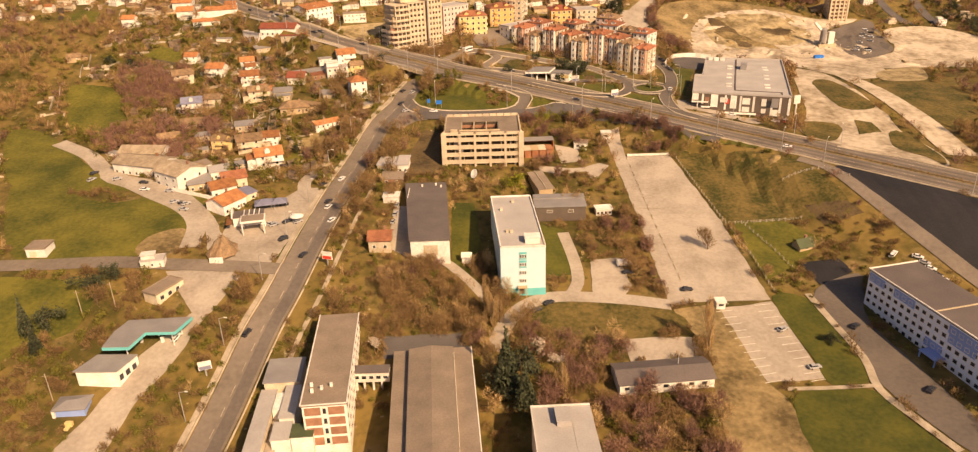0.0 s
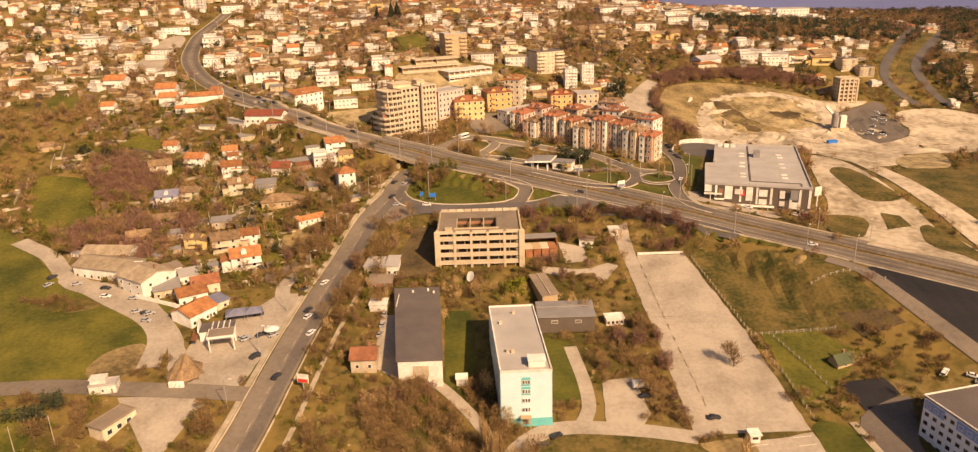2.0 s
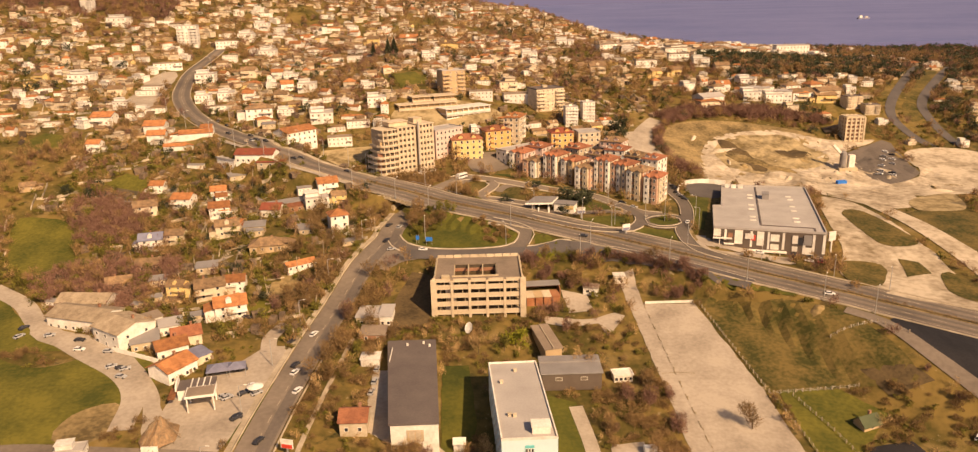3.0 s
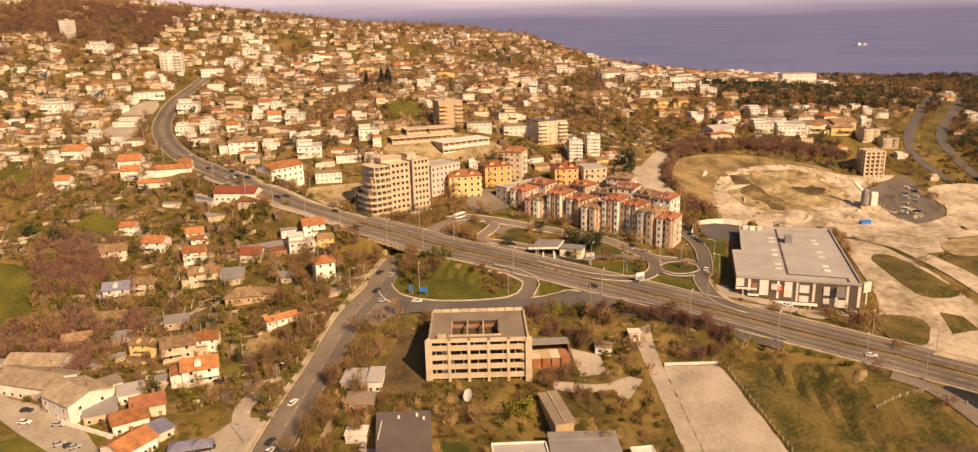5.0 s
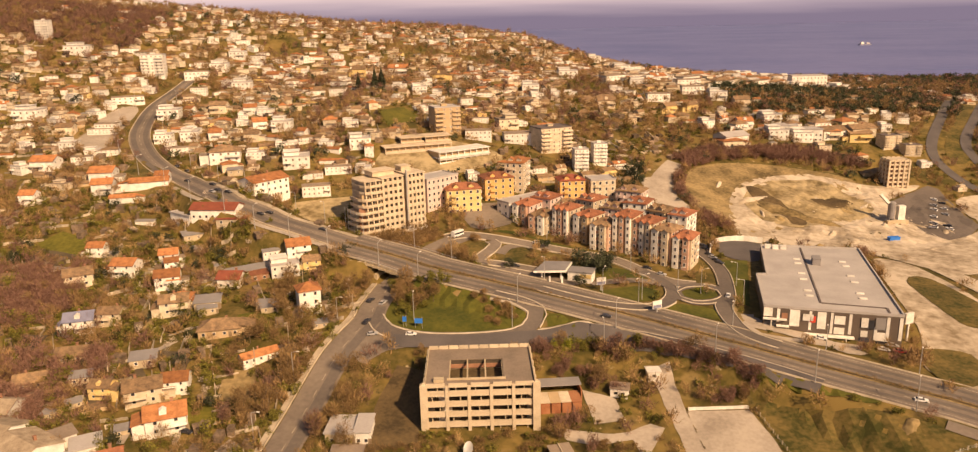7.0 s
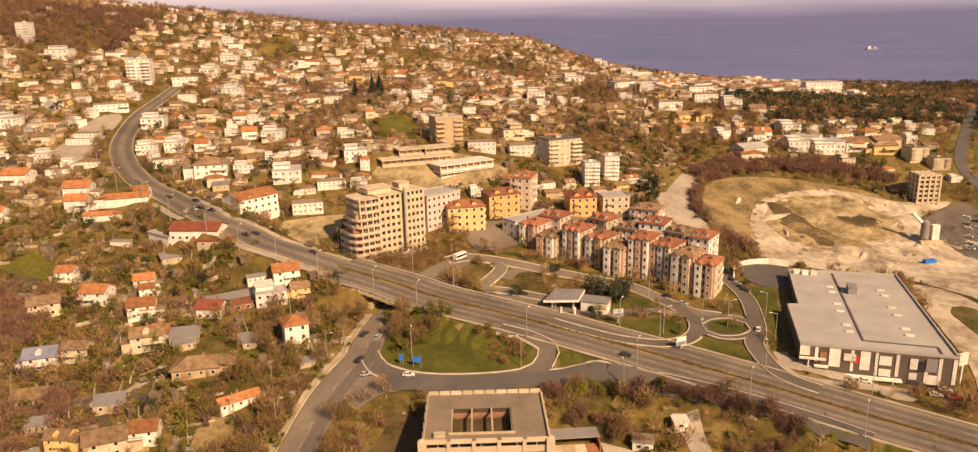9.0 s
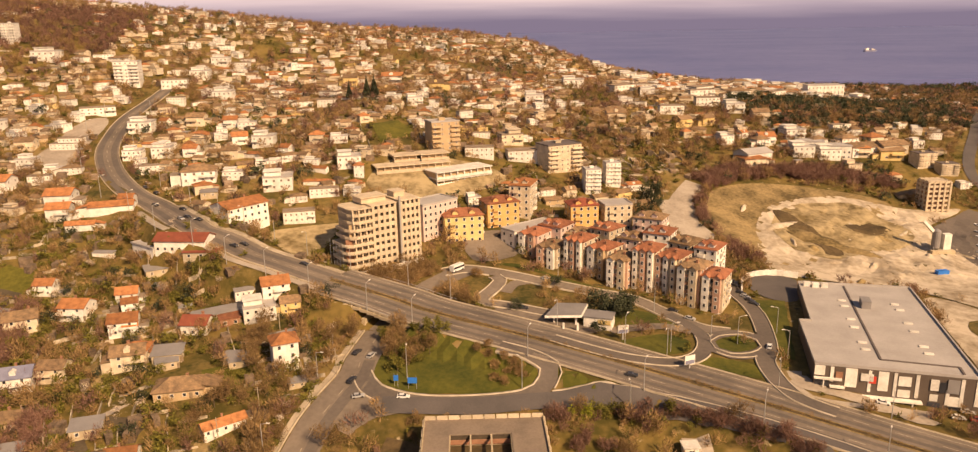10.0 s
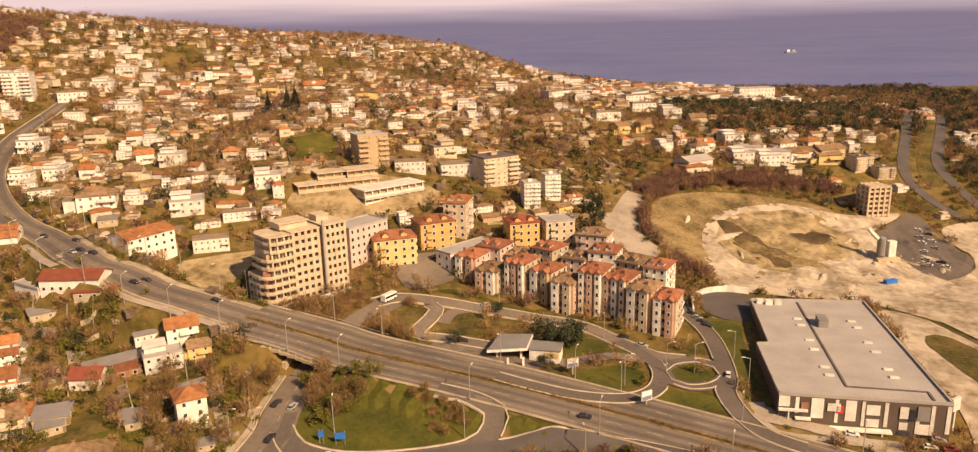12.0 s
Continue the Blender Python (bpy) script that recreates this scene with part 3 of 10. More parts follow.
def kerb(line, offset, label="pale concrete kerb stones along the road", level=None, closed=False, height=0.28, width=0.36, name="kerb", material="kerb", gaps=()):
    """A raised edging that follows a line at an offset; gaps: carriageways, as a line and half a width, that it leaves open."""
    p = curve_points(line, 1.5 if gaps else 3.0, closed)
    n = sides(p)
    ring = []
    for o, up in ((-0.5, -0.3), (-0.5, height), (0.5, height), (0.5, -0.3)):
        off = np.linspace(*offset, len(p)) if isinstance(offset, tuple) else np.full(len(p), offset)
        q = p + n * (off + o * width)[:, None]
        z = surface(q[:, 0], q[:, 1]) if level is None else level(p)
        ring.append(np.column_stack([q, z + 0.26 + up]))
    co = np.stack(ring, 1).reshape(-1, 3)
    k = np.arange(len(p) * 4).reshape(len(p), 4)
    middle = (p + n * off[:, None])[:-1]
    keep = np.ones(len(middle), bool)
    for road, half in gaps:
        keep &= np.linalg.norm(middle[:, None] - curve_points(road, 0.8)[None], axis=2).min(1) > half
    f = np.concatenate([np.stack([k[:-1, a], k[1:, a], k[1:, a + 1], k[:-1, a + 1]], -1)[keep] for a in range(3)])
    return tagged(new(name, mesh_of(name, co, f, M[material])), label, "kerb", kind="structure")


LIFT = [0.06]


def area(name, points, material, label, up=0.0):
    """A patch of surface draped over the ground inside a plan outline with softened corners."""
    from mathutils import geometry
    ring = curve_points([*points, points[0]], 3.0, True)[:-1] if len(points) > 5 else curve_points([*points, points[0]], 3.0, True)[:-1]
    if len(points) <= 5 or name in ("plaza", "parking_lot", "forecourt"):
        ring = np.concatenate([np.linspace(a, b, max(2, int(np.hypot(*(np.array(b) - a)) / 3)), endpoint=False) for a, b in zip(np.array(points), np.roll(np.array(points), -1, 0))])
    rng = np.random.RandomState(len(ring))
    ring = ring + rng.uniform(-0.25, 0.25, ring.shape)
    lo, hi = ring.min(0), ring.max(0)
    gx_, gy_ = np.meshgrid(gx[(gx > lo[0]) & (gx < hi[0])], gy[(gy > lo[1]) & (gy < hi[1])])
    mx, my = (gx[1:] + gx[:-1]) / 2, (gy[1:] + gy[:-1]) / 2
    mx_, my_ = np.meshgrid(mx[(mx > lo[0]) & (mx < hi[0])], my[(my > lo[1]) & (my < hi[1])])
    pts = np.concatenate([ring, np.column_stack([gx_.ravel(), gy_.ravel()]), np.column_stack([mx_.ravel(), my_.ravel()])])
    n = len(ring)
    co, _, faces, *_ = geometry.delaunay_2d_cdt([Vector(q) for q in pts.tolist()], [], [list(range(n))], 1, 1e-4)
    co = np.array([tuple(c) for c in co])
    LIFT[0] += 0.002
    z = surface(co[:, 0], co[:, 1]) + LIFT[0] + 0.08 + up
    me = bpy.data.meshes.new(name)
    me.from_pydata(np.column_stack([co, z]).tolist(), [], [list(f) for f in faces])
    me.update()
    if len(me.polygons) and me.polygons[0].normal.z < 0:
        me.flip_normals()
    me.materials.append(M[material])
    ob = tagged(new(name, me), label, name.replace("_", " "), kind="structure")
    if name != "garden_plot":
        occupy(ring)
    return ob


def on_deck(p):
    return along(BOULEVARD, p[:, 0], p[:, 1])[1]


area('lawn', [(-28.7, 367.1), (-22.2, 366.5), (-11.9, 361.9), (-3.6, 357.8), (6.1, 352.6), (13.0, 347.2), (16.3, 343.8), (16.6, 341.9), (13.9, 338.6), (8.8, 336.8), (-4.1, 336.4), (-18.3, 337.3), (-26.0, 340.6), (-29.6, 344.9), (-30.5, 349.4), (-29.0, 354.5), (-26.9, 358.8)], 'turf', 'mown green teardrop lawn inside the slip road')
area('lawn', [(47.9, 387.1), (58.1, 383.9), (63.8, 376.2), (66.7, 370.2), (60.2, 374.0), (50.6, 373.5), (44.4, 375.3)], 'turf', 'green lawn between the access roads')
area('lawn', [(44.2, 362.2), (51.6, 366.3), (61.0, 367.1), (65.7, 362.5), (64.7, 357.7), (59.5, 354.3), (50.5, 355.3), (44.7, 359.1)], 'turf', 'green oval lawn inside a slip road')
area('lawn', [(75.0, 364.0), (81.1, 366.3), (86.2, 364.0), (85.7, 359.5), (80.1, 355.8), (74.2, 356.9), (72.1, 360.2)], 'turf', 'green island of the small roundabout')
area('lawn', [(65.5, 351.4), (69.1, 352.7), (80.5, 348.8), (80.6, 342.0), (71.2, 344.3), (61.8, 346.8)], 'turf', 'green lawn beside the mall road')
area('lawn', [(61.3, 345.2), (80.2, 339.1), (82.0, 333.8), (75.4, 333.9), (55.2, 344.6)], 'turf', 'green verge beside the boulevard')
area('lawn', [(7.8, 421.0), (22.5, 415.6), (39.8, 402.9), (50.1, 397.1), (46.1, 402.7), (30.7, 412.2), (18.7, 421.1)], 'turf', 'green strip in front of the apartments')
area('lawn', [(-0.1, 408.5), (6.8, 409.6), (7.8, 406.2), (2.9, 394.1), (-0.5, 390.5), (-5.3, 394.6), (-8.2, 401.8)], 'dry_grass', 'grass inside the bend of the access road')
area('lawn', [(9.5, 393.0), (11.1, 399.7), (16.2, 404.6), (24.3, 403.4), (21.7, 393.1), (15.9, 389.8)], 'dry_grass', 'round grassed traffic island')
area('lawn', [(22.3, 343.6), (35.7, 335.4), (44.4, 331.1), (31.0, 335.2), (20.6, 338.4)], 'turf', 'green verge beside the slip road')
area('lawn', [(83.6, 307.9), (102.2, 301.4), (111.4, 294.4), (107.6, 292.2), (94.1, 299.3), (84.0, 306.3)], 'turf', 'green verge along the lower road')
area('plaza', [(58.1, 301.0), (76.8, 300.5), (84.9, 254.0), (88.0, 209.5), (62.6, 208.2), (60.6, 254.2)], 'plaza', 'pale cracked concrete plaza, empty')
area('plaza', [(51.7, 319.8), (58.5, 318.5), (58.6, 301.0), (61.5, 254.2), (63.4, 208.2), (56.8, 205.9), (55.9, 254.3), (54.0, 297.4)], 'plaza', 'pale concrete service strip beside the plaza')
area('parking_lot', [(71.0, 205.0), (88.1, 208.9), (90.1, 173.2), (74.5, 172.3)], 'plaza', 'concrete parking lot with faded bays')
area('plaza', [(56.9, 204.7), (71.1, 207.7), (74.4, 172.9), (77.5, 166.0), (79.6, 147.8), (78.8, 139.4), (57.1, 140.8), (59.5, 164.8), (62.8, 186.7)], 'mound', 'worn dusty yard beside the parking lot')
area('meadow', [(78.1, 300.9), (94.7, 294.8), (120.6, 280.9), (129.0, 251.0), (109.8, 254.4), (88.4, 254.8)], 'dry_grass', 'rough meadow with dry brown patches')
area('meadow', [(89.0, 253.2), (107.4, 253.7), (116.1, 242.9), (104.8, 229.4), (89.6, 219.7)], 'grass', 'fenced green plot of grass')
area('garden_plot', [(115.5, 258.9), (128.6, 255.4), (132.1, 248.7), (119.6, 247.2)], 'dark_earth', 'dug dark brown garden plot')
area('yard', [(103.8, 229.4), (117.8, 232.0), (119.5, 224.5), (105.9, 217.3)], 'near_black', 'dark tarred yard')
area('yard', [(-206.8, 509.3), (-206.3, 531.8), (-208.0, 549.6), (-199.7, 567.7), (-193, 558), (-190, 527), (-188, 512), (-184, 498.3), (-190.4, 497.2)], 'plaza', 'pale concrete lots of roadside workshops')
area('yard', [(103.1, 214.4), (121.3, 223.3), (113.2, 200), (116.9, 174.0), (119.6, 152.6), (114.9, 144.1), (110.4, 149.0), (103.2, 170.7), (104.5, 182.6), (102.5, 200)], 'asphalt_mid', 'worn asphalt yard in the shade of the office block')
area('lawn', [(88.9, 211.0), (99.3, 210.5), (101.2, 196.0), (102.4, 181), (100.2, 171.2), (90.8, 171.0), (90.0, 183.2)], 'turf', 'green lawn between the parking lot and a path')
area('lawn', [(79.8, 167.0), (99.8, 168.0), (103.6, 157.4), (107.6, 146.6), (104, 140), (79.5, 141.1)], 'turf', 'green lawn beside a concrete path')
area('yard', [(40.1, 191.8), (59.5, 192.0), (61.6, 182.7), (40.7, 181.7)], 'plaza', 'pale rubble-strewn yard behind the long shed')
area('yard', [(-28.1, 194.2), (-5.5, 195.3), (-3.0, 187.1), (-27.1, 186.1)], 'asphalt_dark', 'dark asphalt yard behind the assembly hall')
area('pavement', [(88.9, 345.6), (93.5, 345.0), (91.5, 333.5), (121.8, 327.4), (119.8, 324.3), (95.5, 329.8), (88.2, 336.3)], 'plaza', 'pale paving in front of the retail hall')
# wide patch of ground in a near-black tone
area('yard', [(133.4, 277.0), (149.6, 269.0), (167.0, 250.0), (181.5, 230.9), (155.8, 187.8), (152.0, 220.5), (142.7, 240.6), (135.9, 258.1)], 'near_black', 'wide near-black ground beside the road')
area('forecourt', [(-98.9, 221.6), (-81.4, 223.2), (-74.5, 218.8), (-81.9, 197.6), (-84.8, 185.2), (-90.5, 172.2), (-93.0, 155.5), (-94.2, 146.4), (-109.4, 146.7), (-101.5, 166.4), (-96.1, 184.8), (-85.4, 203.2)], 'plaza', 'pale concrete forecourt of the filling station')
area('yard', [(-85.2, 226.3), (-87.0, 252.0), (-75.5, 265.4), (-66.9, 277.5), (-61.2, 277.5), (-59.8, 258.9), (-66.4, 229.7), (-70.9, 223.3)], 'plaza', 'pale dusty yard with parked cars')
area('lawn', [(-66.2, 229.1), (-60.8, 256.7), (-59.1, 257.6), (-62.2, 231.5), (-63.4, 228.1)], 'turf', 'narrow grass strip between yard and road')
area('field', [(-177.0, 277.3), (-164.3, 279.5), (-134.8, 264.8), (-110.4, 276.9), (-94.6, 256.2), (-98.4, 236.4), (-120.5, 227.8), (-149.7, 228.0)], 'grass', 'wide bright green field')
area('field', [(-205.1, 328.1), (-189.1, 328.0), (-148.0, 289.4), (-119.5, 276.8), (-148.1, 274.3), (-178.4, 279.8)], 'grass', 'bright green sloping field')
area('field', [(-154.2, 215.7), (-127.1, 217.1), (-117.8, 217.1), (-116.2, 197.1), (-128.8, 188.2), (-136.4, 183.9)], 'grass', 'bright green field below the side road')
area('yard', [(-113, 238), (-109, 244), (-102, 247), (-96.6, 241), (-99, 232), (-106, 228.5), (-112, 231)], 'mound', 'bare trampled earth')
area('meadow', [(20.1, 210.1), (31.3, 211.6), (56.4, 203.9), (58.6, 194.9), (39.1, 191.6), (22.3, 194.5), (14.1, 202.1)], 'dry_grass', 'olive grassy slope beside the drive')
area('yard', [(35.6, 230.4), (44.7, 231.6), (46.9, 216.2), (41.9, 208.8), (34.2, 213.1)], 'plaza', 'pale gravel turning area')
area('lawn', [(19.8, 252.0), (28.4, 248.3), (28.7, 222.1), (20.8, 218.9)], 'turf', 'green lawn beside the blue building')
area('lawn', [(-10.7, 266.2), (-2.3, 266.4), (-0.0, 238.2), (-4.8, 215.5), (-9.4, 227.6)], 'turf', 'green lawn between two long buildings')
area('yard', [(22.3, 295.2), (37.2, 292.3), (47.5, 295.9), (51.0, 294.3), (43.0, 282.6), (41.6, 290.0), (32.8, 288.2), (23.7, 290.5)], 'plaza', 'pale dirt track among sheds')
area('yard', [(-30, 287), (-16, 289), (-15.5, 319), (-24, 322), (-29, 305)], 'dark_earth', 'brown bare earth beside the abandoned building')
area('yard', [(30.9, 310.4), (39.6, 307.1), (41.0, 297.7), (32.1, 296.4)], 'plaza', 'pale dirt yard')
area('waste_ground', [(104, 470), (110, 492), (121, 508), (146.4, 518), (184, 515), (205, 505), (192, 480), (140, 440), (118, 436), (109, 452)], 'mound', 'brown grassy shoulder of the excavated hill')
area('excavation', [(121, 424), (117, 440), (122, 456), (127, 472), (135, 486), (148, 498), (167, 506), (185, 509), (195, 496), (209, 479), (205, 462), (222, 452), (214, 412), (178, 415), (142, 421)], 'sand', 'pale sandy excavated ground with tracks')
area('earth_mound', [(134, 472), (146, 490), (166, 500), (185, 501), (194, 487), (199, 472), (188, 459), (170, 453), (158, 445), (146, 443), (135, 454)], 'ochre', 'ochre earth bank left standing in the excavation', 0.12)
area('earth_mound', [(140.6, 487.9), (146.9, 485.5), (152.3, 471.7), (157.0, 455.4), (155.4, 447.1), (148.6, 446.9), (145.5, 463.1), (140.3, 473.7)], 'dark_earth', 'dark brown cut face across the excavation', 0.25)
area('earth_mound', [(170, 478), (184, 482), (190, 474), (180, 468), (171, 471)], 'dark_earth', 'patch of dark scrub in the excavation', 0.25)
area('lawn', [(274, 530), (280.3, 549), (303.8, 580.3), (340.8, 631.0), (349.1, 631.4), (311.7, 580.3), (290.6, 553), (285, 532)], 'dry_grass', 'grassy planted median of the avenue')
area('yard', [(-31.4, 263.7), (-26.6, 263.8), (-22.4, 229.2), (-30.7, 235.1)], 'plaza', 'pale concrete strip beside the long hall')
area('yard', [(-148.5, 290.5), (-142.3, 288.4), (-122.5, 282.2), (-105.3, 268.7), (-92.2, 252.0), (-84.9, 234.7), (-88.0, 230.2), (-97.2, 251.1), (-113.1, 266.8), (-142.5, 281.2)], 'plaza', 'pale paved works yard')
area('yard', [(103.1, 416.8), (107.7, 421.0), (112.6, 422.4), (123.1, 418.6), (113.7, 396.6), (104.1, 398.4), (100.8, 405.9)], 'asphalt_dark', 'dark asphalt loading court behind the mall')
area('meadow', [(-198.2, 369.4), (-184.7, 372.7), (-171.4, 366.6), (-159.2, 341.5), (-160.5, 324.6), (-177.3, 328.9)], 'grass', 'green sloping meadow between copses')
area('meadow', [(-171.8, 401.6), (-165.6, 409.6), (-154.8, 405.2), (-149.8, 394.5), (-159.8, 390.2)], 'grass', 'green garden meadow')
area('meadow', [(-232.2, 443.5), (-227.6, 457.4), (-209.8, 450.1), (-205.5, 435.1), (-220.7, 433.4)], 'grass', 'green garden meadow')
area('meadow', [(-90.1, 349.1), (-81.4, 356.2), (-71.9, 348.7), (-74.0, 336.2), (-83.5, 333.9)], 'dry_grass', 'yellow-green garden meadow')
area('waste_ground', [(160, 440), (186.7, 448), (207, 436), (214, 412), (206, 392), (192, 384), (181.4, 388.7), (170, 404), (160, 412), (128, 424)], 'sand', 'pale trampled ground behind the retail hall')
area('waste_ground', [(163, 402), (175, 395), (178, 366), (177, 340), (178, 331), (177, 314), (181, 294), (176, 277), (166.8, 282.4), (156, 288.5), (144.3, 294), (137, 304), (134, 314), (143.7, 333), (147, 348), (154, 376)], 'sand', 'pale sandy waste ground beside the mall')
area('waste_ground', [(162.4, 376.2), (172.6, 379.1), (176.2, 351.9), (177.7, 340.5), (171.4, 335.9), (161.5, 337.6), (159.3, 351.6)], 'dry_grass', 'patchy grass on waste ground', 0.12)
area('waste_ground', [(137.7, 324.3), (150.7, 324.4), (153.3, 318.5), (144.6, 304.6), (136, 303), (134, 309)], 'dry_grass', 'olive patch of grass on sandy ground', 0.12)
area('waste_ground', [(162.0, 326.5), (168.3, 323.2), (168.1, 314.8), (157.9, 312.0)], 'dry_grass', 'olive patch of grass on sandy ground', 0.12)
area('waste_ground', [(171.9, 314.7), (178, 312), (180, 290), (175.2, 278), (172.4, 287), (165.9, 297)], 'dry_grass', 'olive patch of grass beside a dirt road', 0.12)
area('meadow', [(193, 377), (219.2, 378.8), (229, 357.7), (206, 315), (196, 324), (190.4, 347.9)], 'dry_grass', 'olive grassy slope beyond a dirt road')
area('earth_mound', [(203.8, 396.4), (219.9, 409.2), (235.2, 413.2), (224.0, 384.8), (209.9, 380.4), (199.7, 382.1)], 'ochre', 'yellow earth heaped along the site', 0.12)
area('building_site', [(200, 468), (209, 445), (213, 432), (214, 410), (240, 414), (276, 419), (302, 440), (304, 475), (282, 494), (251, 487), (242, 455), (229, 440), (216, 437), (212, 444), (213, 478)], 'sand', 'wide pale levelled building site')
area('building_site', [(186, 508), (214, 500), (240, 503), (212, 482), (207, 474), (197, 494)], 'sand', 'pale ground at the foot of a tower under construction')
area('yard', [(-0.8, 443.3), (14.4, 448.2), (21.4, 440.8), (15.5, 427.9), (2.3, 422.0), (-3.4, 430.4)], 'asphalt', 'worn asphalt yard among apartment blocks')
area('yard', [(-80.2, 433.8), (-71.3, 440.3), (-53.7, 445.6), (-52.0, 441.0), (-55.5, 435.0), (-60.4, 412.5), (-68.9, 412.6)], 'ochre', 'yellow bare building plot')
area('yard', [(-46.0, 474.0), (-40, 492), (-27.3, 500), (-7.2, 503), (14.1, 496.2), (12.9, 484.4), (-13.3, 467.4), (-32.2, 464.9)], 'ochre', 'yellow bare earth of a building site')
area('meadow', [(-51.8, 544.3), (-38.2, 553.4), (-26.1, 530.4), (-43.8, 515.5)], 'grass', 'green meadow on the hillside')
area('meadow', [(-75.0, 317.7), (-67.4, 320.5), (-62.2, 306.2), (-71.3, 303.2)], 'dry_grass', 'yellow-green garden plot')
area('meadow', [(-163.4, 459.8), (-160.2, 480.8), (-145.1, 466.0), (-151.7, 449.8)], 'dry_grass', 'yellow-green garden plot')
area('lawn', [(98.0, 395.8), (109.3, 396.3), (93.8, 350.6), (89.7, 354.2), (93.4, 375.6)], 'turf', 'green strip beside the mall')
area('yard', [(86.9, 350.5), (88.9, 351.8), (88.9, 346.0), (89.0, 341.2), (87.2, 339.8), (86.6, 345.0)], 'mound', 'orange gravel bed beside the mall')
area('paving', [(88.9, 343.9), (93.6, 342.8), (96.0, 338.9), (105.4, 334.9), (114.5, 328.1), (120.5, 321.8), (113.9, 321.6), (107.0, 328.2), (98.1, 333.6), (89.4, 337.2), (88.3, 340.5)], 'plaza', 'pale paved walk in front of the mall')
area('yard', [(85.5, 434.7), (86.0, 447.4), (85.4, 467.7), (86.6, 485.8), (102.7, 488.7), (100.2, 469.9), (104.0, 457.9), (96.8, 449.1), (92.4, 440.8)], 'plaza', 'wide pale dusty turning place on the hill')
area('forecourt', [(7.6, 391.2), (18.5, 387.5), (28.3, 377.5), (39.9, 370.0), (32.6, 362.5), (17.0, 367.8), (5.0, 376.5)], 'asphalt', 'asphalt forecourt of the filling station')
area('junction', [(-38.1, 327.5), (-33.2, 339.8), (-23.7, 334.3), (2.4, 331.1), (-16.9, 329.8), (-29.4, 327.1), (-33.6, 322.5)], 'asphalt', 'asphalt junction of the slip road')
area('parking_lot', [(211.8, 480.1), (244.8, 503.8), (248.6, 499.7), (240.5, 452.4), (227.2, 437.9), (215.4, 435.0), (209.9, 443.4)], 'asphalt_mid', 'grey asphalt lot with rows of parked vehicles')
area('garden_plot', [(-149.8, 360.9), (-139.7, 361.2), (-139.5, 371.0), (-149.7, 371.2)], 'dry_grass', 'dry grassy garden plot')
area('garden_plot', [(-154.2, 351.6), (-141.2, 348.3), (-138.1, 358.1), (-151.0, 361.8)], 'grass', 'small green garden lawn')
area('garden_plot', [(-149.9, 334.8), (-141.8, 334.2), (-140.6, 345.6), (-148.7, 346.7)], 'soil', 'freshly dug brown garden bed')
area('garden_plot', [(-116.9, 345.0), (-106.8, 346.2), (-107.8, 358.5), (-118.0, 357.9)], 'mound', 'bare ochre earth garden plot')
area('garden_plot', [(-102.6, 335.5), (-87.6, 339.7), (-89.4, 348.9), (-104.5, 345.2)], 'dry_grass', 'dry grassy garden plot')
area('garden_plot', [(-87.3, 327.2), (-79.0, 331.5), (-83.3, 340.8), (-91.8, 337.0)], 'dry_grass', 'dry grassy garden plot')
area('garden_plot', [(-76.8, 339.4), (-64.7, 343.2), (-67.3, 353.8), (-79.6, 350.5)], 'grass', 'small green garden lawn')
area('garden_plot', [(-99.3, 355.7), (-90.9, 357.7), (-93.0, 368.5), (-101.5, 367.0)], 'soil', 'freshly dug brown garden bed')
area('garden_plot', [(-129.0, 375.6), (-119.5, 380.5), (-122.1, 386.8), (-131.8, 382.2)], 'mound', 'bare ochre earth garden plot')
area('garden_plot', [(-148.2, 369.8), (-137.4, 375.6), (-141.9, 385.3), (-153.0, 380.0)], 'dry_grass', 'dry grassy garden plot')
area('garden_plot', [(-172.9, 375.3), (-158.5, 376.1), (-158.5, 388.0), (-172.9, 387.8)], 'dry_grass', 'dry grassy garden plot')
area('garden_plot', [(-169.4, 358.7), (-156.3, 366.6), (-160.4, 374.8), (-173.7, 367.4)], 'grass', 'small green garden lawn')
area('garden_plot', [(-104.4, 326.3), (-88.7, 323.5), (-86.7, 330.5), (-102.2, 333.7)], 'soil', 'freshly dug brown garden bed')
area('garden_plot', [(-74.9, 308.4), (-65.0, 309.3), (-65.7, 321.5), (-75.6, 321.2)], 'mound', 'bare ochre earth garden plot')
area('garden_plot', [(-85.9, 315.9), (-72.4, 318.1), (-73.1, 326.4), (-86.6, 324.7)], 'dry_grass', 'dry grassy garden plot')
area('garden_plot', [(-66.9, 298.4), (-55.7, 300.9), (-57.1, 309.5), (-68.3, 307.4)], 'dry_grass', 'dry grassy garden plot')
area('garden_plot', [(-82.0, 293.6), (-69.4, 297.7), (-72.4, 309.1), (-85.2, 305.6)], 'grass', 'small green garden lawn')
area('garden_plot', [(-110.3, 307.3), (-96.7, 316.4), (-102.5, 326.4), (-116.4, 317.8)], 'soil', 'freshly dug brown garden bed')
area('garden_plot', [(-97.6, 303.6), (-85.1, 310.0), (-88.0, 317.1), (-100.7, 311.0)], 'mound', 'bare ochre earth garden plot')
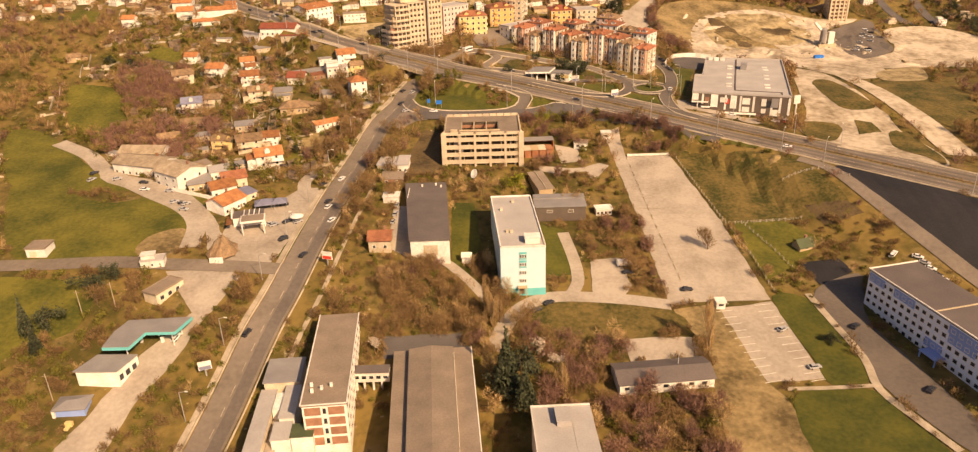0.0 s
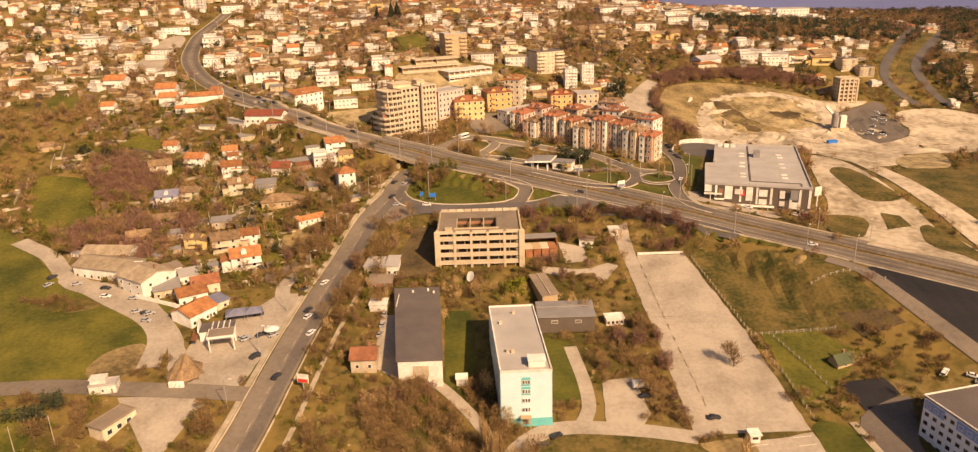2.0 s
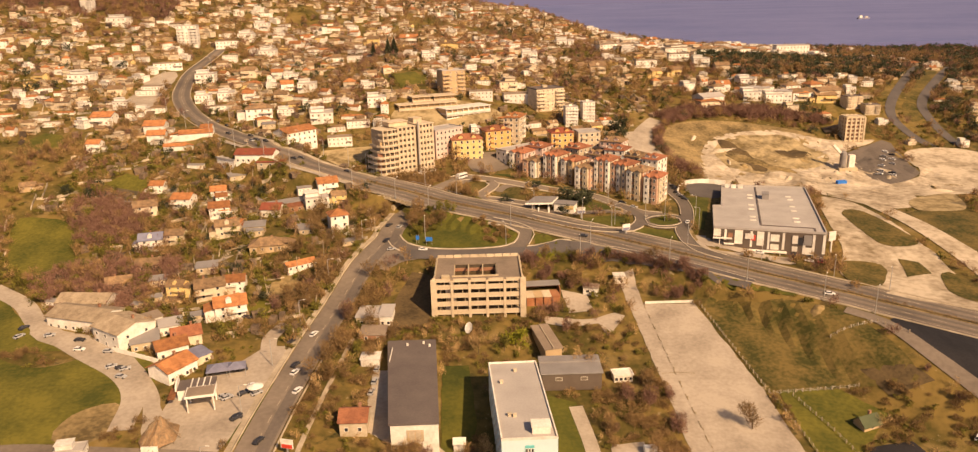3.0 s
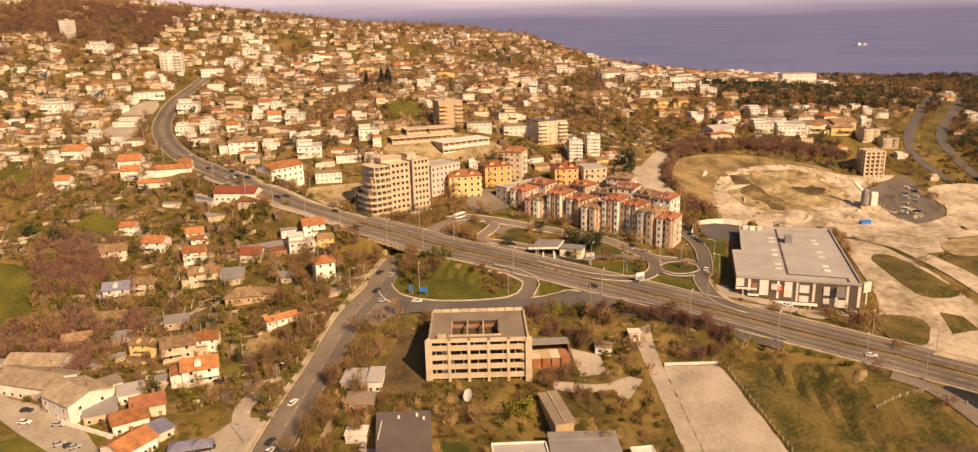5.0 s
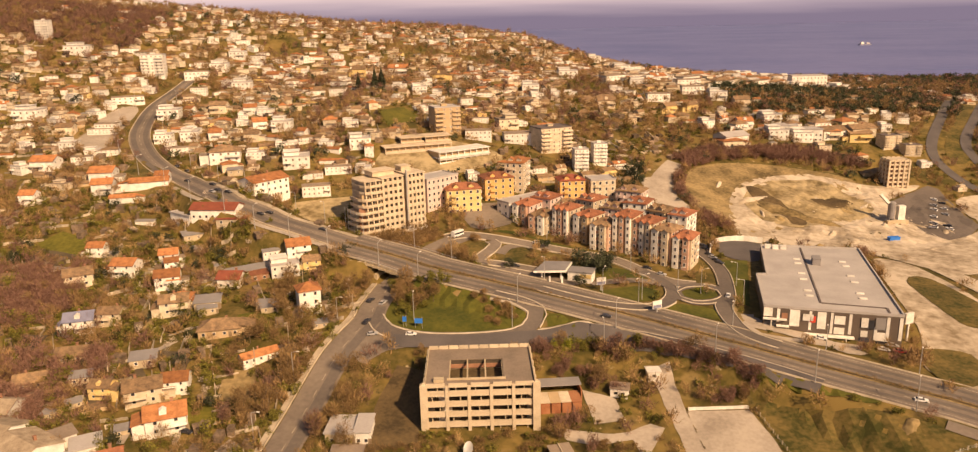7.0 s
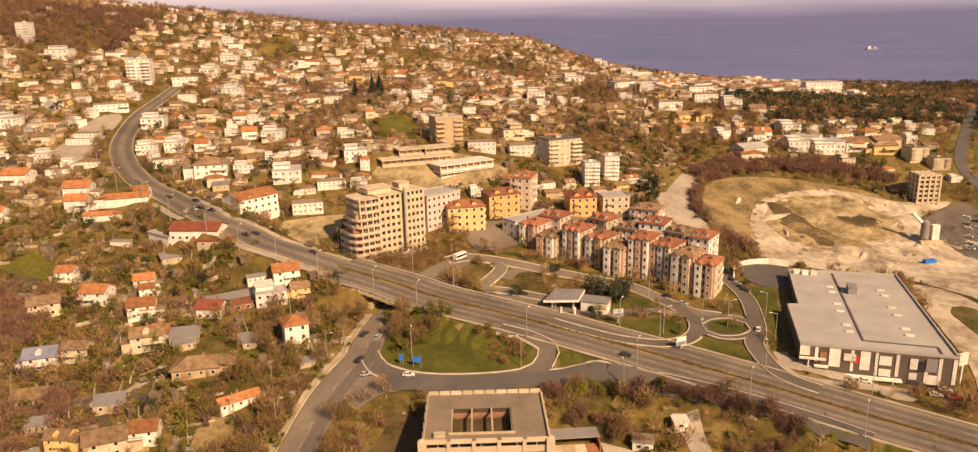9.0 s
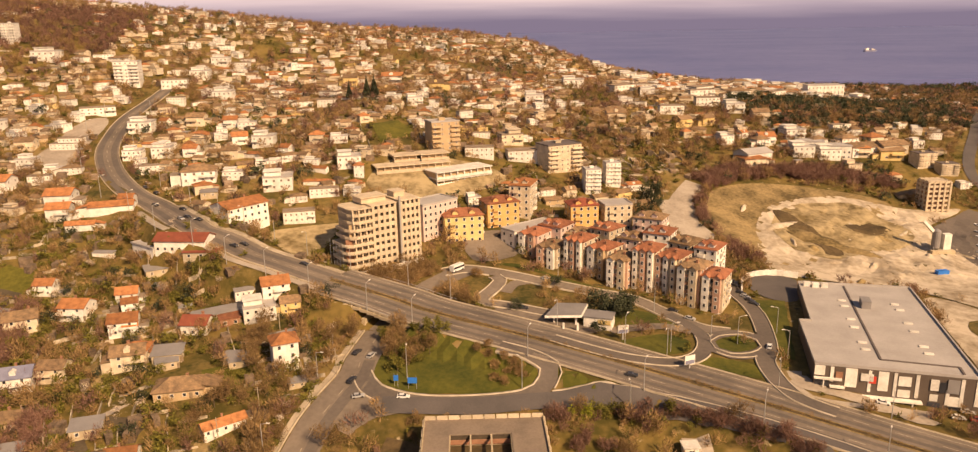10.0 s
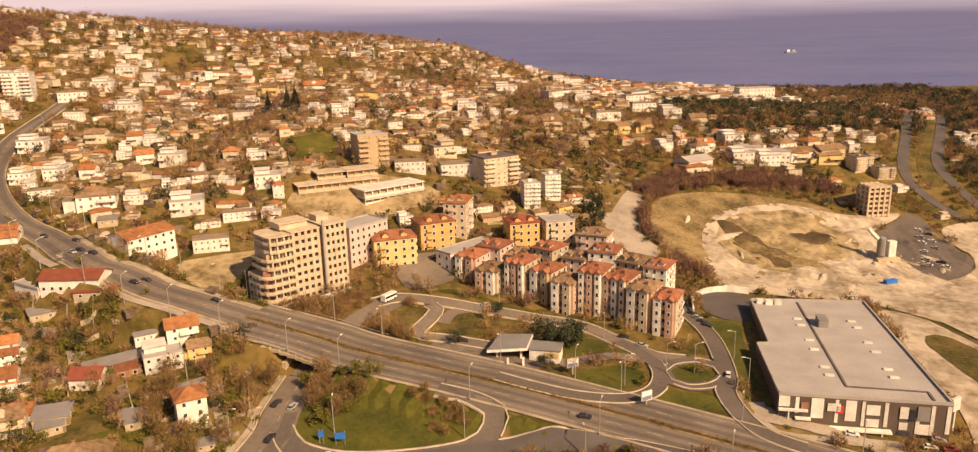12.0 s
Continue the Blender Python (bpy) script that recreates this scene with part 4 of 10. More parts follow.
area('garden_plot', [(-78.0, 351.6), (-61.7, 355.2), (-63.4, 366.9), (-79.8, 364.0)], 'dry_grass', 'dry grassy garden plot')
area('garden_plot', [(-72.4, 367.4), (-59.4, 373.6), (-62.1, 381.0), (-75.3, 375.1)], 'dry_grass', 'dry grassy garden plot')
area('garden_plot', [(-85.7, 377.2), (-73.0, 374.0), (-70.3, 381.9), (-83.0, 385.5)], 'grass', 'small green garden lawn')
area('garden_plot', [(-171.9, 385.4), (-156.6, 382.0), (-153.1, 393.8), (-168.3, 397.9)], 'soil', 'freshly dug brown garden bed')
area('garden_plot', [(-151.1, 390.7), (-136.1, 388.2), (-133.9, 396.9), (-148.8, 399.9)], 'mound', 'bare ochre earth garden plot')
area('garden_plot', [(-105.8, 386.8), (-96.4, 391.7), (-101.1, 401.7), (-110.8, 397.3)], 'dry_grass', 'dry grassy garden plot')
WEST, EAST = BOULEVARD[:13], BOULEVARD[12:]
ribbon("road", WEST, (8.0, 13.5), M["asphalt"], "worn asphalt boulevard climbing through the town", level=on_deck, lift=0.25)
kerb(WEST, (4.2, 6.9), level=on_deck)
kerb(WEST, (-4.2, -6.9), level=on_deck)
ribbon("pavement", WEST[7:], 2.0, M["kerb"], "pale footway beside the boulevard", level=on_deck, lift=0.3, offset=8.0, category="pavement")
ribbon("pavement", WEST[7:], 3.0, M["plaza"], "dusty pale verge beside the boulevard", level=on_deck, lift=0.22, offset=-9.0, category="pavement")
ribbon("lane_marking", WEST, 0.2, M["kerb"], "faded centre line", level=on_deck, lift=0.31, category="marking", dash=(3, 4))
for side in (-1, 1):
    ribbon("wheel_track", WEST, 2.6, M["asphalt_mid"], "darker worn wheel tracks", level=on_deck, lift=0.285, offset=side * 3.0, category="road surface", block=False)
ribbon("road", EAST, 23.0, M["asphalt"], "wide worn asphalt boulevard with two carriageways", level=on_deck, lift=0.24)
kerb(EAST, 11.7, level=on_deck)
kerb(EAST, -11.7, level=on_deck)
ribbon("median_strip", EAST, 1.6, M["dark_earth"], "dark planted median between the carriageways", level=on_deck, lift=0.36, category="median")
kerb(EAST, 0.9, level=on_deck, height=0.2, material="mound")
kerb(EAST, -0.9, level=on_deck, height=0.2, material="mound")
for side in (-1, 1):
    ribbon("lane_marking", EAST, 0.16, M["kerb_pale"], "faded white edge line", level=on_deck, lift=0.30, offset=side * 9.6, category="marking")
    ribbon("lane_marking", EAST, 0.18, M["kerb_pale"], "faded white lane dashes", level=on_deck, lift=0.30, offset=side * 5.4, dash=(4, 6), category="marking")
    ribbon("wheel_track", EAST, 1.7, M["asphalt_mid"], "darker worn wheel tracks", level=on_deck, lift=0.275, offset=side * 3.6, category="road surface", block=False)
    ribbon("wheel_track", EAST, 1.7, M["asphalt_mid"], "darker worn wheel tracks", level=on_deck, lift=0.275, offset=side * 7.4, category="road surface", block=False)
ribbon("road", LOT_ROAD, 5.0, M["asphalt"], "narrow pale asphalt road beside the dark yard", lift=0.3)
ribbon("road", LEFT_ROAD, 9.6, M["asphalt"], "worn grey asphalt road running uphill", lift=0.33)
ribbon("wheel_track", LEFT_ROAD[:-1], 3.4, M["asphalt_mid"], "darker worn wheel tracks", lift=0.365, offset=-2.4, category="road surface", block=False)
ribbon("lane_marking", LEFT_ROAD, 0.16, M["kerb"], "faded centre line", lift=0.39, category="marking", dash=(3, 4))
ribbon("pavement", LEFT_ROAD, 1.6, M["kerb"], "narrow pale concrete footway", lift=0.3, offset=6.5, category="pavement")
ribbon("pavement", LEFT_ROAD[1:6], 1.4, M["kerb"], "narrow pale concrete footway on the embankment", lift=0.3, offset=-11.5, category="pavement")
kerb(LEFT_ROAD, 5.4)
kerb(LEFT_ROAD[:6], -5.4)
ribbon("road", [LEFT_ROAD[-1], *UNDERPASS_EXIT], 8.5, M["asphalt"], "asphalt road below the boulevard", lift=0.31)
ribbon("road", SIDE_ROAD, 6.0, M["asphalt"], "narrow grey asphalt side road", lift=0.34)
ribbon("road", RING, 5.4, M["asphalt_mid"], "dark asphalt slip road round a lawn", lift=0.33, offset=-1.0)
kerb(RING, 1.85, material="kerb_pale", width=0.5)
kerb(RING, -3.85, material="kerb_pale", gaps=((LOWER_ROAD, 3.0),))
ribbon("road", LOWER_ROAD, 6.0, M["asphalt_dark"], "asphalt road below the boulevard's bank", lift=0.5)
kerb(LOWER_ROAD, 3.2, material="kerb_pale", gaps=((RING, 3.7),))
ribbon("road", APT_ROAD, 5.6, M["asphalt"], "grey asphalt road in front of the apartments", lift=0.32)
OUTER_RING = [(81.2 + (x - 80.2) * 1.27, 360.9 + (y - 360.9) * 1.33) for x, y in MINI_RING]
GYRATORY_LANE = [(x + 1.9 * u, y + 1.9 * v) for (x, y), (u, v) in zip(GYRATORY, ((0.7, 0.6), (1, 0.3), (1, -0.2), (0.6, -0.8), (0, -1), (-0.3, -1), (-0.4, -0.9), (-0.4, -0.9)))]
MINI_LANE = [((a + c) / 2, (b + d) / 2) for (a, b), (c, d) in zip(MINI_RING, OUTER_RING)]
kerb(APT_ROAD, 3.0, material="kerb_pale", gaps=((GYRATORY_LANE, 2.4), (MINI_LANE, 2.2), (LOOP_ROAD, 2.3)))
kerb(APT_ROAD, -3.0, material="kerb_pale", gaps=((GYRATORY_LANE, 2.4), (MINI_LANE, 2.2), (LOOP_ROAD, 2.3)))
ribbon("road", GYRATORY_LANE, 4.6, M["asphalt_mid"], "dark asphalt slip road", lift=0.33)
kerb(GYRATORY_LANE, -2.4, material="kerb_pale", gaps=((APT_ROAD, 2.9), (MINI_LANE, 2.2), (PETROL_ROAD, 2.3)))
kerb(GYRATORY_LANE, 2.4, material="kerb_pale", gaps=((APT_ROAD, 2.9), (MINI_LANE, 2.2), (MALL_ROAD, 2.6)))
ribbon("road", PETROL_ROAD, 4.5, M["asphalt"], "asphalt lane from the filling station", lift=0.31)
ribbon("road", MINI_LANE, 4.4, M["asphalt_mid"], "dark asphalt ring of a small roundabout", lift=0.34, closed=True)
kerb(MINI_RING, 0.0, closed=True, material="kerb_pale")
kerb(OUTER_RING, 0.0, closed=True, material="kerb_pale", gaps=((APT_ROAD, 3.0), (GYRATORY_LANE, 2.6), (MALL_ROAD, 2.7)))
ribbon("road", MALL_ROAD, 5.2, M["asphalt_mid"], "dark asphalt access road of the mall", lift=0.33)
kerb(MALL_ROAD, 2.8, material="kerb_pale", gaps=((MINI_LANE, 2.3), (APT_ROAD, 2.9)))
kerb(MALL_ROAD, -2.8, material="kerb_pale", gaps=((MINI_LANE, 2.3),))
ribbon("road", LOOP_ROAD, 4.6, M["asphalt"], "asphalt loop road", lift=0.32)
kerb(LOOP_ROAD, 2.5, material="kerb_pale")
kerb(LOOP_ROAD, -2.5, material="kerb_pale")
ribbon("road", LOOP_ROAD_B, 4.2, M["asphalt"], "asphalt link road", lift=0.315)
ribbon("road", HILL_ROAD, (5.5, 10.0), M["plaza"], "pale dusty road up the hill", lift=0.28)
ribbon("road", BLUE_DRIVE, 5.0, M["plaza"], "pale asphalt drive", lift=0.3)
ribbon("road", BLUE_DRIVE_B, 4.0, M["plaza"], "pale asphalt drive beside the blue building", lift=0.295)
ribbon("pavement", PATH_R, 2.2, M["kerb"], "pale concrete footpath", lift=0.33, category="pavement")
ribbon("pavement", CROSS_PATH, 1.4, M["kerb"], "pale concrete footpath crossing the lawns", lift=0.335, category="pavement")
ribbon("road", HALL_LANE, 3.5, M["plaza"], "pale dirt lane", lift=0.29)
ribbon("road", FAR_AVENUE, 6.0, M["asphalt_dark"], "grey asphalt avenue", lift=0.33)
ribbon("road", FAR_AVENUE_B, 6.0, M["asphalt_dark"], "grey asphalt avenue", lift=0.33)
ribbon("road", DIRT_ROAD, (7.0, 13.0), M["sand"], "pale dirt track", lift=0.33)
ribbon("road", LANE_LEFT, 5.0, M["plaza"], "pale dusty lane", lift=0.3)
for lane in (LANE_A, LANE_B, LANE_C, LANE_D, LANE_E, LANE_F, LANE_G):
    ribbon("lane", lane, 2.0, M["plaza"], "narrow pale dusty garden lane", lift=0.29)
ribbon("road", LANE_WEST, 6.5, M["plaza"], "pale dusty lane beside the field", lift=0.3)


# ---- windows, roofs, ordinary houses ----
MESHES = {}


def window_mesh(w, h):
    """A window with a pale frame standing proud of a dark pane, in the plane y = 0, facing -y."""
    key = ("window", w, h)
    if key not in MESHES:
        bm = bmesh.new()
        t = 0.12
        for s in ((-w / 2, w / 2, -0.09, 0.02, 0, t), (-w / 2, w / 2, -0.09, 0.02, h - t, h), (-w / 2, -w / 2 + t, -0.09, 0.02, t, h - t), (w / 2 - t, w / 2, -0.09, 0.02, t, h - t)):
            box(bm, *s)
        count = len(bm.faces)
        box(bm, -w / 2 + t, w / 2 - t, -0.05, 0.02, t, h - t)
        me = bpy.data.meshes.new("window")
        for i, f in enumerate(bm.faces):
            f.material_index = int(i >= count)
        bm.to_mesh(me)
        bm.free()
        me.materials.append(M["white"])
        me.materials.append(M["glass"])
        MESHES[key] = me
    return MESHES[key]


def far_window_mesh(w, h):
    """The same window with fewer faces: a pane on a frame."""
    key = ("far window", w, h)
    if key not in MESHES:
        bm = boxes((-w / 2, w / 2, -0.06, 0.0, 0, h), (-w / 2 + 0.12, w / 2 - 0.12, -0.09, -0.06, 0.12, h - 0.12))
        bm.faces.ensure_lookup_table()
        bmesh.ops.delete(bm, geom=[f for f in bm.faces if f.normal.y > 0.5 or f.calc_center_median().y > -0.005], context="FACES_ONLY")
        me = bpy.data.meshes.new("window")
        for i, f in enumerate(bm.faces):
            f.material_index = int(i >= len(bm.faces) // 2)
        bm.to_mesh(me)
        bm.free()
        me.materials.append(M["white"])
        me.materials.append(M["pane_far"])
        MESHES[key] = me
    return MESHES[key]


def balcony_mesh(w, depth, material):
    key = ("balcony", w, depth, material.name)
    if key not in MESHES:
        bm = boxes((-w / 2, w / 2, -depth, 0.03, 0, 0.16), (-w / 2, w / 2, -depth, -depth + 0.1, 0.16, 1.05),
                   (-w / 2, -w / 2 + 0.1, -depth + 0.1, 0.0, 0.16, 1.05), (w / 2 - 0.1, w / 2, -depth + 0.1, 0.0, 0.16, 1.05))
        me = bpy.data.meshes.new("balcony")
        bm.to_mesh(me)
        bm.free()
        me.materials.append(material)
        MESHES[key] = me
    return MESHES[key]


JOINED = [None]


def joined_windows(root):
    """One part that holds the windows of a far house, too small to tell apart singly."""
    verts, faces, glass = [], [], []
    for me, m in JOINED[0]:
        n = len(verts)
        verts += [tuple(m @ v.co) for v in me.vertices]
        for p in me.polygons:
            faces.append([n + i for i in p.vertices])
            glass.append(p.material_index)
    JOINED[0] = None
    if verts:
        me = bpy.data.meshes.new("glazing")
        me.from_pydata(verts, [], faces)
        me.materials.append(M["white"])
        me.materials.append(M["pane_far"])
        me.polygons.foreach_set("material_index", glass)
        me.update()
        tagged(part("glazing", me, None, root), kind="stuff")


def wall_windows(root, face, w, d, storeys, sh, count, size=(1.3, 1.5), z0=0.0, skip=0):
    """Rows of windows on one face of a block of width w and depth d; face 0 looks to -y, 1 to +x, 2 to +y, 3 to -x."""
    span = w if face in (0, 2) else d
    out = (d if face in (0, 2) else w) / 2
    for s in range(skip, storeys):
        for i in range(count):
            if JOINED[0] is not None and (3 * s + 5 * i + 2 * face + count) % 5 == 0:
                continue
            u = -span / 2 + span * (i + 0.5) / count
            m = pose(0, 0, 0, 0, 0, 90 * face) @ pose(u, -out, z0 + s * sh + 0.9)
            if JOINED[0] is not None:
                JOINED[0].append((far_window_mesh(*size), m))
            else:
                part("window", window_mesh(*size), None, root, at=m)


def gable_roof(w, d, z, rise, over=0.5, thick=0.22):
    bm = bmesh.new()
    x, y = w / 2 + over, d / 2 + over
    drop = rise * over / (d / 2)
    prof = [(-y, z - drop), (0, z + rise), (y, z - drop), (y, z - drop - thick), (0, z + rise - thick), (-y, z - drop - thick)]
    a = [bm.verts.new((-x, p, q)) for p, q in prof]
    b = [bm.verts.new((x, p, q)) for p, q in prof]
    for i in range(6):
        j = (i + 1) % 6
        bm.faces.new((a[i], a[j], b[j], b[i]))
    for r in (a, b):
        bm.faces.new((r[0], r[1], r[4], r[5]))
        bm.faces.new((r[1], r[2], r[3], r[4]))
    bmesh.ops.recalc_face_normals(bm, faces=bm.faces)
    return bm


def hip_roof(w, d, z, rise, over=0.6, thick=0.22):
    bm = bmesh.new()
    x, y = w / 2 + over, d / 2 + over
    ridge = max(0.2, x - y)
    low = [bm.verts.new(p) for p in ((-x, -y, z), (x, -y, z), (x, y, z), (-x, y, z))]
    eave = [bm.verts.new(p) for p in ((-x, -y, z - thick), (x, -y, z - thick), (x, y, z - thick), (-x, y, z - thick))]
    r = [bm.verts.new((-ridge, 0, z + rise)), bm.verts.new((ridge, 0, z + rise))]
    bm.faces.new((low[0], low[1], r[1], r[0]))
    bm.faces.new((low[1], low[2], r[1]))
    bm.faces.new((low[2], low[3], r[0], r[1]))
    bm.faces.new((low[3], low[0], r[0]))
    for i in range(4):
        j = (i + 1) % 4
        bm.faces.new((eave[i], eave[j], low[j], low[i]))
    bm.faces.new(eave[::-1])
    return bm


def flat_roof(w, d, z, over=0.15, parapet=0.45, thick=0.3):
    x, y = w / 2 + over, d / 2 + over
    t = 0.3
    return boxes((-x, x, -y, y, z, z + thick), (-x, x, -y, -y + t, z + thick, z + thick + parapet), (-x, x, y - t, y, z + thick, z + thick + parapet),
                 (-x, -x + t, -y + t, y - t, z + thick, z + thick + parapet), (x - t, x, -y + t, y - t, z + thick, z + thick + parapet))


def gable_walls(w, d, z, rise, foot=2.5):
    bm = bmesh.new()
    x, y = w / 2, d / 2
    rise *= 0.93
    prof = [(-y, -foot), (y, -foot), (y, z - 0.05), (0, z + rise), (-y, z - 0.05)]
    a = [bm.verts.new((-x, p, q)) for p, q in prof]
    b = [bm.verts.new((x, p, q)) for p, q in prof]
    for i in range(5):
        j = (i + 1) % 5
        bm.faces.new((a[i], a[j], b[j], b[i]))
    bm.faces.new(a[::-1])
    bm.faces.new(b)
    bmesh.ops.recalc_face_normals(bm, faces=bm.faces)
    return bm


def chimney(root, x, y, z):
    part("chimney", boxes((x - 0.35, x + 0.35, y - 0.3, y + 0.3, z, z + 1.5), (x - 0.45, x + 0.45, y - 0.4, y + 0.4, z + 1.5, z + 1.65)), M["brick"], root)


#        roof, wall, roof material, width, depth, storeys, storey height, rise, windows front, side, label
KINDS = {
    "gable_white": ("gable", "white", "tile", 10, 9, 2, 2.8, 2.3, 2, 2, "two-storey white house with an orange tiled gable roof"),
    "gable_cream": ("gable", "cream", "tile_old", 10, 8.5, 2, 2.7, 2.1, 2, 2, "cream house with a weathered tiled gable roof"),
    "gable_yellow": ("gable", "yellow", "tile_old", 10, 9, 2, 2.9, 2.2, 2, 2, "yellow rendered house with a weathered tiled roof"),
    "gable_old": ("gable", "tan", "tile_old", 10, 8, 1, 3.0, 2.2, 2, 2, "low old house with a brown weathered tile roof"),
    "gable_blue": ("gable", "white", "tile_blue", 10, 9, 2, 2.8, 2.3, 2, 2, "white house with a blue-grey roof"),
    "gable_long": ("gable", "white", "tile", 16, 6, 1, 3.2, 1.6, 5, 1, "long low white building with an orange tiled roof"),
    "hip_cream": ("hip", "cream", "tile", 10, 9, 2, 2.8, 2.4, 2, 2, "cream house with an orange hipped roof"),
    "hip_old": ("hip", "tan", "tile_old", 14, 9, 1, 3.2, 2.8, 4, 2, "wide low house with a brown hipped tile roof"),
    "hip_tall": ("hip", "white", "tile", 8, 8, 3, 2.8, 2.0, 2, 2, "tall narrow white house with an orange hipped roof"),
    "flat_white": ("flat", "white", "felt", 12, 10, 2, 3.0, 0, 4, 3, "white flat-roofed house with a set-back top floor"),
    "flat_cream": ("flat", "cream", "felt_brown", 11, 9, 2, 2.8, 0, 3, 2, "cream flat-roofed house with a terrace"),
    "hip_white": ("hip", "white", "tile_old", 14, 10, 2, 3.0, 2.6, 4, 3, "wide white house with a brown hipped roof"),
    "flat_long": ("flat", "white", "felt_brown", 18, 8, 2, 3.0, 0, 6, 2, "long low white flat-roofed building"),
    "shed": ("mono", "concrete", "sheet", 8, 6, 1, 2.8, 0.7, 2, 1, "grey outbuilding with a sheet roof"),
    "shed_long": ("mono", "white", "sheet", 18, 5, 1, 3.2, 0.8, 5, 1, "long low shed with a grey sheet roof"),
    "hall_red": ("gable", "white", "tile_red", 26, 11, 2, 3.2, 2.6, 6, 2, "long white hall with a dark red roof"),
    "hotel_white": ("gable", "white", "tile", 22, 12, 3, 3.0, 2.2, 7, 3, "three-storey white guest house with an orange roof"),
    "works_block": ("flat", "white", "felt_brown", 26, 12, 2, 3.4, 0, 8, 3, "white workshop block with a brown flat roof"),
    "works_white": ("flat", "white", "felt", 12, 7, 1, 3.6, 0, 3, 2, "small white flat-roofed service building"),
    "apartment_far": ("flat", "white", "felt", 16, 13, 7, 2.8, 0, 5, 3, "seven-storey white apartment block"),
    "apartment_tan": ("flat", "tan", "felt", 15, 12, 6, 2.8, 0, 4, 3, "six-storey tan apartment block"),
    "apartment_grey": ("flat", "cream", "felt_dark", 19, 13, 6, 2.8, 0, 6, 3, "six-storey pale grey apartment block with balconies"),
    "apartment_white": ("flat", "white", "felt", 13, 12, 6, 2.9, 0, 4, 3, "six-storey white apartment block with balconies"),
    "terrace_tan": ("flat", "tan", "felt", 34, 13, 3, 3.1, 0, 9, 3, "stepped tan block with long terraces"),
    "slab_white": ("flat", "white", "felt", 32, 11, 3, 3.2, 0, 10, 3, "long white block with a pale flat roof"),
}
BUILT = {}


def build_house(kind, far, variant=0):
    """A house: main body and roof, and in most variants a lower wing, a terrace, a dormer or a set-back top floor."""
    roof, wall, top, w, d, n, sh, rise, front, side, label = KINDS[kind]
    rs = random.Random(f"{kind} {variant}")
    root = thing("house" if n < 5 else "apartment_block", label, "house" if n < 5 else "apartment block", Matrix(), "houses of the town")
    h = n * sh
    JOINED[0] = [] if far else None
    if roof == "gable":
        part("wall", gable_walls(w, d, h, rise), M[wall], root)
        r = part("roof", gable_roof(w, d, h, rise), M[top], root)
        chimney(r, w * rs.uniform(-0.3, 0.3), d * 0.15, h + rise * 0.5)
    elif roof == "hip":
        part("wall", boxes((-w / 2, w / 2, -d / 2, d / 2, -2.5, h - 0.2)), M[wall], root)
        r = part("roof", hip_roof(w, d, h, rise), M[top], root)
        chimney(r, w * 0.15, d * 0.12, h + rise * 0.45)
    elif roof == "mono":
        bm = boxes((-w / 2, w / 2, -d / 2, d / 2, -2.5, h))
        for v in bm.verts:
            if v.co.z > 0 and v.co.y > 0:
                v.co.z += rise
        part("wall", bm, M[wall], root)
        bm = boxes((-w / 2 - 0.4, w / 2 + 0.4, -d / 2 - 0.4, d / 2 + 0.4, h + 0.02, h + 0.2))
        for v in bm.verts:
            v.co.z += rise * (v.co.y / d + 0.5)
        part("roof", bm, M[top], root)
    else:
        part("wall", boxes((-w / 2, w / 2, -d / 2, d / 2, -2.5, h)), M[wall], root)
        r = part("roof", flat_roof(w, d, h), M[top], root)
        if n >= 5:
            part("stair_head", boxes((-1.6, 1.6, 0, 2.4, h + 0.3, h + 1.7), (-1.8, 1.8, -0.2, 2.6, h + 1.7, h + 1.9)), M[wall], r)
        elif w < 16:
            x0 = rs.choice((-0.46, -0.1))
            part("top_floor", boxes((w * x0, w * (x0 + 0.56), -d * 0.2, d * 0.46, h + 0.3, h + 2.5), (w * x0 - 0.4, w * (x0 + 0.56) + 0.4, -d * 0.2 - 0.7, d * 0.46 + 0.2, h + 2.5, h + 2.7)), M[wall], r)
    if roof in ("gable", "hip") and 9 <= w < 20:
        sgn, ww, wd = rs.choice((-1, 1)), w * rs.uniform(0.28, 0.42), d * rs.uniform(0.55, 0.8)
        wh, y0 = max(2.5, h - sh * rs.uniform(0.5, 1.0)), d * rs.uniform(-0.14, 0.12)
        x0, x1 = sorted((sgn * w / 2, sgn * (w / 2 + ww)))
        part("wing", boxes((x0, x1, y0 - wd / 2, y0 + wd / 2, -2.5, wh)), M[wall], root)
        bm = boxes((x0 - 0.3, x1 + 0.3, y0 - wd / 2 - 0.4, y0 + wd / 2 + 0.4, wh + 0.02, wh + 0.2))
        if variant != 1:
            for v in bm.verts:
                v.co.z += 0.28 * (sgn * (w / 2) + sgn * ww - v.co.x) * sgn
        part("wing_roof", bm, M[top if variant != 1 else "felt_brown"], root)
    if roof == "gable" and rise > 2.0 and variant == 0 and n == 2:
        dx = w * rs.uniform(-0.2, 0.1)
        part("dormer", gable_walls(1.9, 1.8, 1.1, 0.6, 0.4), M[wall], r, at=pose(dx, -d * 0.3, h + rise * 0.3, 0, 0, 90))
    wall_windows(root, 0, w, d, n, sh, front, (1.1, 1.3))
    wall_windows(root, 1, w, d, n, sh, side, (1.0, 1.3))
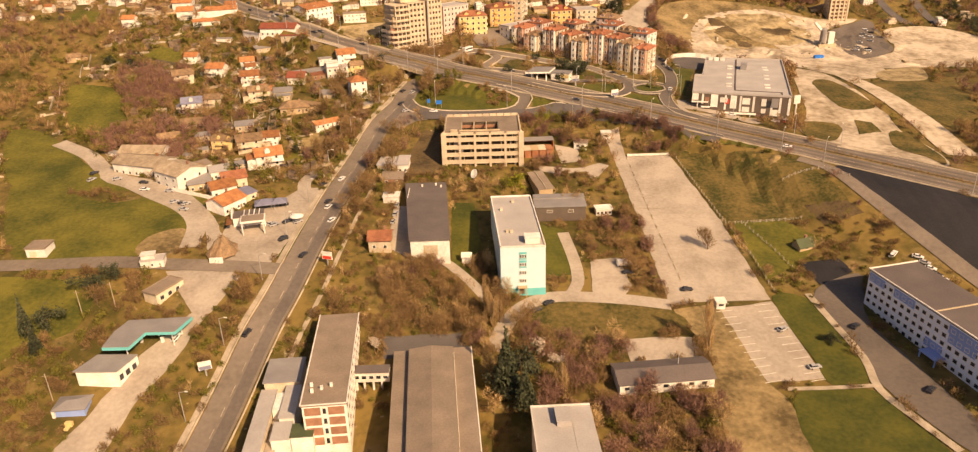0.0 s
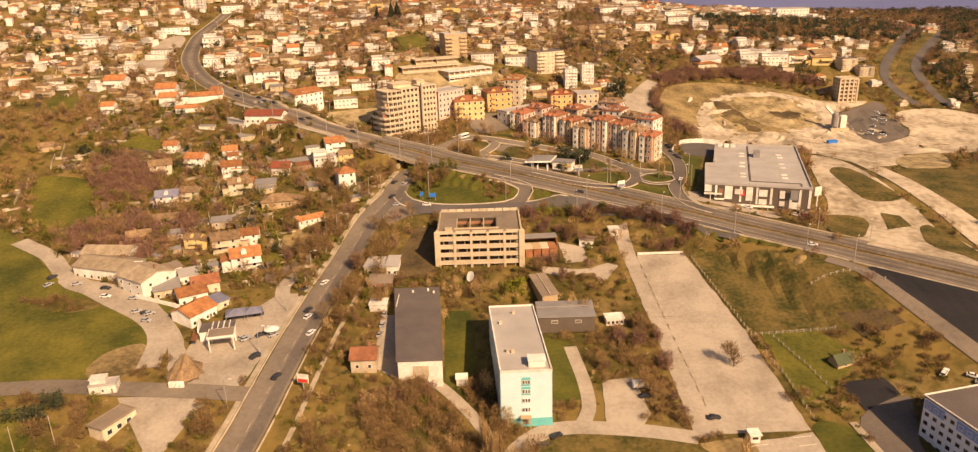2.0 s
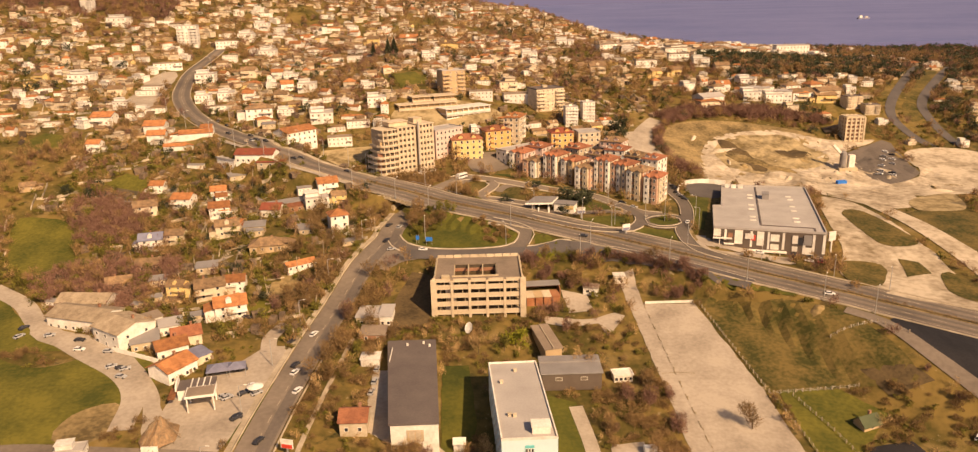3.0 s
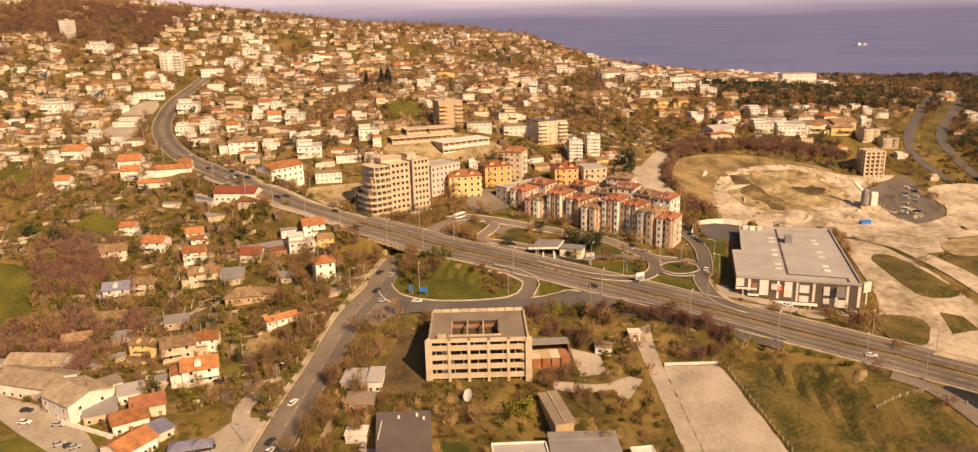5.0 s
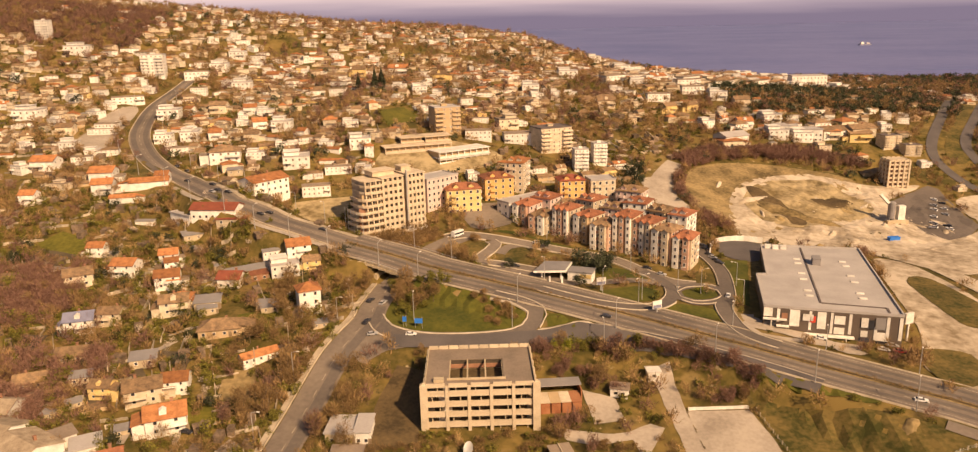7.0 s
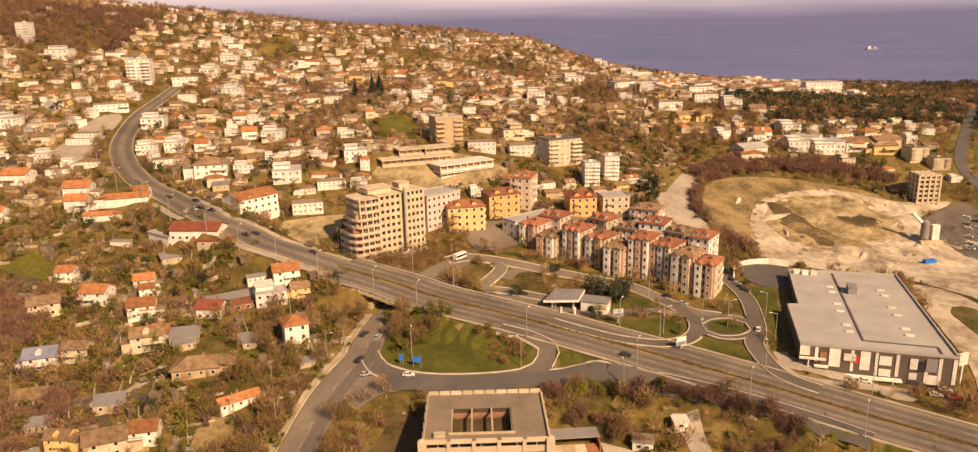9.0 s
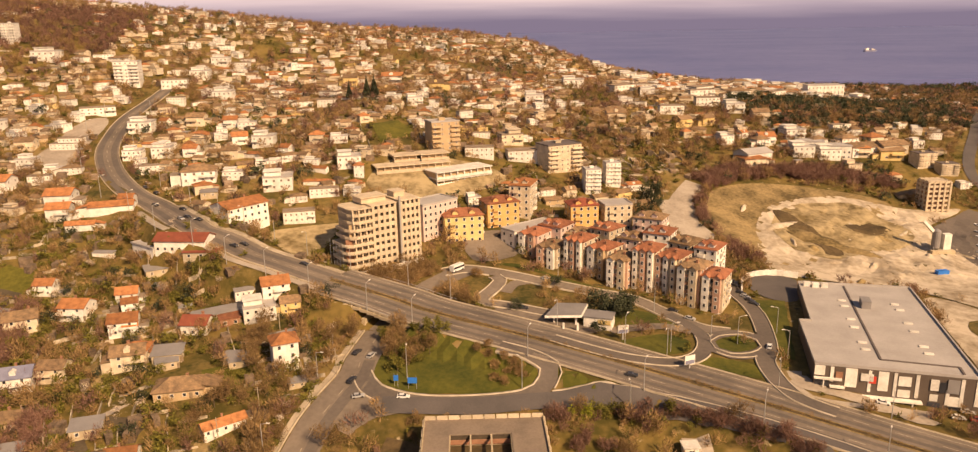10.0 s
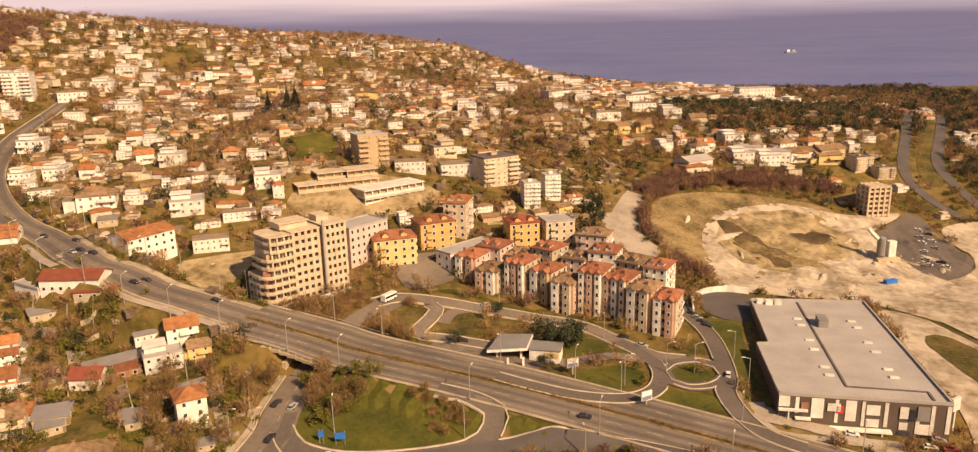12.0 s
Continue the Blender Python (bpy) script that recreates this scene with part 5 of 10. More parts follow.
    wall_windows(root, 3, w, d, min(n, 3), sh, side, (1.0, 1.3))
    if far:
        joined_windows(root)
    else:
        part("door", boxes((-0.5, 0.5, -d / 2 - 0.06, -d / 2 + 0.02, 0, 2.1)), M["wood"], root, at=pose(w / front, 0, 0) if front > 1 else pose(1.6, 0, 0))
    if n >= 2 and w >= 9:
        bw = round(min(w * 0.6, w / front * rs.choice((1.3, 1.9))), 1)
        bx = rs.choice((-1, 1)) * (w / 2 - bw / 2)
        for s in range(1, n):
            part("balcony", balcony_mesh(bw, 1.5, M[wall]), None, root, at=pose(bx, -d / 2, s * sh - 0.1))
            if n >= 5:
                part("balcony", balcony_mesh(bw, 1.1, M[wall]), None, root, at=pose(-bx, -d / 2, s * sh - 0.1))
    BUILT[kind, far, variant] = root
    return root


def house(kind, x, y, width, yaw=0, tall=1.0):
    """A house of a kind whose front foot stands at (x, y), as wide as given."""
    w, d = KINDS[kind][3:5]
    k = min(1.3, max(0.45, 0.74 * width / w))
    c = Matrix.Rotation(radians(yaw), 3, "Z") @ Vector((0, d * k / 2, 0))
    px, py = x + c.x, y + c.y
    z = min(ground_z(px, py), ground_z(x, y) + 0.6)
    m = pose(px, py, z, 0, 0, yaw) @ Matrix.Diagonal((k, k, max(0.62, min(1.0, k ** 0.6)) * 0.9 * tall, 1))
    far, variant = py > 395, int(abs(x) * 3 + abs(y)) % 3
    if (kind, far, variant) in BUILT:
        src = BUILT[kind, far, variant]
        s = src.scale
        ob = copy_thing(src, m @ Matrix.Diagonal((1 / s[0], 1 / s[1], 1 / s[2], 1)))
    else:
        ob = build_house(kind, far, variant)
        ob.matrix_basis = m
    occupy_disc(px, py, 0.62 * max(w, d) * k)
    return ob


def lodge(a, b, depth, h, roof, wall, top, windows, label):
    """A single building whose front foot runs from a to b."""
    a, b = Vector(a), Vector(b)
    w, d = (b - a).length, depth
    yaw = math.degrees(math.atan2(b.y - a.y, b.x - a.x))
    n = Vector((-(b - a).y, (b - a).x)).normalized() * d / 2
    mid = (a + b) / 2 + n
    z = (ground_z(*a) + ground_z(*b)) / 2 - 0.4
    root = thing("house" if windows > 1 else "hut", label, "building", pose(mid.x, mid.y, z, 0, 0, yaw))
    if roof == "gable":
        part("wall", gable_walls(w, d, h, 1.9, 6), M[wall], root)
        r = part("roof", gable_roof(w, d, h, 1.9), M[top], root)
        chimney(r, w * 0.2, d * 0.15, h + 0.9)
    elif roof == "flat":
        part("wall", boxes((-w / 2, w / 2, -d / 2, d / 2, -6, h)), M[wall], root)
        part("roof", flat_roof(w, d, h + 0.02, 0.3, 0.25), M[top], root)
    else:
        part("wall", boxes((-w / 2, w / 2, -d / 2, d / 2, -6, h)), M[wall], root)
        bm = boxes((-w / 2 - 0.4, w / 2 + 0.4, -d / 2 - 0.4, d / 2 + 0.4, h + 0.02, h + 0.2))
        for v in bm.verts:
            v.co.z += 0.1 * (v.co.y + d / 2 + 0.4)
        part("roof", bm, M[top], root)
    JOINED[0] = None
    wall_windows(root, 0, w, d, max(1, int(h / 2.7)), 2.7, windows, (1.1, 1.2))
    wall_windows(root, 1, w, d, max(1, int(h / 2.7)), 2.7, 2 if d > 5 else 1, (1.1, 1.2))
    part("door", boxes((-0.5, 0.5, -d / 2 - 0.06, -d / 2 + 0.02, 0, 2.1)), M["wood"], root, at=pose(w / max(2, windows), 0, 0))
    occupy([(a.x, a.y), (b.x, b.y), (b.x + 2 * n.x, b.y + 2 * n.y), (a.x + 2 * n.x, a.y + 2 * n.y)])
    return root


def town_stuff(name, label, rows):
    """Countless far houses as one mesh. Rows: kind, x, y, scale, turn."""
    cache, slots, chunks = {}, [], []
    for i, (kind, x, y, k, yaw) in enumerate(rows):
        name_, kind = kind, (kind, i % 3)
        if kind not in cache:
            root = BUILT.get((name_, True, i % 3)) or build_house(name_, True, i % 3)
            data = []
            for o in root.children_recursive:
                co = np.empty(len(o.data.vertices) * 3)
                o.data.vertices.foreach_get("co", co)
                shift = np.array(o.matrix_basis)
                co = co.reshape(-1, 3) @ shift[:3, :3].T + shift[:3, 3]
                data.append((co, [list(p.vertices) for p in o.data.polygons], [o.data.materials[p.material_index] for p in o.data.polygons]))
            cache[kind] = data
            if root.matrix_basis.translation.length < 1:
                root.matrix_basis = pose(x, y, ground_z(x, y), 0, 0, yaw) @ Matrix.Diagonal((k, k, k, 1))
                continue
        c, n = math.cos(radians(yaw)), math.sin(radians(yaw))
        chunks.append((kind, np.array([[c * k * 1.22, -n * k, 0], [n * k * 1.22, c * k, 0], [0, 0, k * 0.86]]), np.array([x, y, ground_z(x, y)])))
    verts, faces, mats = [], [], []
    total = 0
    for kind, turn, at in chunks:
        for co, fs, ms in cache[kind]:
            verts.append(co @ turn.T + at)
            faces += [[total + i for i in f] for f in fs]
            for m in ms:
                if m not in slots:
                    slots.append(m)
                mats.append(slots.index(m))
            total += len(co)
    me = bpy.data.meshes.new(name)
    me.from_pydata(np.concatenate(verts).tolist(), [], faces)
    for m in slots:
        me.materials.append(m)
    me.polygons.foreach_set("material_index", mats)
    me.update()
    return tagged(new(name, me), label, "houses", kind="stuff")


# ---- the concrete skeleton beside the slip road ----
def skeleton_block(name, label, x, y, z, yaw, w, d, storeys, sh, bays_x, bays_y, skin, deep=2.4, hole=None, rail=1.05, foot=3.0, core="interior_shade", step=None):
    """Open floors on columns, with solid balcony fronts; hole: an opening in the top slab."""
    root = thing(name, label, "building", pose(x, y, z, 0, 0, yaw))
    for s in range(storeys + 1):
        h = s * sh
        if s == storeys and hole:
            a, b, c, e = hole
            bm = boxes((-w / 2, w / 2, -d / 2, c, h - 0.35, h), (-w / 2, w / 2, e, d / 2, h - 0.35, h), (-w / 2, a, c, e, h - 0.35, h), (b, w / 2, c, e, h - 0.35, h))
            part("roof_slab", bm, M["felt_brown"], root)
        else:
            part("floor_slab", boxes((-w / 2, w / 2, -d / 2, d / 2, h - 0.35, h)), M[skin], root)
    col = bpy.data.meshes.new("column")
    bm = boxes((-0.45, 0.45, -0.35, 0.35, -foot, storeys * sh - 0.36))
    bm.to_mesh(col)
    bm.free()
    col.materials.append(M[skin])
    for i in range(bays_x + 1):
        for yy in (-d / 2 - 0.12, d / 2 + 0.12):
            part("column", col, None, root, at=pose(-w / 2 + w * i / bays_x, yy, 0))
    for j in range(1, bays_y):
        for xx in (-w / 2 - 0.12, w / 2 + 0.12):
            part("column", col, None, root, at=pose(xx, -d / 2 + d * j / bays_y, 0, 0, 0, 90))
    for face, span, count, out in ((0, w, bays_x, d / 2), (1, d, bays_y, w / 2), (2, w, bays_x, d / 2), (3, d, bays_y, w / 2)):
        me = bpy.data.meshes.new("balcony_front")
        bw = span / count - 0.95
        bm = boxes((-bw / 2, bw / 2, -0.12, 0.12, -0.5, rail))
        bm.to_mesh(me)
        bm.free()
        me.materials.append(M[skin])
        for s in range(1, storeys):
            for i in range(count):
                part("balcony_front", me, None, root, at=pose(0, 0, 0, 0, 0, 90 * face) @ pose(-span / 2 + span * (i + 0.5) / count, -out - 0.1, s * sh))
        me = bpy.data.meshes.new("cornice")
        bm = boxes((-bw / 2, bw / 2, -0.12, 0.12, -0.9, 0.35))
        bm.to_mesh(me)
        bm.free()
        me.materials.append(M[skin])
        for i in range(count):
            part("cornice", me, None, root, at=pose(0, 0, 0, 0, 0, 90 * face) @ pose(-span / 2 + span * (i + 0.5) / count, -out - 0.1, storeys * sh))
    # by default these inner walls take a dark colour standing for interior shade
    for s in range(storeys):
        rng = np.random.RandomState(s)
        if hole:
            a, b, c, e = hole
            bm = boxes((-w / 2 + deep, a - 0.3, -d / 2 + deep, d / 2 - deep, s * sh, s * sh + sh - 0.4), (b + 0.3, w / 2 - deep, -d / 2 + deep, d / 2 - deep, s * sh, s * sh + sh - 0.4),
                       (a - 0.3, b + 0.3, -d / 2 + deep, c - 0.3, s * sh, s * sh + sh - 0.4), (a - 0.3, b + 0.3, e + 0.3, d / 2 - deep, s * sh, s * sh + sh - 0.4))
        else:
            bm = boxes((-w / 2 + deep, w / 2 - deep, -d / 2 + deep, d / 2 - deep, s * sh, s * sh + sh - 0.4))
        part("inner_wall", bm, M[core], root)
    return root


ruin = skeleton_block("unfinished_building", "abandoned unfinished concrete building with open balcony floors", 1.0, 307.0, -2.2, 0, 30.0, 23.0, 5, 3.05, 5, 5, "bare_concrete", rail=1.2, hole=(-8.5, 6.5, -8.0, 4.0))
for x in (-15.2, 15.2):
    bm = boxes((-1.0, 1.0, -0.75, 0.75, -3, 15.9))
    bmesh.ops.bevel(bm, geom=[e for e in bm.edges if all(v.co.z > 10 for v in e.verts)], offset=0.6, segments=3, affect="EDGES")
    part("corner_pier", bm, M["bare_concrete"], ruin, "thick rounded concrete corner pier", at=pose(x, -11.6, 0))
rr = random.Random(17)
for f in range(5):
    for b in range(5):
        x = -12.0 + 6.0 * b + rr.uniform(-1.5, 1.5)
        part("partition", boxes((x - 0.12, x + 0.12, -11.0, -8.9, f * 3.05 + 0.02, f * 3.05 + 2.65)), M["concrete"], ruin)
    x = rr.uniform(-13, -10)
    part("plaster_panel", boxes((x, x + rr.uniform(1.5, 3.0), -9.3, -9.12, f * 3.05 + 0.02, f * 3.05 + 2.2)), M["white"], ruin, "pale plastered inner panel")
for i in range(10):
    part("parapet_panel", boxes((-1.35, 1.35, -0.1, 0.1, 0, 1.1)), M["cream"], ruin, "pale concrete parapet panel", at=pose(-13.4 + 2.98 * i, 11.2, 15.25))
for i in range(8):
    part("parapet_wall", boxes((-0.12, 0.12, -1.4, 1.4, 0, 0.55)), M["concrete"], ruin, at=pose(14.8, -9.9 + 2.85 * i, 15.25))
    part("parapet_wall", boxes((-0.12, 0.12, -1.4, 1.4, 0, 0.55)), M["concrete"], ruin, at=pose(-14.8, -9.9 + 2.85 * i, 15.25))
for x in (-8.4, -3.4, 1.6, 6.4):
    part("atrium_beam", boxes((x - 0.2, x + 0.2, -8.0, 4.0, 14.4, 15.0)), M["concrete"], ruin)
part("atrium_floor", boxes((-8.3, 6.3, -7.8, 3.8, 9.3, 12.3)), M["dark_earth"], ruin, "rubble-covered dark floor under the roof opening")
for z in (12.6,):
    part("atrium_rail", boxes((-8.4, 6.4, 3.7, 3.9, z, z + 1.2)), M["brick"], ruin)
part("parapet_wall", boxes((-9, 7, -9.2, -8.9, 15.25, 15.8)), M["concrete"], ruin)
part("roof_hatch", boxes((-12.5, -9.8, -10.5, -8.8, 15.25, 16.1)), M["concrete"], ruin)
dish = thing("satellite_dish", "large white satellite dish tilted upwards on the ground", "satellite dish", pose(-2.5, 285.0, ground_z(-2.5, 285.0)) @ Matrix.Diagonal((0.68, 0.75, 0.75, 1)))
bm = bmesh.new()
rings = []
for k in range(6):
    r = 1.9 * k / 5
    rings.append([bm.verts.new((r * math.cos(a * 0.3927), 0.28 * r * r / 1.9, 1.45 * r * math.sin(a * 0.3927))) for a in range(16)] if k else [bm.verts.new((0, 0, 0))])
for k in range(1, 6):
    for a in range(16):
        b = (a + 1) % 16
        bm.faces.new((rings[k][a], rings[k][b], rings[k - 1][b], rings[k - 1][a]) if k > 1 else (rings[1][a], rings[1][b], rings[0][0]))
bmesh.ops.solidify(bm, geom=bm.faces[:], thickness=0.08)
part("dish", bm, M["car_white"], dish, at=pose(0, -0.3, 2.9, 50, 0, 165))
part("mast", beam(bmesh.new(), (0, 0, -0.4), (0, 0, 2.8), 0.14), M["metal"], dish)

# ---- blue building, long hall, annexes ----
blue = thing("residential_building", "five-storey pale blue building with a turquoise base and grey flat roof", "building", pose(12.0, 231.3, -11.5, 0, 0, 0))
part("wall", prism([(-5.9, -19.9), (7.6, -19.6), (5.2, 19.9), (-8.4, 19.6)], -3.0, 15.3), M["aqua"], blue)
part("base_band", prism([(-5.97, -19.97), (7.67, -19.67), (5.27, 19.97), (-8.47, 19.67)], -3.0, 1.6), M["teal"], blue, "turquoise painted base")
roof = part("roof", prism([(-5.6, -19.6), (7.3, -19.3), (4.9, 19.6), (-8.1, 19.3)], 15.32, 15.5), M["felt"], blue)
for a, b in (((-5.95, -19.95), (7.65, -19.65)), ((7.65, -19.65), (5.25, 19.95)), ((5.25, 19.95), (-8.45, 19.65)), ((-8.45, 19.65), (-5.95, -19.95))):
    d = (Vector(b) - Vector(a)).normalized()
    nrm = Vector((-d.y, d.x)) * 0.32
    part("parapet", prism([a, b, tuple(Vector(b) + nrm), tuple(Vector(a) + nrm)], 15.31, 15.95), M["white"], blue)
part("stair_head", boxes((1.6, 6.0, -17.6, -14.2, 15.5, 17.3), (1.4, 6.2, -17.8, -14.0, 17.3, 17.5)), M["white"], blue)
for x, y in ((-3.5, -9), (-5.0, 8), (-1.0, 14.5), (-2.2, -9.4)):
    part("roof_vent", boxes((x - 0.4, x + 0.4, y - 0.35, y + 0.35, 15.5, 16.2), (x - 0.5, x + 0.5, y - 0.45, y + 0.45, 16.2, 16.32)), M["cream"], blue)
for s in range(4):
    if s >= 2:
        part("spandrel", boxes((-0.3, 1.9, -19.93, -19.75, 3.2 + s * 2.75, 5.6 + s * 2.75)), M["teal"], blue)
    for i in range(3):
        part("window", window_mesh(0.62, 1.2), None, blue, at=pose(0.1 + 0.7 * i, -19.93, 3.7 + s * 2.75, 0, 0, 1.3))
for s in range(5):
    for i in range(11):
        u = (i + 0.5) / 11
        part("window", window_mesh(1.3, 1.5), None, blue, at=pose(7.64 - 2.4 * u, -19.6 + 39.5 * u, 0.9 + s * 2.85, 0, 0, 93.5))
        part("window", window_mesh(1.3, 1.5), None, blue, at=pose(-5.94 - 2.5 * u, -19.8 + 39.4 * u, 0.9 + s * 2.85, 0, 0, -86.4))
part("entrance_porch", boxes((-0.8, 2.0, -21.6, -19.9, 2.4, 2.6), (-0.7, -0.5, -21.5, -21.3, -1, 2.4), (1.7, 1.9, -21.5, -21.3, -1, 2.4)), M["tan"], blue)
part("door", boxes((-0.2, 1.4, -19.98, -19.8, -0.2, 2.1)), M["wood"], blue)

hall = thing("sports_hall", "long white hall with a dark grey flat roof", "building", pose(-18.6, 251, -8.5, 0, 0, 0))
part("wall", prism([(-3.6, -24.5), (8.8, -24.3), (5.4, 24.7), (-9.3, 24.6)], -3, 8.3), M["white"], hall)
part("roof", prism([(-4.0, -24.9), (9.1, -24.7), (5.7, 25.0), (-9.7, 24.9)], 8.32, 8.8), M["felt_dark"], hall)
part("roof_rail", boxes((-7.6, -7.35, 10, 19, 8.8, 9.3)), M["white"], hall)
part("mural", boxes((0.5, 5.0, -24.5, -24.36, 3.2, 6.6)), M["cream"], hall, "faint painted sign on the end wall")
for x in (0.9, 2.7, 4.4):
    part("mural_bar", boxes((x, x + 0.2, -24.55, -24.49, 3.4, 6.2)), M["tan"], hall)
for i in range(12):
    part("window", window_mesh(2.6, 1.4), None, hall, at=pose(8.7 - 3.4 * (i + 0.5) / 12, -24.3 + 49 * (i + 0.5) / 12, 5.2, 0, 0, 93.9))
for x, y in ((4, 20), (-3, 21), (2, 22)):
    part("roof_vent", boxes((x - 0.3, x + 0.3, y - 0.3, y + 0.3, 8.8, 9.6)), M["white"], hall)

annex = thing("workshop", "low grey workshop with a pale flat sheet roof", "building", pose(28.2, 258.5, -5.0))
part("wall", boxes((-9.0, 8.6, -4.6, 5.4, -2, 3.4)), M["cladding_dark"], annex)
part("roof", boxes((-9.4, 9.0, -5.0, 2.0, 3.42, 3.7), (-9.4, 9.0, 2.0, 5.8, 3.42, 4.2)), M["sheet"], annex)
for i in range(2):
    part("window", far_window_mesh(2.0, 1.1), None, annex, at=pose(-4 + 7.4 * i, -4.6, 1.2))
store = thing("storage_shed", "long brown-roofed storage shed", "shed", pose(22.4, 276.5, -3.2, 0, 0, 10))
part("wall", boxes((-2.6, 2.6, -9, 9, -2, 2.9)), M["tan"], store)
part("roof", boxes((-3.0, 0.0, -9.3, 9.3, 2.92, 3.2), (0.0, 3.0, -9.3, 9.3, 2.92, 3.35)), M["felt_brown"], store)
part("ridge_beam", boxes((-0.1, 0.1, -9.3, 9.3, 3.35, 3.5)), M["cream"], store)
red_yard = thing("open_shed", "rusty red open-fronted shed with a grey roof", "shed", pose(23.5, 309.0, 1.5, 0, 0, 3))
part("wall", boxes((-6.5, 6.5, 3.5, 4.0, -2, 3.2), (-6.5, -6.2, -3, 3.5, -2, 3.0), (6.2, 6.5, -3, 3.5, -2, 3.0)), M["rust"], red_yard)
part("roof", boxes((-6.8, 6.8, -0.5, 4.4, 3.25, 3.5)), M["sheet"], red_yard)
for i in range(4):
    part("stall", boxes((-6 + 3 * i, -3.4 + 3 * i, -7.5, -3.5, -1.5, 1.3)), M["rust"], red_yard)
    part("stall_roof", boxes((-6.2 + 3 * i, -3.25 + 3 * i, -7.0, -0.6, 1.5, 1.7)), M[("cream", "tan", "cream", "rust")[i]], red_yard)
kiosk = thing("site_cabin", "white box cabin with a dark window", "cabin", pose(41.5, 309.0, 1.0, 0, 0, -15))
part("wall", boxes((-2.6, 2.6, -2.0, 2.0, -1.5, 2.9)), M["white"], kiosk)
part("roof", boxes((-2.9, 2.9, -2.3, 2.3, 2.92, 3.15)), M["felt_brown"], kiosk)
part("window", window_mesh(1.3, 1.0), None, kiosk, at=pose(-1.0, -2.0, 1.1))
part("window", window_mesh(1.3, 1.0), None, kiosk, at=pose(1.0, -2.0, 1.1))
gatehouse = thing("gatehouse", "small white gatehouse with a flat roof", "cabin", pose(52.5, 315.0, ground_z(52.5, 315)))
part("wall", boxes((-1.8, 1.8, -1.6, 1.6, -1, 2.6)), M["white"], gatehouse)
part("roof", boxes((-2.2, 2.2, -2.0, 2.0, 2.62, 2.85)), M["white"], gatehouse)
part("window", window_mesh(1.4, 1.0), None, gatehouse, at=pose(0, -1.6, 1.0))
booth = thing("parking_booth", "small white parking booth with dark windows", "booth", pose(71.3, 206.0, ground_z(71.3, 206)))
part("wall", boxes((-1.3, 1.3, -1.3, 1.3, -0.5, 2.4)), M["white"], booth)
part("roof", boxes((-1.6, 1.6, -1.6, 1.6, 2.42, 2.65)), M["white"], booth)
part("window", window_mesh(1.8, 1.0), None, booth, at=pose(0, -1.3, 1.0))
part("mast", beam(bmesh.new(), (-1.6, 1.2, -0.5), (-1.6, 1.2, 5.2), 0.07), M["metal"], booth)
wall_p = thing("retaining_wall", "pale concrete wall at the head of the plaza", "wall", pose(68.5, 301.5, ground_z(68, 301)), kind="structure")
for i in range(8):
    part("wall_panel", boxes((-1.05, 1.05, -0.2, 0.2, -1, 0.9)), M["white"], wall_p, at=pose(-8.0 + 2.15 * i, 0, 0))

# ---- school-like blocks at the near end ----
wing = thing("school_wing", "three-storey white and brick wing with a dark flat roof", "building", pose(-38.6, 175.6, -20.5, 0, 0, 4.4))
part("wall", boxes((-5.2, 5.2, -20.3, 20.3, -4, 12.0)), M["white"], wing)
part("roof", boxes((-5.5, 5.5, -20.6, 20.6, 12.02, 12.4)), M["felt_brown"], wing)
part("parapet", boxes((-5.6, -5.3, -20.6, 20.6, 12.4, 12.6), (5.3, 5.6, -20.6, 20.6, 12.4, 12.6), (-5.3, 5.3, -20.7, -20.4, 12.4, 12.6)), M["white"], wing)
for s in range(4):
    part("window", window_mesh(1.0, 1.8), None, wing, at=pose(0.0, -20.3, 0.6 + s * 2.95))
    for i in range(2):
        part("brick_panel", boxes((-4.7 + 5.6 * i, -0.9 + 5.6 * i, -20.4, -20.25, 0.4 + s * 2.95, 2.6 + s * 2.95)), M["brick"], wing, "reddish brick infill panel")
    for i in range(12):
        part("window", window_mesh(2.2, 1.6), None, wing, at=pose(5.2, -18.6 + 3.38 * i, 0.7 + s * 2.95, 0, 0, 90))
for x, y in ((-3.6, -13), (-3.2, -15.5), (1.2, -13.5), (-1.0, -14.5)):
    part("roof_vent", boxes((x - 0.35, x + 0.35, y - 0.3, y + 0.3, 12.4, 13.4)), M["white"], wing)
link = thing("link_corridor", "white raised corridor on pillars between two blocks", "corridor", pose(-28.9, 177.0, -19.5))
part("wall", boxes((-4.9, 4.6, -1.4, 1.4, 2.6, 5.6)), M["white"], link)
part("roof", boxes((-4.9, 4.6, -1.7, 1.7, 5.62, 5.9)), M["felt_dark"], link)
for x in (-4.2, -2.2, 0.2, 2.4):
    part("pillar", boxes((x - 0.25, x + 0.25, -1.2, -0.7, -3, 2.6)), M["white"], link)
for i in range(5):
    part("window", window_mesh(1.4, 1.2), None, link, at=pose(-4 + 1.9 * i, -1.4, 3.5))
gym = thing("assembly_hall", "long hall with raised grey centre roof and brown side roofs", "building", pose(-11.6, 160.0, -21.5, 0, 0, 4))
part("wall", boxes((-10.2, 10.2, -25.5, 24.5, -4, 8.0)), M["tan"], gym)
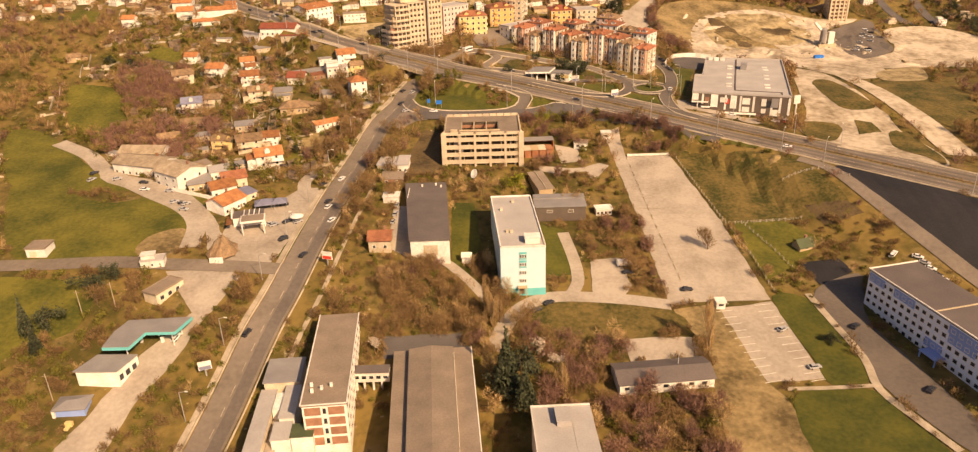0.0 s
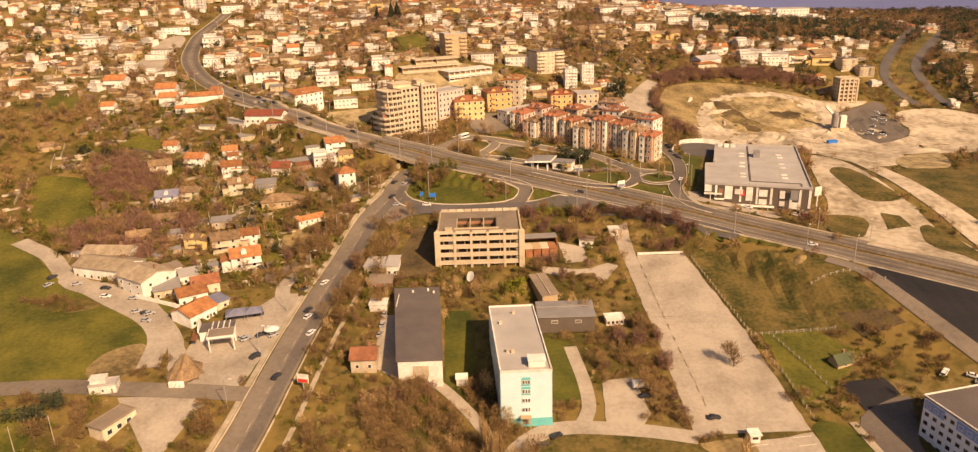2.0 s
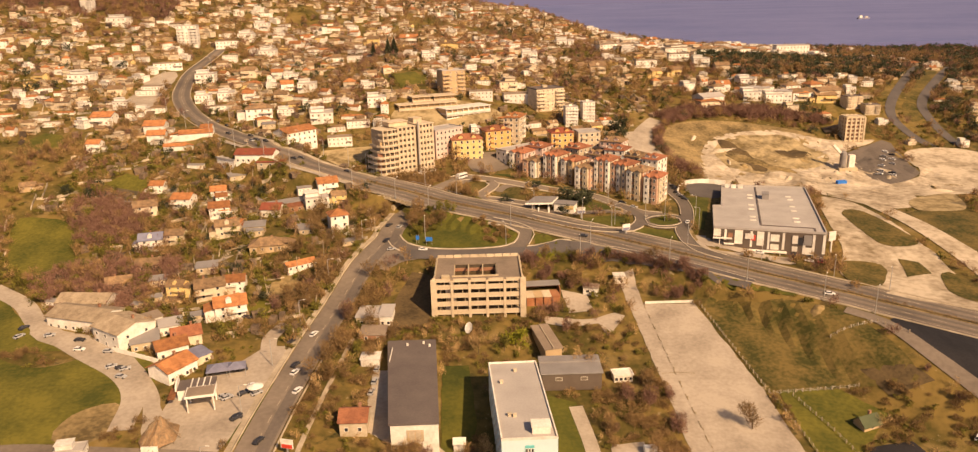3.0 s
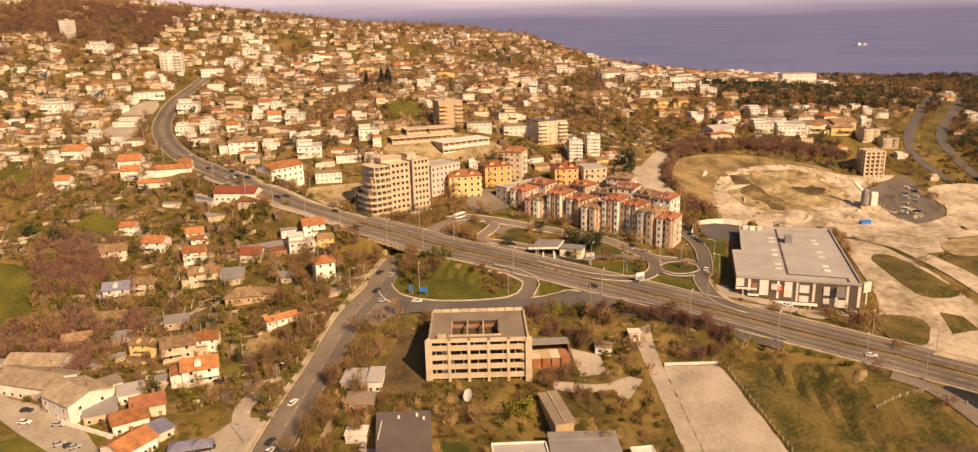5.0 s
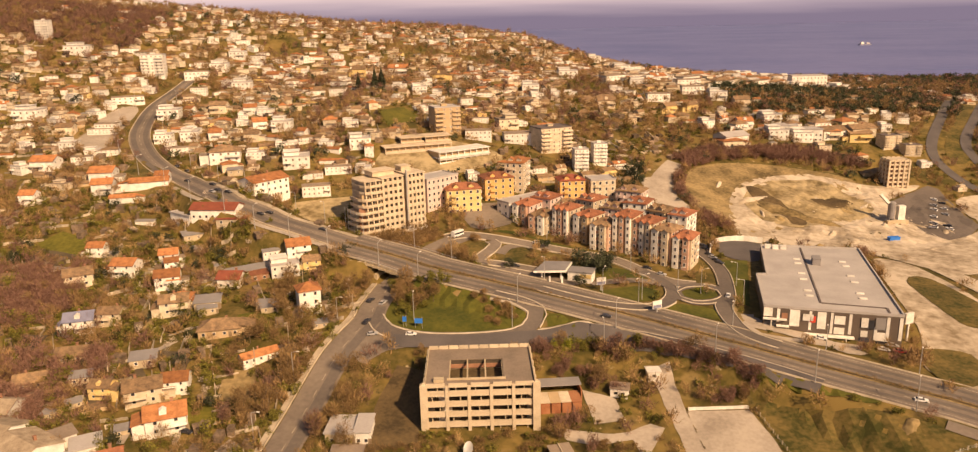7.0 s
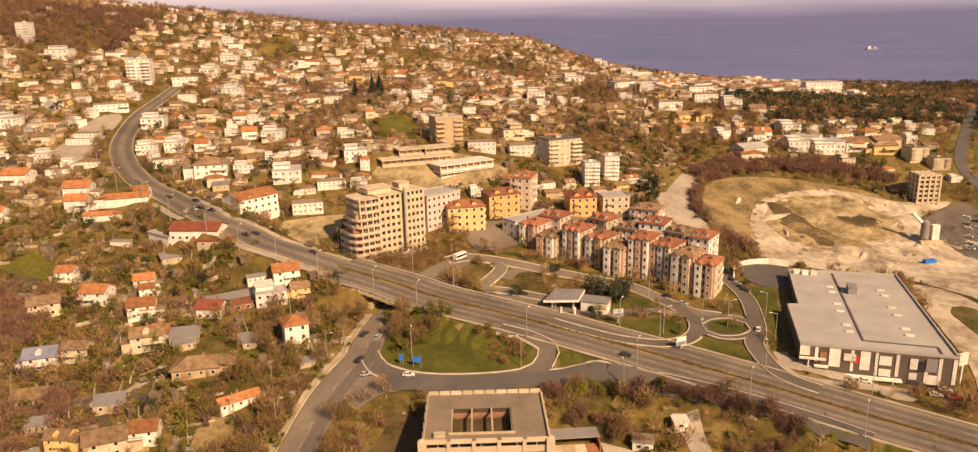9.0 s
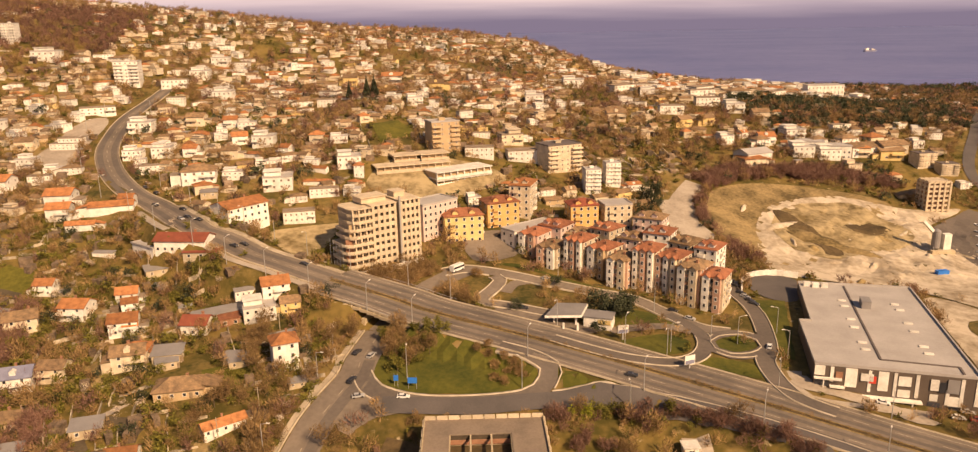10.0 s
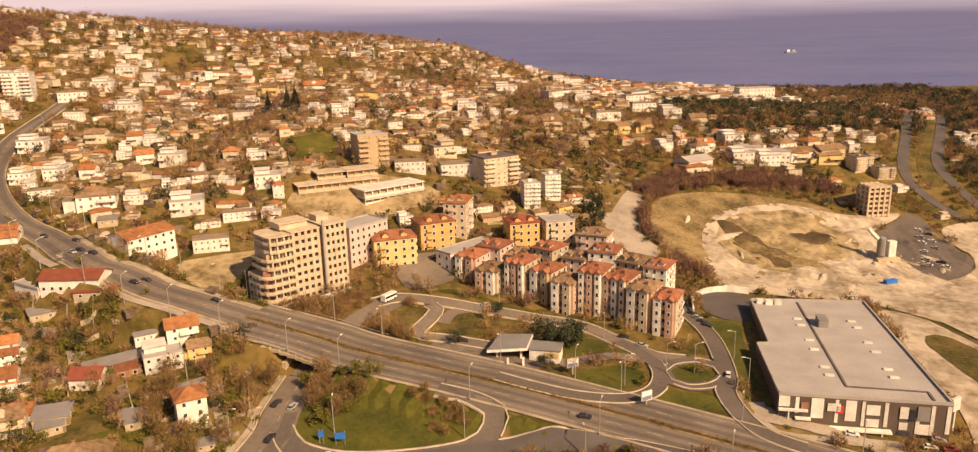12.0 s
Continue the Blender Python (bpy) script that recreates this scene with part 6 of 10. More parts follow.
part("side_roof", boxes((-10.5, -6.2, -25.8, 24.8, 8.02, 8.4), ), M["felt_brown"], gym)
part("side_roof", boxes((5.6, 10.5, -25.8, 24.8, 8.02, 8.4)), M["felt_brown"], gym)
part("upper_wall", boxes((-6.1, 5.5, -25.6, 22.6, 8.02, 10.0)), M["concrete"], gym)
part("centre_roof", gable_roof(48.6, 11.4, 10.0, 0.7, 0.3), M["felt_brown"], gym, at=pose(-0.3, -1.5, 0.03, 0, 0, 90))
for x in (-6.25, 5.65):
    part("gutter", boxes((x - 0.12, x + 0.12, -25.7, 22.7, 8.42, 8.75)), M["white"], gym)
part("gutter", boxes((10.45, 10.7, -25.7, 24.7, 8.1, 8.5)), M["white"], gym)
flat = thing("service_block", "white block with a pale grey sheet roof", "building", pose(19.0, 145.0, -22.0, 0, 0, 2))
part("wall", boxes((-6.6, 6.9, -11, 9.8, -4, 11.6)), M["white"], flat)
part("roof", boxes((-6.8, 2.0, -11.2, 10.0, 11.62, 11.95), (2.05, 7.1, -11.2, 10.0, 11.62, 11.95)), M["felt"], flat)
part("stair_head", boxes((-1.5, 1.8, 2.5, 7.5, 11.95, 13.4), (-1.7, 2.0, 2.3, 7.7, 13.4, 13.6)), M["felt"], flat)
part("parapet", boxes((-6.8, 7.1, 9.8, 10.1, 11.95, 12.3), (-7.0, -6.8, -11.2, 10.1, 11.95, 12.3)), M["white"], flat)
low = thing("low_workshop", "low workshop with grey sheet roofs and white walls", "building", pose(-51.8, 172.5, -19.0, 0, 0, 4))
part("wall", boxes((-4.6, 4.6, 0, 10.4, -3, 5.0)), M["cream"], low)
part("roof", boxes((-4.9, 4.9, -0.3, 10.7, 5.02, 5.3)), M["sheet"], low)
part("side_wall", boxes((1.4, 5.0, -13.5, -0.4, -3, 4.0)), M["white"], low)
part("side_roof", boxes((1.2, 5.2, -13.8, -0.35, 4.02, 4.25)), M["felt"], low)
part("strip_wall", boxes((-5.2, -1.4, -27, -0.35, -3, 3.0)), M["cream"], low)
part("strip_roof", boxes((-5.4, -1.2, -27.2, -0.34, 3.02, 3.25)), M["felt"], low)
part("roof_cabin", boxes((-1.0, 1.0, -9.5, -2.5, -2, 3.6)), M["white"], low, "bright white roof cabin")
part("yard_slab", boxes((-1.2, 1.2, -27.2, -9.6, -3, 0.6)), M["plaza"], low)
part("annex_roof", boxes((0.4, 5.0, -21.0, -14.2, 3.35, 3.6)), M["felt"], low, "pale sheet annex roof")
part("annex_wall", boxes((0.6, 5.0, -20.8, -14.4, -4, 3.34)), M["white"], low)
part("green_roof", boxes((5.0, 10.5, -20.5, -15.5, 3.4, 3.7)), M["leaf_sheet"], low, "faded green sheet roof")
part("green_roof_wall", boxes((5.2, 10.3, -20.3, -15.7, -4, 3.4)), M["white"], low)
long_low = thing("long_shed", "long low shed with dark and pale sheet roof slopes", "building", pose(47.5, 174.8, -18.4, 0, 0, 5))
part("wall", boxes((-12.4, 12.6, -4.4, 5.0, -3, 3.2)), M["white"], long_low)
part("roof", gable_roof(25.0, 9.4, 3.2, 1.3, 0.4), M["felt_dark"], long_low, at=pose(0.1, 0.3, 0.02))
part("chimney", beam(bmesh.new(), (4.5, 1.2, 4.0), (4.5, 1.2, 7.2), 0.16), M["metal"], long_low)
for i in range(7):
    part("window", window_mesh(1.6, 1.2), None, long_low, at=pose(-10.5 + 3.4 * i, -4.4, 1.2))

# ---- office block ----
office = thing("office_block", "long pale office block with blue panels and window rows", "building", pose(115.6, 208.0, -17.5, 0, 0, -76.5))
part("wall", boxes((0, 62, -0.1, 16.2, -4, 12.6)), M["office_white"], office)
part("roof", boxes((-0.2, 62.2, -0.3, 16.4, 12.62, 13.0)), M["felt_dark"], office)
part("parapet", boxes((-0.3, 62.3, -0.45, -0.15, 13.0, 13.35), (-0.35, -0.1, -0.15, 16.5, 13.0, 13.35)), M["white"], office)
part("roof_seam", boxes((25.0, 25.4, 0, 16, 13.0, 13.2)), M["concrete"], office)
for s in range(5):
    for i in range(24):
        part("window", window_mesh(1.5, 1.3), None, office, at=pose(1.5 + 2.55 * i, -0.1, 0.2 + 2.5 * s))
for x0, x1, s in ((0.3, 6.6, 4), (10.4, 18.4, 4), (30.5, 41.0, 4), (31.0, 40.0, 3), (24.0, 30.0, 1), (46, 56, 4)):
    part("blue_panel", boxes((x0, x1, -0.16, -0.1, 2.5 * s - 0.3, 2.5 * s + 2.2)), M["blue_panel"], office, "blue facade panel")
part("porch", boxes((26, 32, -3.5, -0.2, 2.0, 2.3), (26.2, 26.5, -3.3, -3.0, -3, 2.0), (31.5, 31.8, -3.3, -3.0, -3, 2.0)), M["blue_panel"], office)
for pts in (((3, 210), (20, 210), (19, 252), (2, 252)), ((-29, 225), (-9, 225), (-12, 277), (-29, 277)), ((-15, 294), (18, 294), (18, 320), (-15, 320)), ((18, 252), (38, 252), (38, 266), (18, 266)), ((18, 266), (26, 266), (26, 288), (18, 288)),
            ((-46, 152), (-32, 152), (-34, 198), (-47, 198)), ((-24, 130), (2, 130), (-1, 187), (-25, 187)), ((11, 134), (28, 134), (28, 157), (11, 157)), ((-58, 155), (-45, 155), (-45, 185), (-58, 185)), ((33, 168), (62, 170), (61, 182), (33, 180)),
            ((113, 210), (133, 211), (148, 150), (127, 148)), ((16, 300), (34, 300), (34, 316), (16, 316))):
    occupy(pts)

# ---- mall ----
mall = thing("shopping_mall", "large white and brown striped retail hall with grey roof", "building", pose(0, 0, 0))
OUT = [(94.2, 339.5), (133.7, 327.0), (154.3, 397.3), (118.0, 406.4), (106.6, 370.2), (103.1, 370.8)]
part("wall", prism(OUT, 0.0, 14.9), M["cladding_dark"], mall)
part("roof", prism([(94.6, 339.8), (133.4, 327.5), (153.8, 397.0), (118.3, 406.0), (107.0, 369.8), (103.4, 370.3)], 14.92, 15.2), M["felt"], mall)
for a, b in zip(OUT, OUT[1:] + OUT[:1]):
    d = (Vector(b) - Vector(a)).normalized()
    nrm = Vector((-d.y, d.x)) * 0.4
    o = nrm * -0.15
    part("parapet", prism([tuple(Vector(a) + o), tuple(Vector(b) + o), tuple(Vector(b) + nrm), tuple(Vector(a) + nrm)], 14.91, 15.75), M["felt"], mall)
FRONT_A, FRONT_B = Vector((94.2, 339.5)), Vector((133.7, 327.0))
front_yaw = math.degrees(math.atan2(FRONT_B.y - FRONT_A.y, FRONT_B.x - FRONT_A.x))
front = pose(FRONT_A.x, FRONT_A.y, 0, 0, 0, front_yaw)
for u0, u1, z0, z1 in ((0.1, 2.8, 11.9, 14.8), (4.2, 5.1, 10.2, 14.7), (8.1, 11.1, 9.1, 14.7), (13.9, 14.7, 8.2, 14.6), (16.4, 19.0, 8.9, 14.6), (20.3, 21.1, 7.6, 14.6), (21.5, 24.6, 7.6, 9.8), (25.7, 26.6, 7.8, 14.6), (29.4, 31.4, 7.4, 9.4), (33.2, 34.1, 6.6, 11.0), (36.6, 37.5, 6.4, 14.5), (33.9, 36.5, 6.4, 9.2), (40.2, 41.2, 7.0, 14.6)):
    part("white_panel", boxes((u0, u1, -0.16, -0.01, z0, z1)), M["white"], mall, "white cladding panel", at=front)
for u0, u1, z0, z1, m in ((5.6, 7.4, 11.6, 13.4, "brick"), (12.0, 15.2, 11.4, 13.6, "white"), (14.2, 15.9, 10.9, 13.0, "sign_red"), (21.4, 24.6, 11.0, 13.8, "white"), (29.3, 31.3, 10.6, 13.8, "white"), (31.5, 33.0, 10.2, 13.2, "car_dark"), (33.4, 36.3, 10.2, 14.2, "sheet")):
    part("shop_sign", boxes((u0, u1, -0.3, -0.17, z0, z1)), M[m], mall, "plain coloured shop sign board", at=front)
for u in (9, 14, 19, 24, 29, 34):
    part("shop_window", boxes((u, u + 3.2, -0.12, -0.01, 5.6, 7.0)), M["glass"], mall, "dark glazed shop front", at=front)
part("canopy", boxes((0.0, 7.2, -1.1, -0.2, 11.0, 11.5), (2.4, 2.7, -1.0, -0.7, 7.5, 11.0)), M["white"], mall, at=front)
part("canopy", boxes((4.2, 8.0, -1.5, -0.2, 8.9, 9.3)), M["white"], mall, at=front)
part("canopy", boxes((11.5, 27.5, -2.2, -0.2, 6.9, 7.3), (14.0, 14.3, -2.1, -1.8, 4.0, 6.9), (25.0, 25.3, -2.1, -1.8, 4.0, 6.9)), M["white"], mall, at=front)
part("doorway", boxes((0.4, 4.0, -0.14, -0.01, 8.0, 10.9)), M["glass"], mall, "dark glazed corner entrance", at=front)
for (ax, ay), (bx, by) in (((132.1, 400.6), (113.3, 340.3)), ((113.3, 340.3), (131.9, 334.0)), ((131.9, 334.0), (130.4, 329.6))):
    channel = Vector((by - ay, ax - bx)).normalized() * 0.3
    part("roof_channel", prism([(ax + channel.x, ay + channel.y), (ax - channel.x, ay - channel.y), (bx - channel.x, by - channel.y), (bx + channel.x, by + channel.y)], 15.2, 15.45), M["felt_dark"], mall, "dark roof expansion joint")
for x, y in ((124.7, 386.6), (123.1, 381.5), (119.6, 370.1), (117.5, 363.6), (114.1, 352.2), (112.6, 347.3), (140.2, 381.7), (139.1, 376.6), (135.5, 365.5), (133.7, 359.0), (130.1, 347.9), (128.7, 343.1)):
    part("skylight", boxes((-1.2, 1.2, -0.55, 0.55, 0, 0.35)), M["white"], mall, at=pose(x, y, 15.2, 0, 0, -18))
part("roof_unit", boxes((-1.4, 1.4, -2.6, 2.6, 0, 2.4), (-1.5, 1.5, -2.7, 2.7, 2.4, 2.55)), M["sheet"], mall, at=pose(129.7, 381.0, 15.2, 0, 0, -18))
for x, y in ((122, 401), (125, 400.5), (119.5, 402.5)):
    part("roof_unit", boxes((-1.1, 1.1, -0.9, 0.9, 0, 1.5)), M["white"], mall, at=pose(x, y, 15.2, 0, 0, -15))
part("loading_bay", prism([(89.6, 345.6), (94.9, 343.2), (102.9, 371.2), (106.2, 371.0), (117.4, 406.6), (108.5, 409.0)], 3.0, 9.6), M["near_black"], mall, "dark low loading roof along the side wall")
part("sign_pylon", boxes((-0.3, 0.3, -0.3, 0.3, -1, 11.0), (-1.7, 1.7, -0.35, 0.35, 7.6, 11.2)), M["white"], mall, "white sign board on a post", at=pose(137.5, 331.0, 3.6, 0, 0, 20))
occupy([(88, 338), (135, 324), (157, 399), (106, 411)])
ramp = thing("ramp_wall", "curved white concrete ramp wall beside the mall", "wall", pose(0, 0, 0), kind="structure")
rw = curve_points(MALL_WALL, 2.5)
for a, b in zip(rw[:-1], rw[1:]):
    d = Vector(b - a).normalized()
    nrm = Vector((-d.y, d.x)) * 0.5
    z = ground_z(*a)
    part("wall_panel", prism([tuple(a), tuple(b), tuple(Vector(b) + nrm), tuple(Vector(a) + nrm)], z - 1.5, z + 2.2), M["white"], ramp)

# ---- tower under construction and the apartment quarter ----
def concrete_bay(root, u0, u1, y0, y1, z0, floors, sh, columns, skin, pier=1.0, solid=1.45):
    """Part of an unfinished block: piers and breast walls round open windows, floors, and a core coloured dark for the
    shade behind.
    """
    top = z0 + floors * sh
    part("core", boxes((u0 + 0.9, u1 - 0.9, y0 + 0.9, y1 - 0.4, z0 - 2, top - 0.4)), M["interior_shade"], root)
    part("roof_slab", boxes((u0 - 0.3, u1 + 0.3, y0 - 0.3, y1, top - 0.35, top)), M[skin], root)
    part("end_wall", boxes((u0, u0 + 0.3, y0 + 0.05, y1, z0 - 4, top - 0.36)), M[skin], root)
    part("end_wall", boxes((u1 - 0.3, u1, y0 + 0.05, y1, z0 - 4, top - 0.36)), M[skin], root)
    for c in range(columns + 1):
        x = u0 + pier / 2 + (u1 - u0 - pier) * c / columns
        part("pier", boxes((x - pier / 2, x + pier / 2, y0, y0 + 0.5, z0 - 4, top - 0.36)), M[skin], root)
    for f in range(floors):
        part("breast_wall", boxes((u0 + 0.05, u1 - 0.05, y0 + 0.06, y0 + 0.32, z0 + f * sh - 0.45, z0 + f * sh + solid - 0.45)), M[skin], root)


tower = thing("unfinished_tower", "nine-storey concrete apartment tower under construction", "building", pose(-45.0, 406.5, 22.0, 0, 0, 34.8))
concrete_bay(tower, 10.6, 20.6, 0.0, 14.0, 0.0, 9, 2.68, 4, "bare_concrete")
concrete_bay(tower, 21.6, 30.0, -1.2, 13.0, 0.0, 9, 2.74, 4, "bare_concrete", 0.9)
part("core", boxes((20.6, 21.6, 2.0, 12.0, -2, 23.6)), M["bare_concrete"], tower)
part("core", boxes((3.2, 10.6, 1.2, 12.6, -2, 23.2)), M["bare_concrete"], tower)
for f in range(10):
    left, fore = (-0.8, -1.2) if f < 5 else ((0.8, -0.6) if f < 7 else (2.2, -0.1))
    ring_ = [(10.6, fore), (10.6, 13.0), (left + 1.5, 13.0), (left, 10.0), (left, fore + 3.2), (left + 0.9, fore + 1.1), (left + 2.8, fore)]
    part("floor_slab", prism(ring_, f * 2.62 - 0.32, f * 2.62), M["bare_concrete"], tower)
    if f < 9:
        for (ax, ay), (bx, by) in zip([(10.6, fore)] + ring_[6:2:-1], ring_[6:2:-1]):
            if abs(ax - bx) + abs(ay - by) > 0.2:
                e = Vector((bx - ax, by - ay)).normalized()
                nn = Vector((e.y, -e.x)) * 0.18
                part("breast_wall", prism([(ax, ay), (ax - nn.x, ay - nn.y), (bx - nn.x, by - nn.y), (bx, by)], f * 2.62, f * 2.62 + 0.95), M["bare_concrete"], tower)
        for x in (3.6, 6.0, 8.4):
            # solid dark boxes on the core: shade of window openings put into colour
            part("opening", boxes((x - 0.15, x + 1.25, 0.95, 1.19, f * 2.62 + 0.5, f * 2.62 + 2.1)), M["interior_shade"], tower)
            part("pier", boxes((x - 0.75, x - 0.2, fore + 0.3, fore + 0.9, f * 2.62, f * 2.62 + 2.3)), M["bare_concrete"], tower)
        part("brick_infill", boxes((left + 1.0, 3.1, 1.4, 1.7, f * 2.62, f * 2.62 + 2.3)), M["tan" if f > 4 else "brick"], tower)
part("penthouse", boxes((9.0, 19.0, 5.0, 12.0, 24.1, 26.0), (8.6, 19.4, 4.4, 12.4, 26.0, 26.3)), M["bare_concrete"], tower, "pale set-back top floor")
part("stair_head", boxes((22.5, 27.0, 5.0, 10.0, 24.6, 26.6), (22.2, 27.3, 4.7, 10.3, 26.6, 26.85)), M["bare_concrete"], tower)
part("hoist_mast", boxes((20.8, 21.4, -1.9, -1.3, 0, 26.5), (20.2, 22.1, -2.6, -1.2, 0, 2.2)), M["metal"], tower)
for i in range(5):
    part("scaffold_pole", beam(bmesh.new(), (-2.2, -1.0 + 2.6 * i, -2), (-2.2, -1.0 + 2.6 * i, 12.5), 0.07), M["metal"], tower)
terraces = thing("unfinished_terraces", "stepped tan building with long open floors under construction", "building", pose(-42.0, 480.5, 44.6, 0, 0, 20))
for u0, u1, y0, y1, n in ((0, 34, 0, 9, 1), (10, 22, 7, 17, 2), (22.5, 36, 6, 17, 2)):
    for f in range(n):
        part("core", boxes((u0 + 0.9, u1 - 0.9, y0 + 1.2, y1 - 0.3, f * 3.1 - 3, f * 3.1 + 2.7)), M["tan"], terraces)
        part("floor_slab", boxes((u0 - 0.4, u1 + 0.4, y0 - 0.5, y1, f * 3.1 + 2.7, f * 3.1 + 3.08)), M["bare_concrete"], terraces)
        part("breast_wall", boxes((u0, u1, y0, y0 + 0.25, f * 3.1 - 0.4, f * 3.1 + 1.0)), M["bare_concrete"], terraces)
        for c in range(int((u1 - u0) / 3.4) + 1):
            part("pier", boxes((u0 + 3.4 * c, u0 + 3.4 * c + 0.4, y0 + 0.26, y0 + 0.7, f * 3.1 - 3, f * 3.1 + 2.7)), M["bare_concrete"], terraces)
long_block = thing("apartment_block", "long low white block with a pale flat roof", "apartment block", pose(-15.3, 476.5, 39.2, 0, 0, 32))
for f in range(2):
    part("wall", boxes((0.5, 28.5, 1.3, 11.5, f * 3.0 - 3, f * 3.0 + 2.7)), M["tan"], long_block)
    part("floor_slab", boxes((-0.3, 29.3, -0.4, 12.0, f * 3.0 + 2.7, f * 3.0 + 3.05)), M["white"], long_block)
    part("breast_wall", boxes((0, 29, 0, 0.25, f * 3.0 - 1.0, f * 3.0 + 0.9)), M["white"], long_block)
    for c in range(9):
        part("pier", boxes((3.55 * c, 3.55 * c + 0.5, 0.26, 1.2, f * 3.0 - 3, f * 3.0 + 2.7)), M["white"], long_block)
for pts in (((-49, 403), (-19, 422), (-30, 438), (-54, 417)), ((-44, 474), (-8, 489), (-16, 507), (-50, 492)), ((-17, 473), (12, 491), (4, 503), (-24, 485))):
    occupy(pts)
hoarding = thing("site_hoarding", "white site hoarding at the tower's foot", "fence", pose(-45.0, 406.5, 22.0, 0, 0, 34.8))
for i in range(9):
    part("hoarding_panel", boxes((-1.5, 1.5, -0.06, 0.06, -1.5, 1.9)), M["white"], hoarding, at=pose(3.5 + 3.05 * i, -3.6 + 0.4 * math.sin(i), 0, 0, 0, 4 * math.sin(i * 2)))


def block(label, x, y, z, yaw, w, d, storeys, wall, roof="flat", roof_mat="felt", front=5, side=3, sh=2.85, stripes=None, balconies=True, group="apartment blocks"):
    """An apartment block with its middle at (x, y)."""
    root = thing("apartment_block", label, "apartment block", pose(x, y, z, 0, 0, yaw), group)
    JOINED[0] = None
    h = storeys * sh
    part("wall", boxes((-w / 2, w / 2, -d / 2, d / 2, -5, h)), M[wall], root)
    if roof == "flat":
        part("roof", flat_roof(w, d, h + 0.02), M[roof_mat], root)
    else:
        part("roof", hip_roof(w, d, h + 0.25, 2.2, 0.45) if roof == "hip" else gable_roof(w, d, h + 0.25, 2.2, 0.45), M[roof_mat], root)
        if not stripes:
            for cx in (-w * 0.22, w * 0.22):
                part("dormer", gable_walls(2.4, 2.2, 1.2, 0.8, 0.6), M[wall], root, at=pose(cx, -d * 0.32, h + 0.5, 0, 0, 90))
                part("dormer_roof", gable_roof(2.6, 2.2, 1.2, 0.8, 0.2, 0.12), M[roof_mat], root, at=pose(cx, -d * 0.32, h + 0.52, 0, 0, 90))
        for cx in (-w * 0.25, w * 0.2):
            chimney(root, cx, -d * 0.22, h + 0.9)
    wall_windows(root, 0, w, d, storeys, sh, front, (1.2, 1.5))
    wall_windows(root, 1, w, d, storeys, sh, side, (1.2, 1.5))
    wall_windows(root, 3, w, d, storeys, sh, max(1, side - 1), (1.2, 1.5))
    if stripes:
        for k, m in enumerate(stripes):
            u = -w / 2 + w * (k + 0.5) / len(stripes)
            bw = w / len(stripes) * 0.31
            part("bay", gable_walls(1.7, 2 * bw, h + 0.5, 0.8, 4), M[m], root, at=pose(u, -d / 2 - 0.75, 0, 0, 0, 90))
            part("bay_roof", gable_roof(3.4, 2 * bw, h + 0.6, 0.9, 0.25), M[roof_mat], root, at=pose(u, -d / 2 - 0.05, 0, 0, 0, 90))
            for s in range(storeys):
                part("window", window_mesh(1.0, 1.5), None, root, at=pose(u, -d / 2 - 1.6, s * sh + 0.9))
    if balconies:
        for s in range(1, storeys):
            part("balcony", balcony_mesh(3.0, 1.2, M["white"]), None, root, at=pose(w / 2, 0, s * sh - 0.1, 0, 0, 90))
            part("balcony", balcony_mesh(2.4, 1.1, M[wall]), None, root, at=pose(-w / 2 + w / front, -d / 2, s * sh - 0.1))
    occupy_disc(x, y, 0.55 * max(w, d))
    return root


block("pale pink eight-storey apartment block with a flat roof", -16.6, 445.6, 23.4, 42, 18, 11, 6, "pink", front=7, sh=2.75, balconies=False)
block("yellow five-storey apartment block with a red tiled roof", -4.6, 443.6, 23.5, 11, 15.5, 11, 4, "yellow", "hip", "tile_row", 5, 3)
block("orange and yellow apartment block with a tiled roof", 11.0, 456.5, 25.5, 18, 14, 11, 4, "orange", "hip", "tile_row", 4, 3)
block("cream apartment block with long balconies", 22.0, 466.0, 28, -18, 9, 14, 5, "cream", "hip", "tile", 3, 5)
block("low white two-storey commercial building with a grey roof", 23.0, 444.5, 22.5, 38, 24, 8, 2, "white", front=8, sh=3.2, balconies=False)
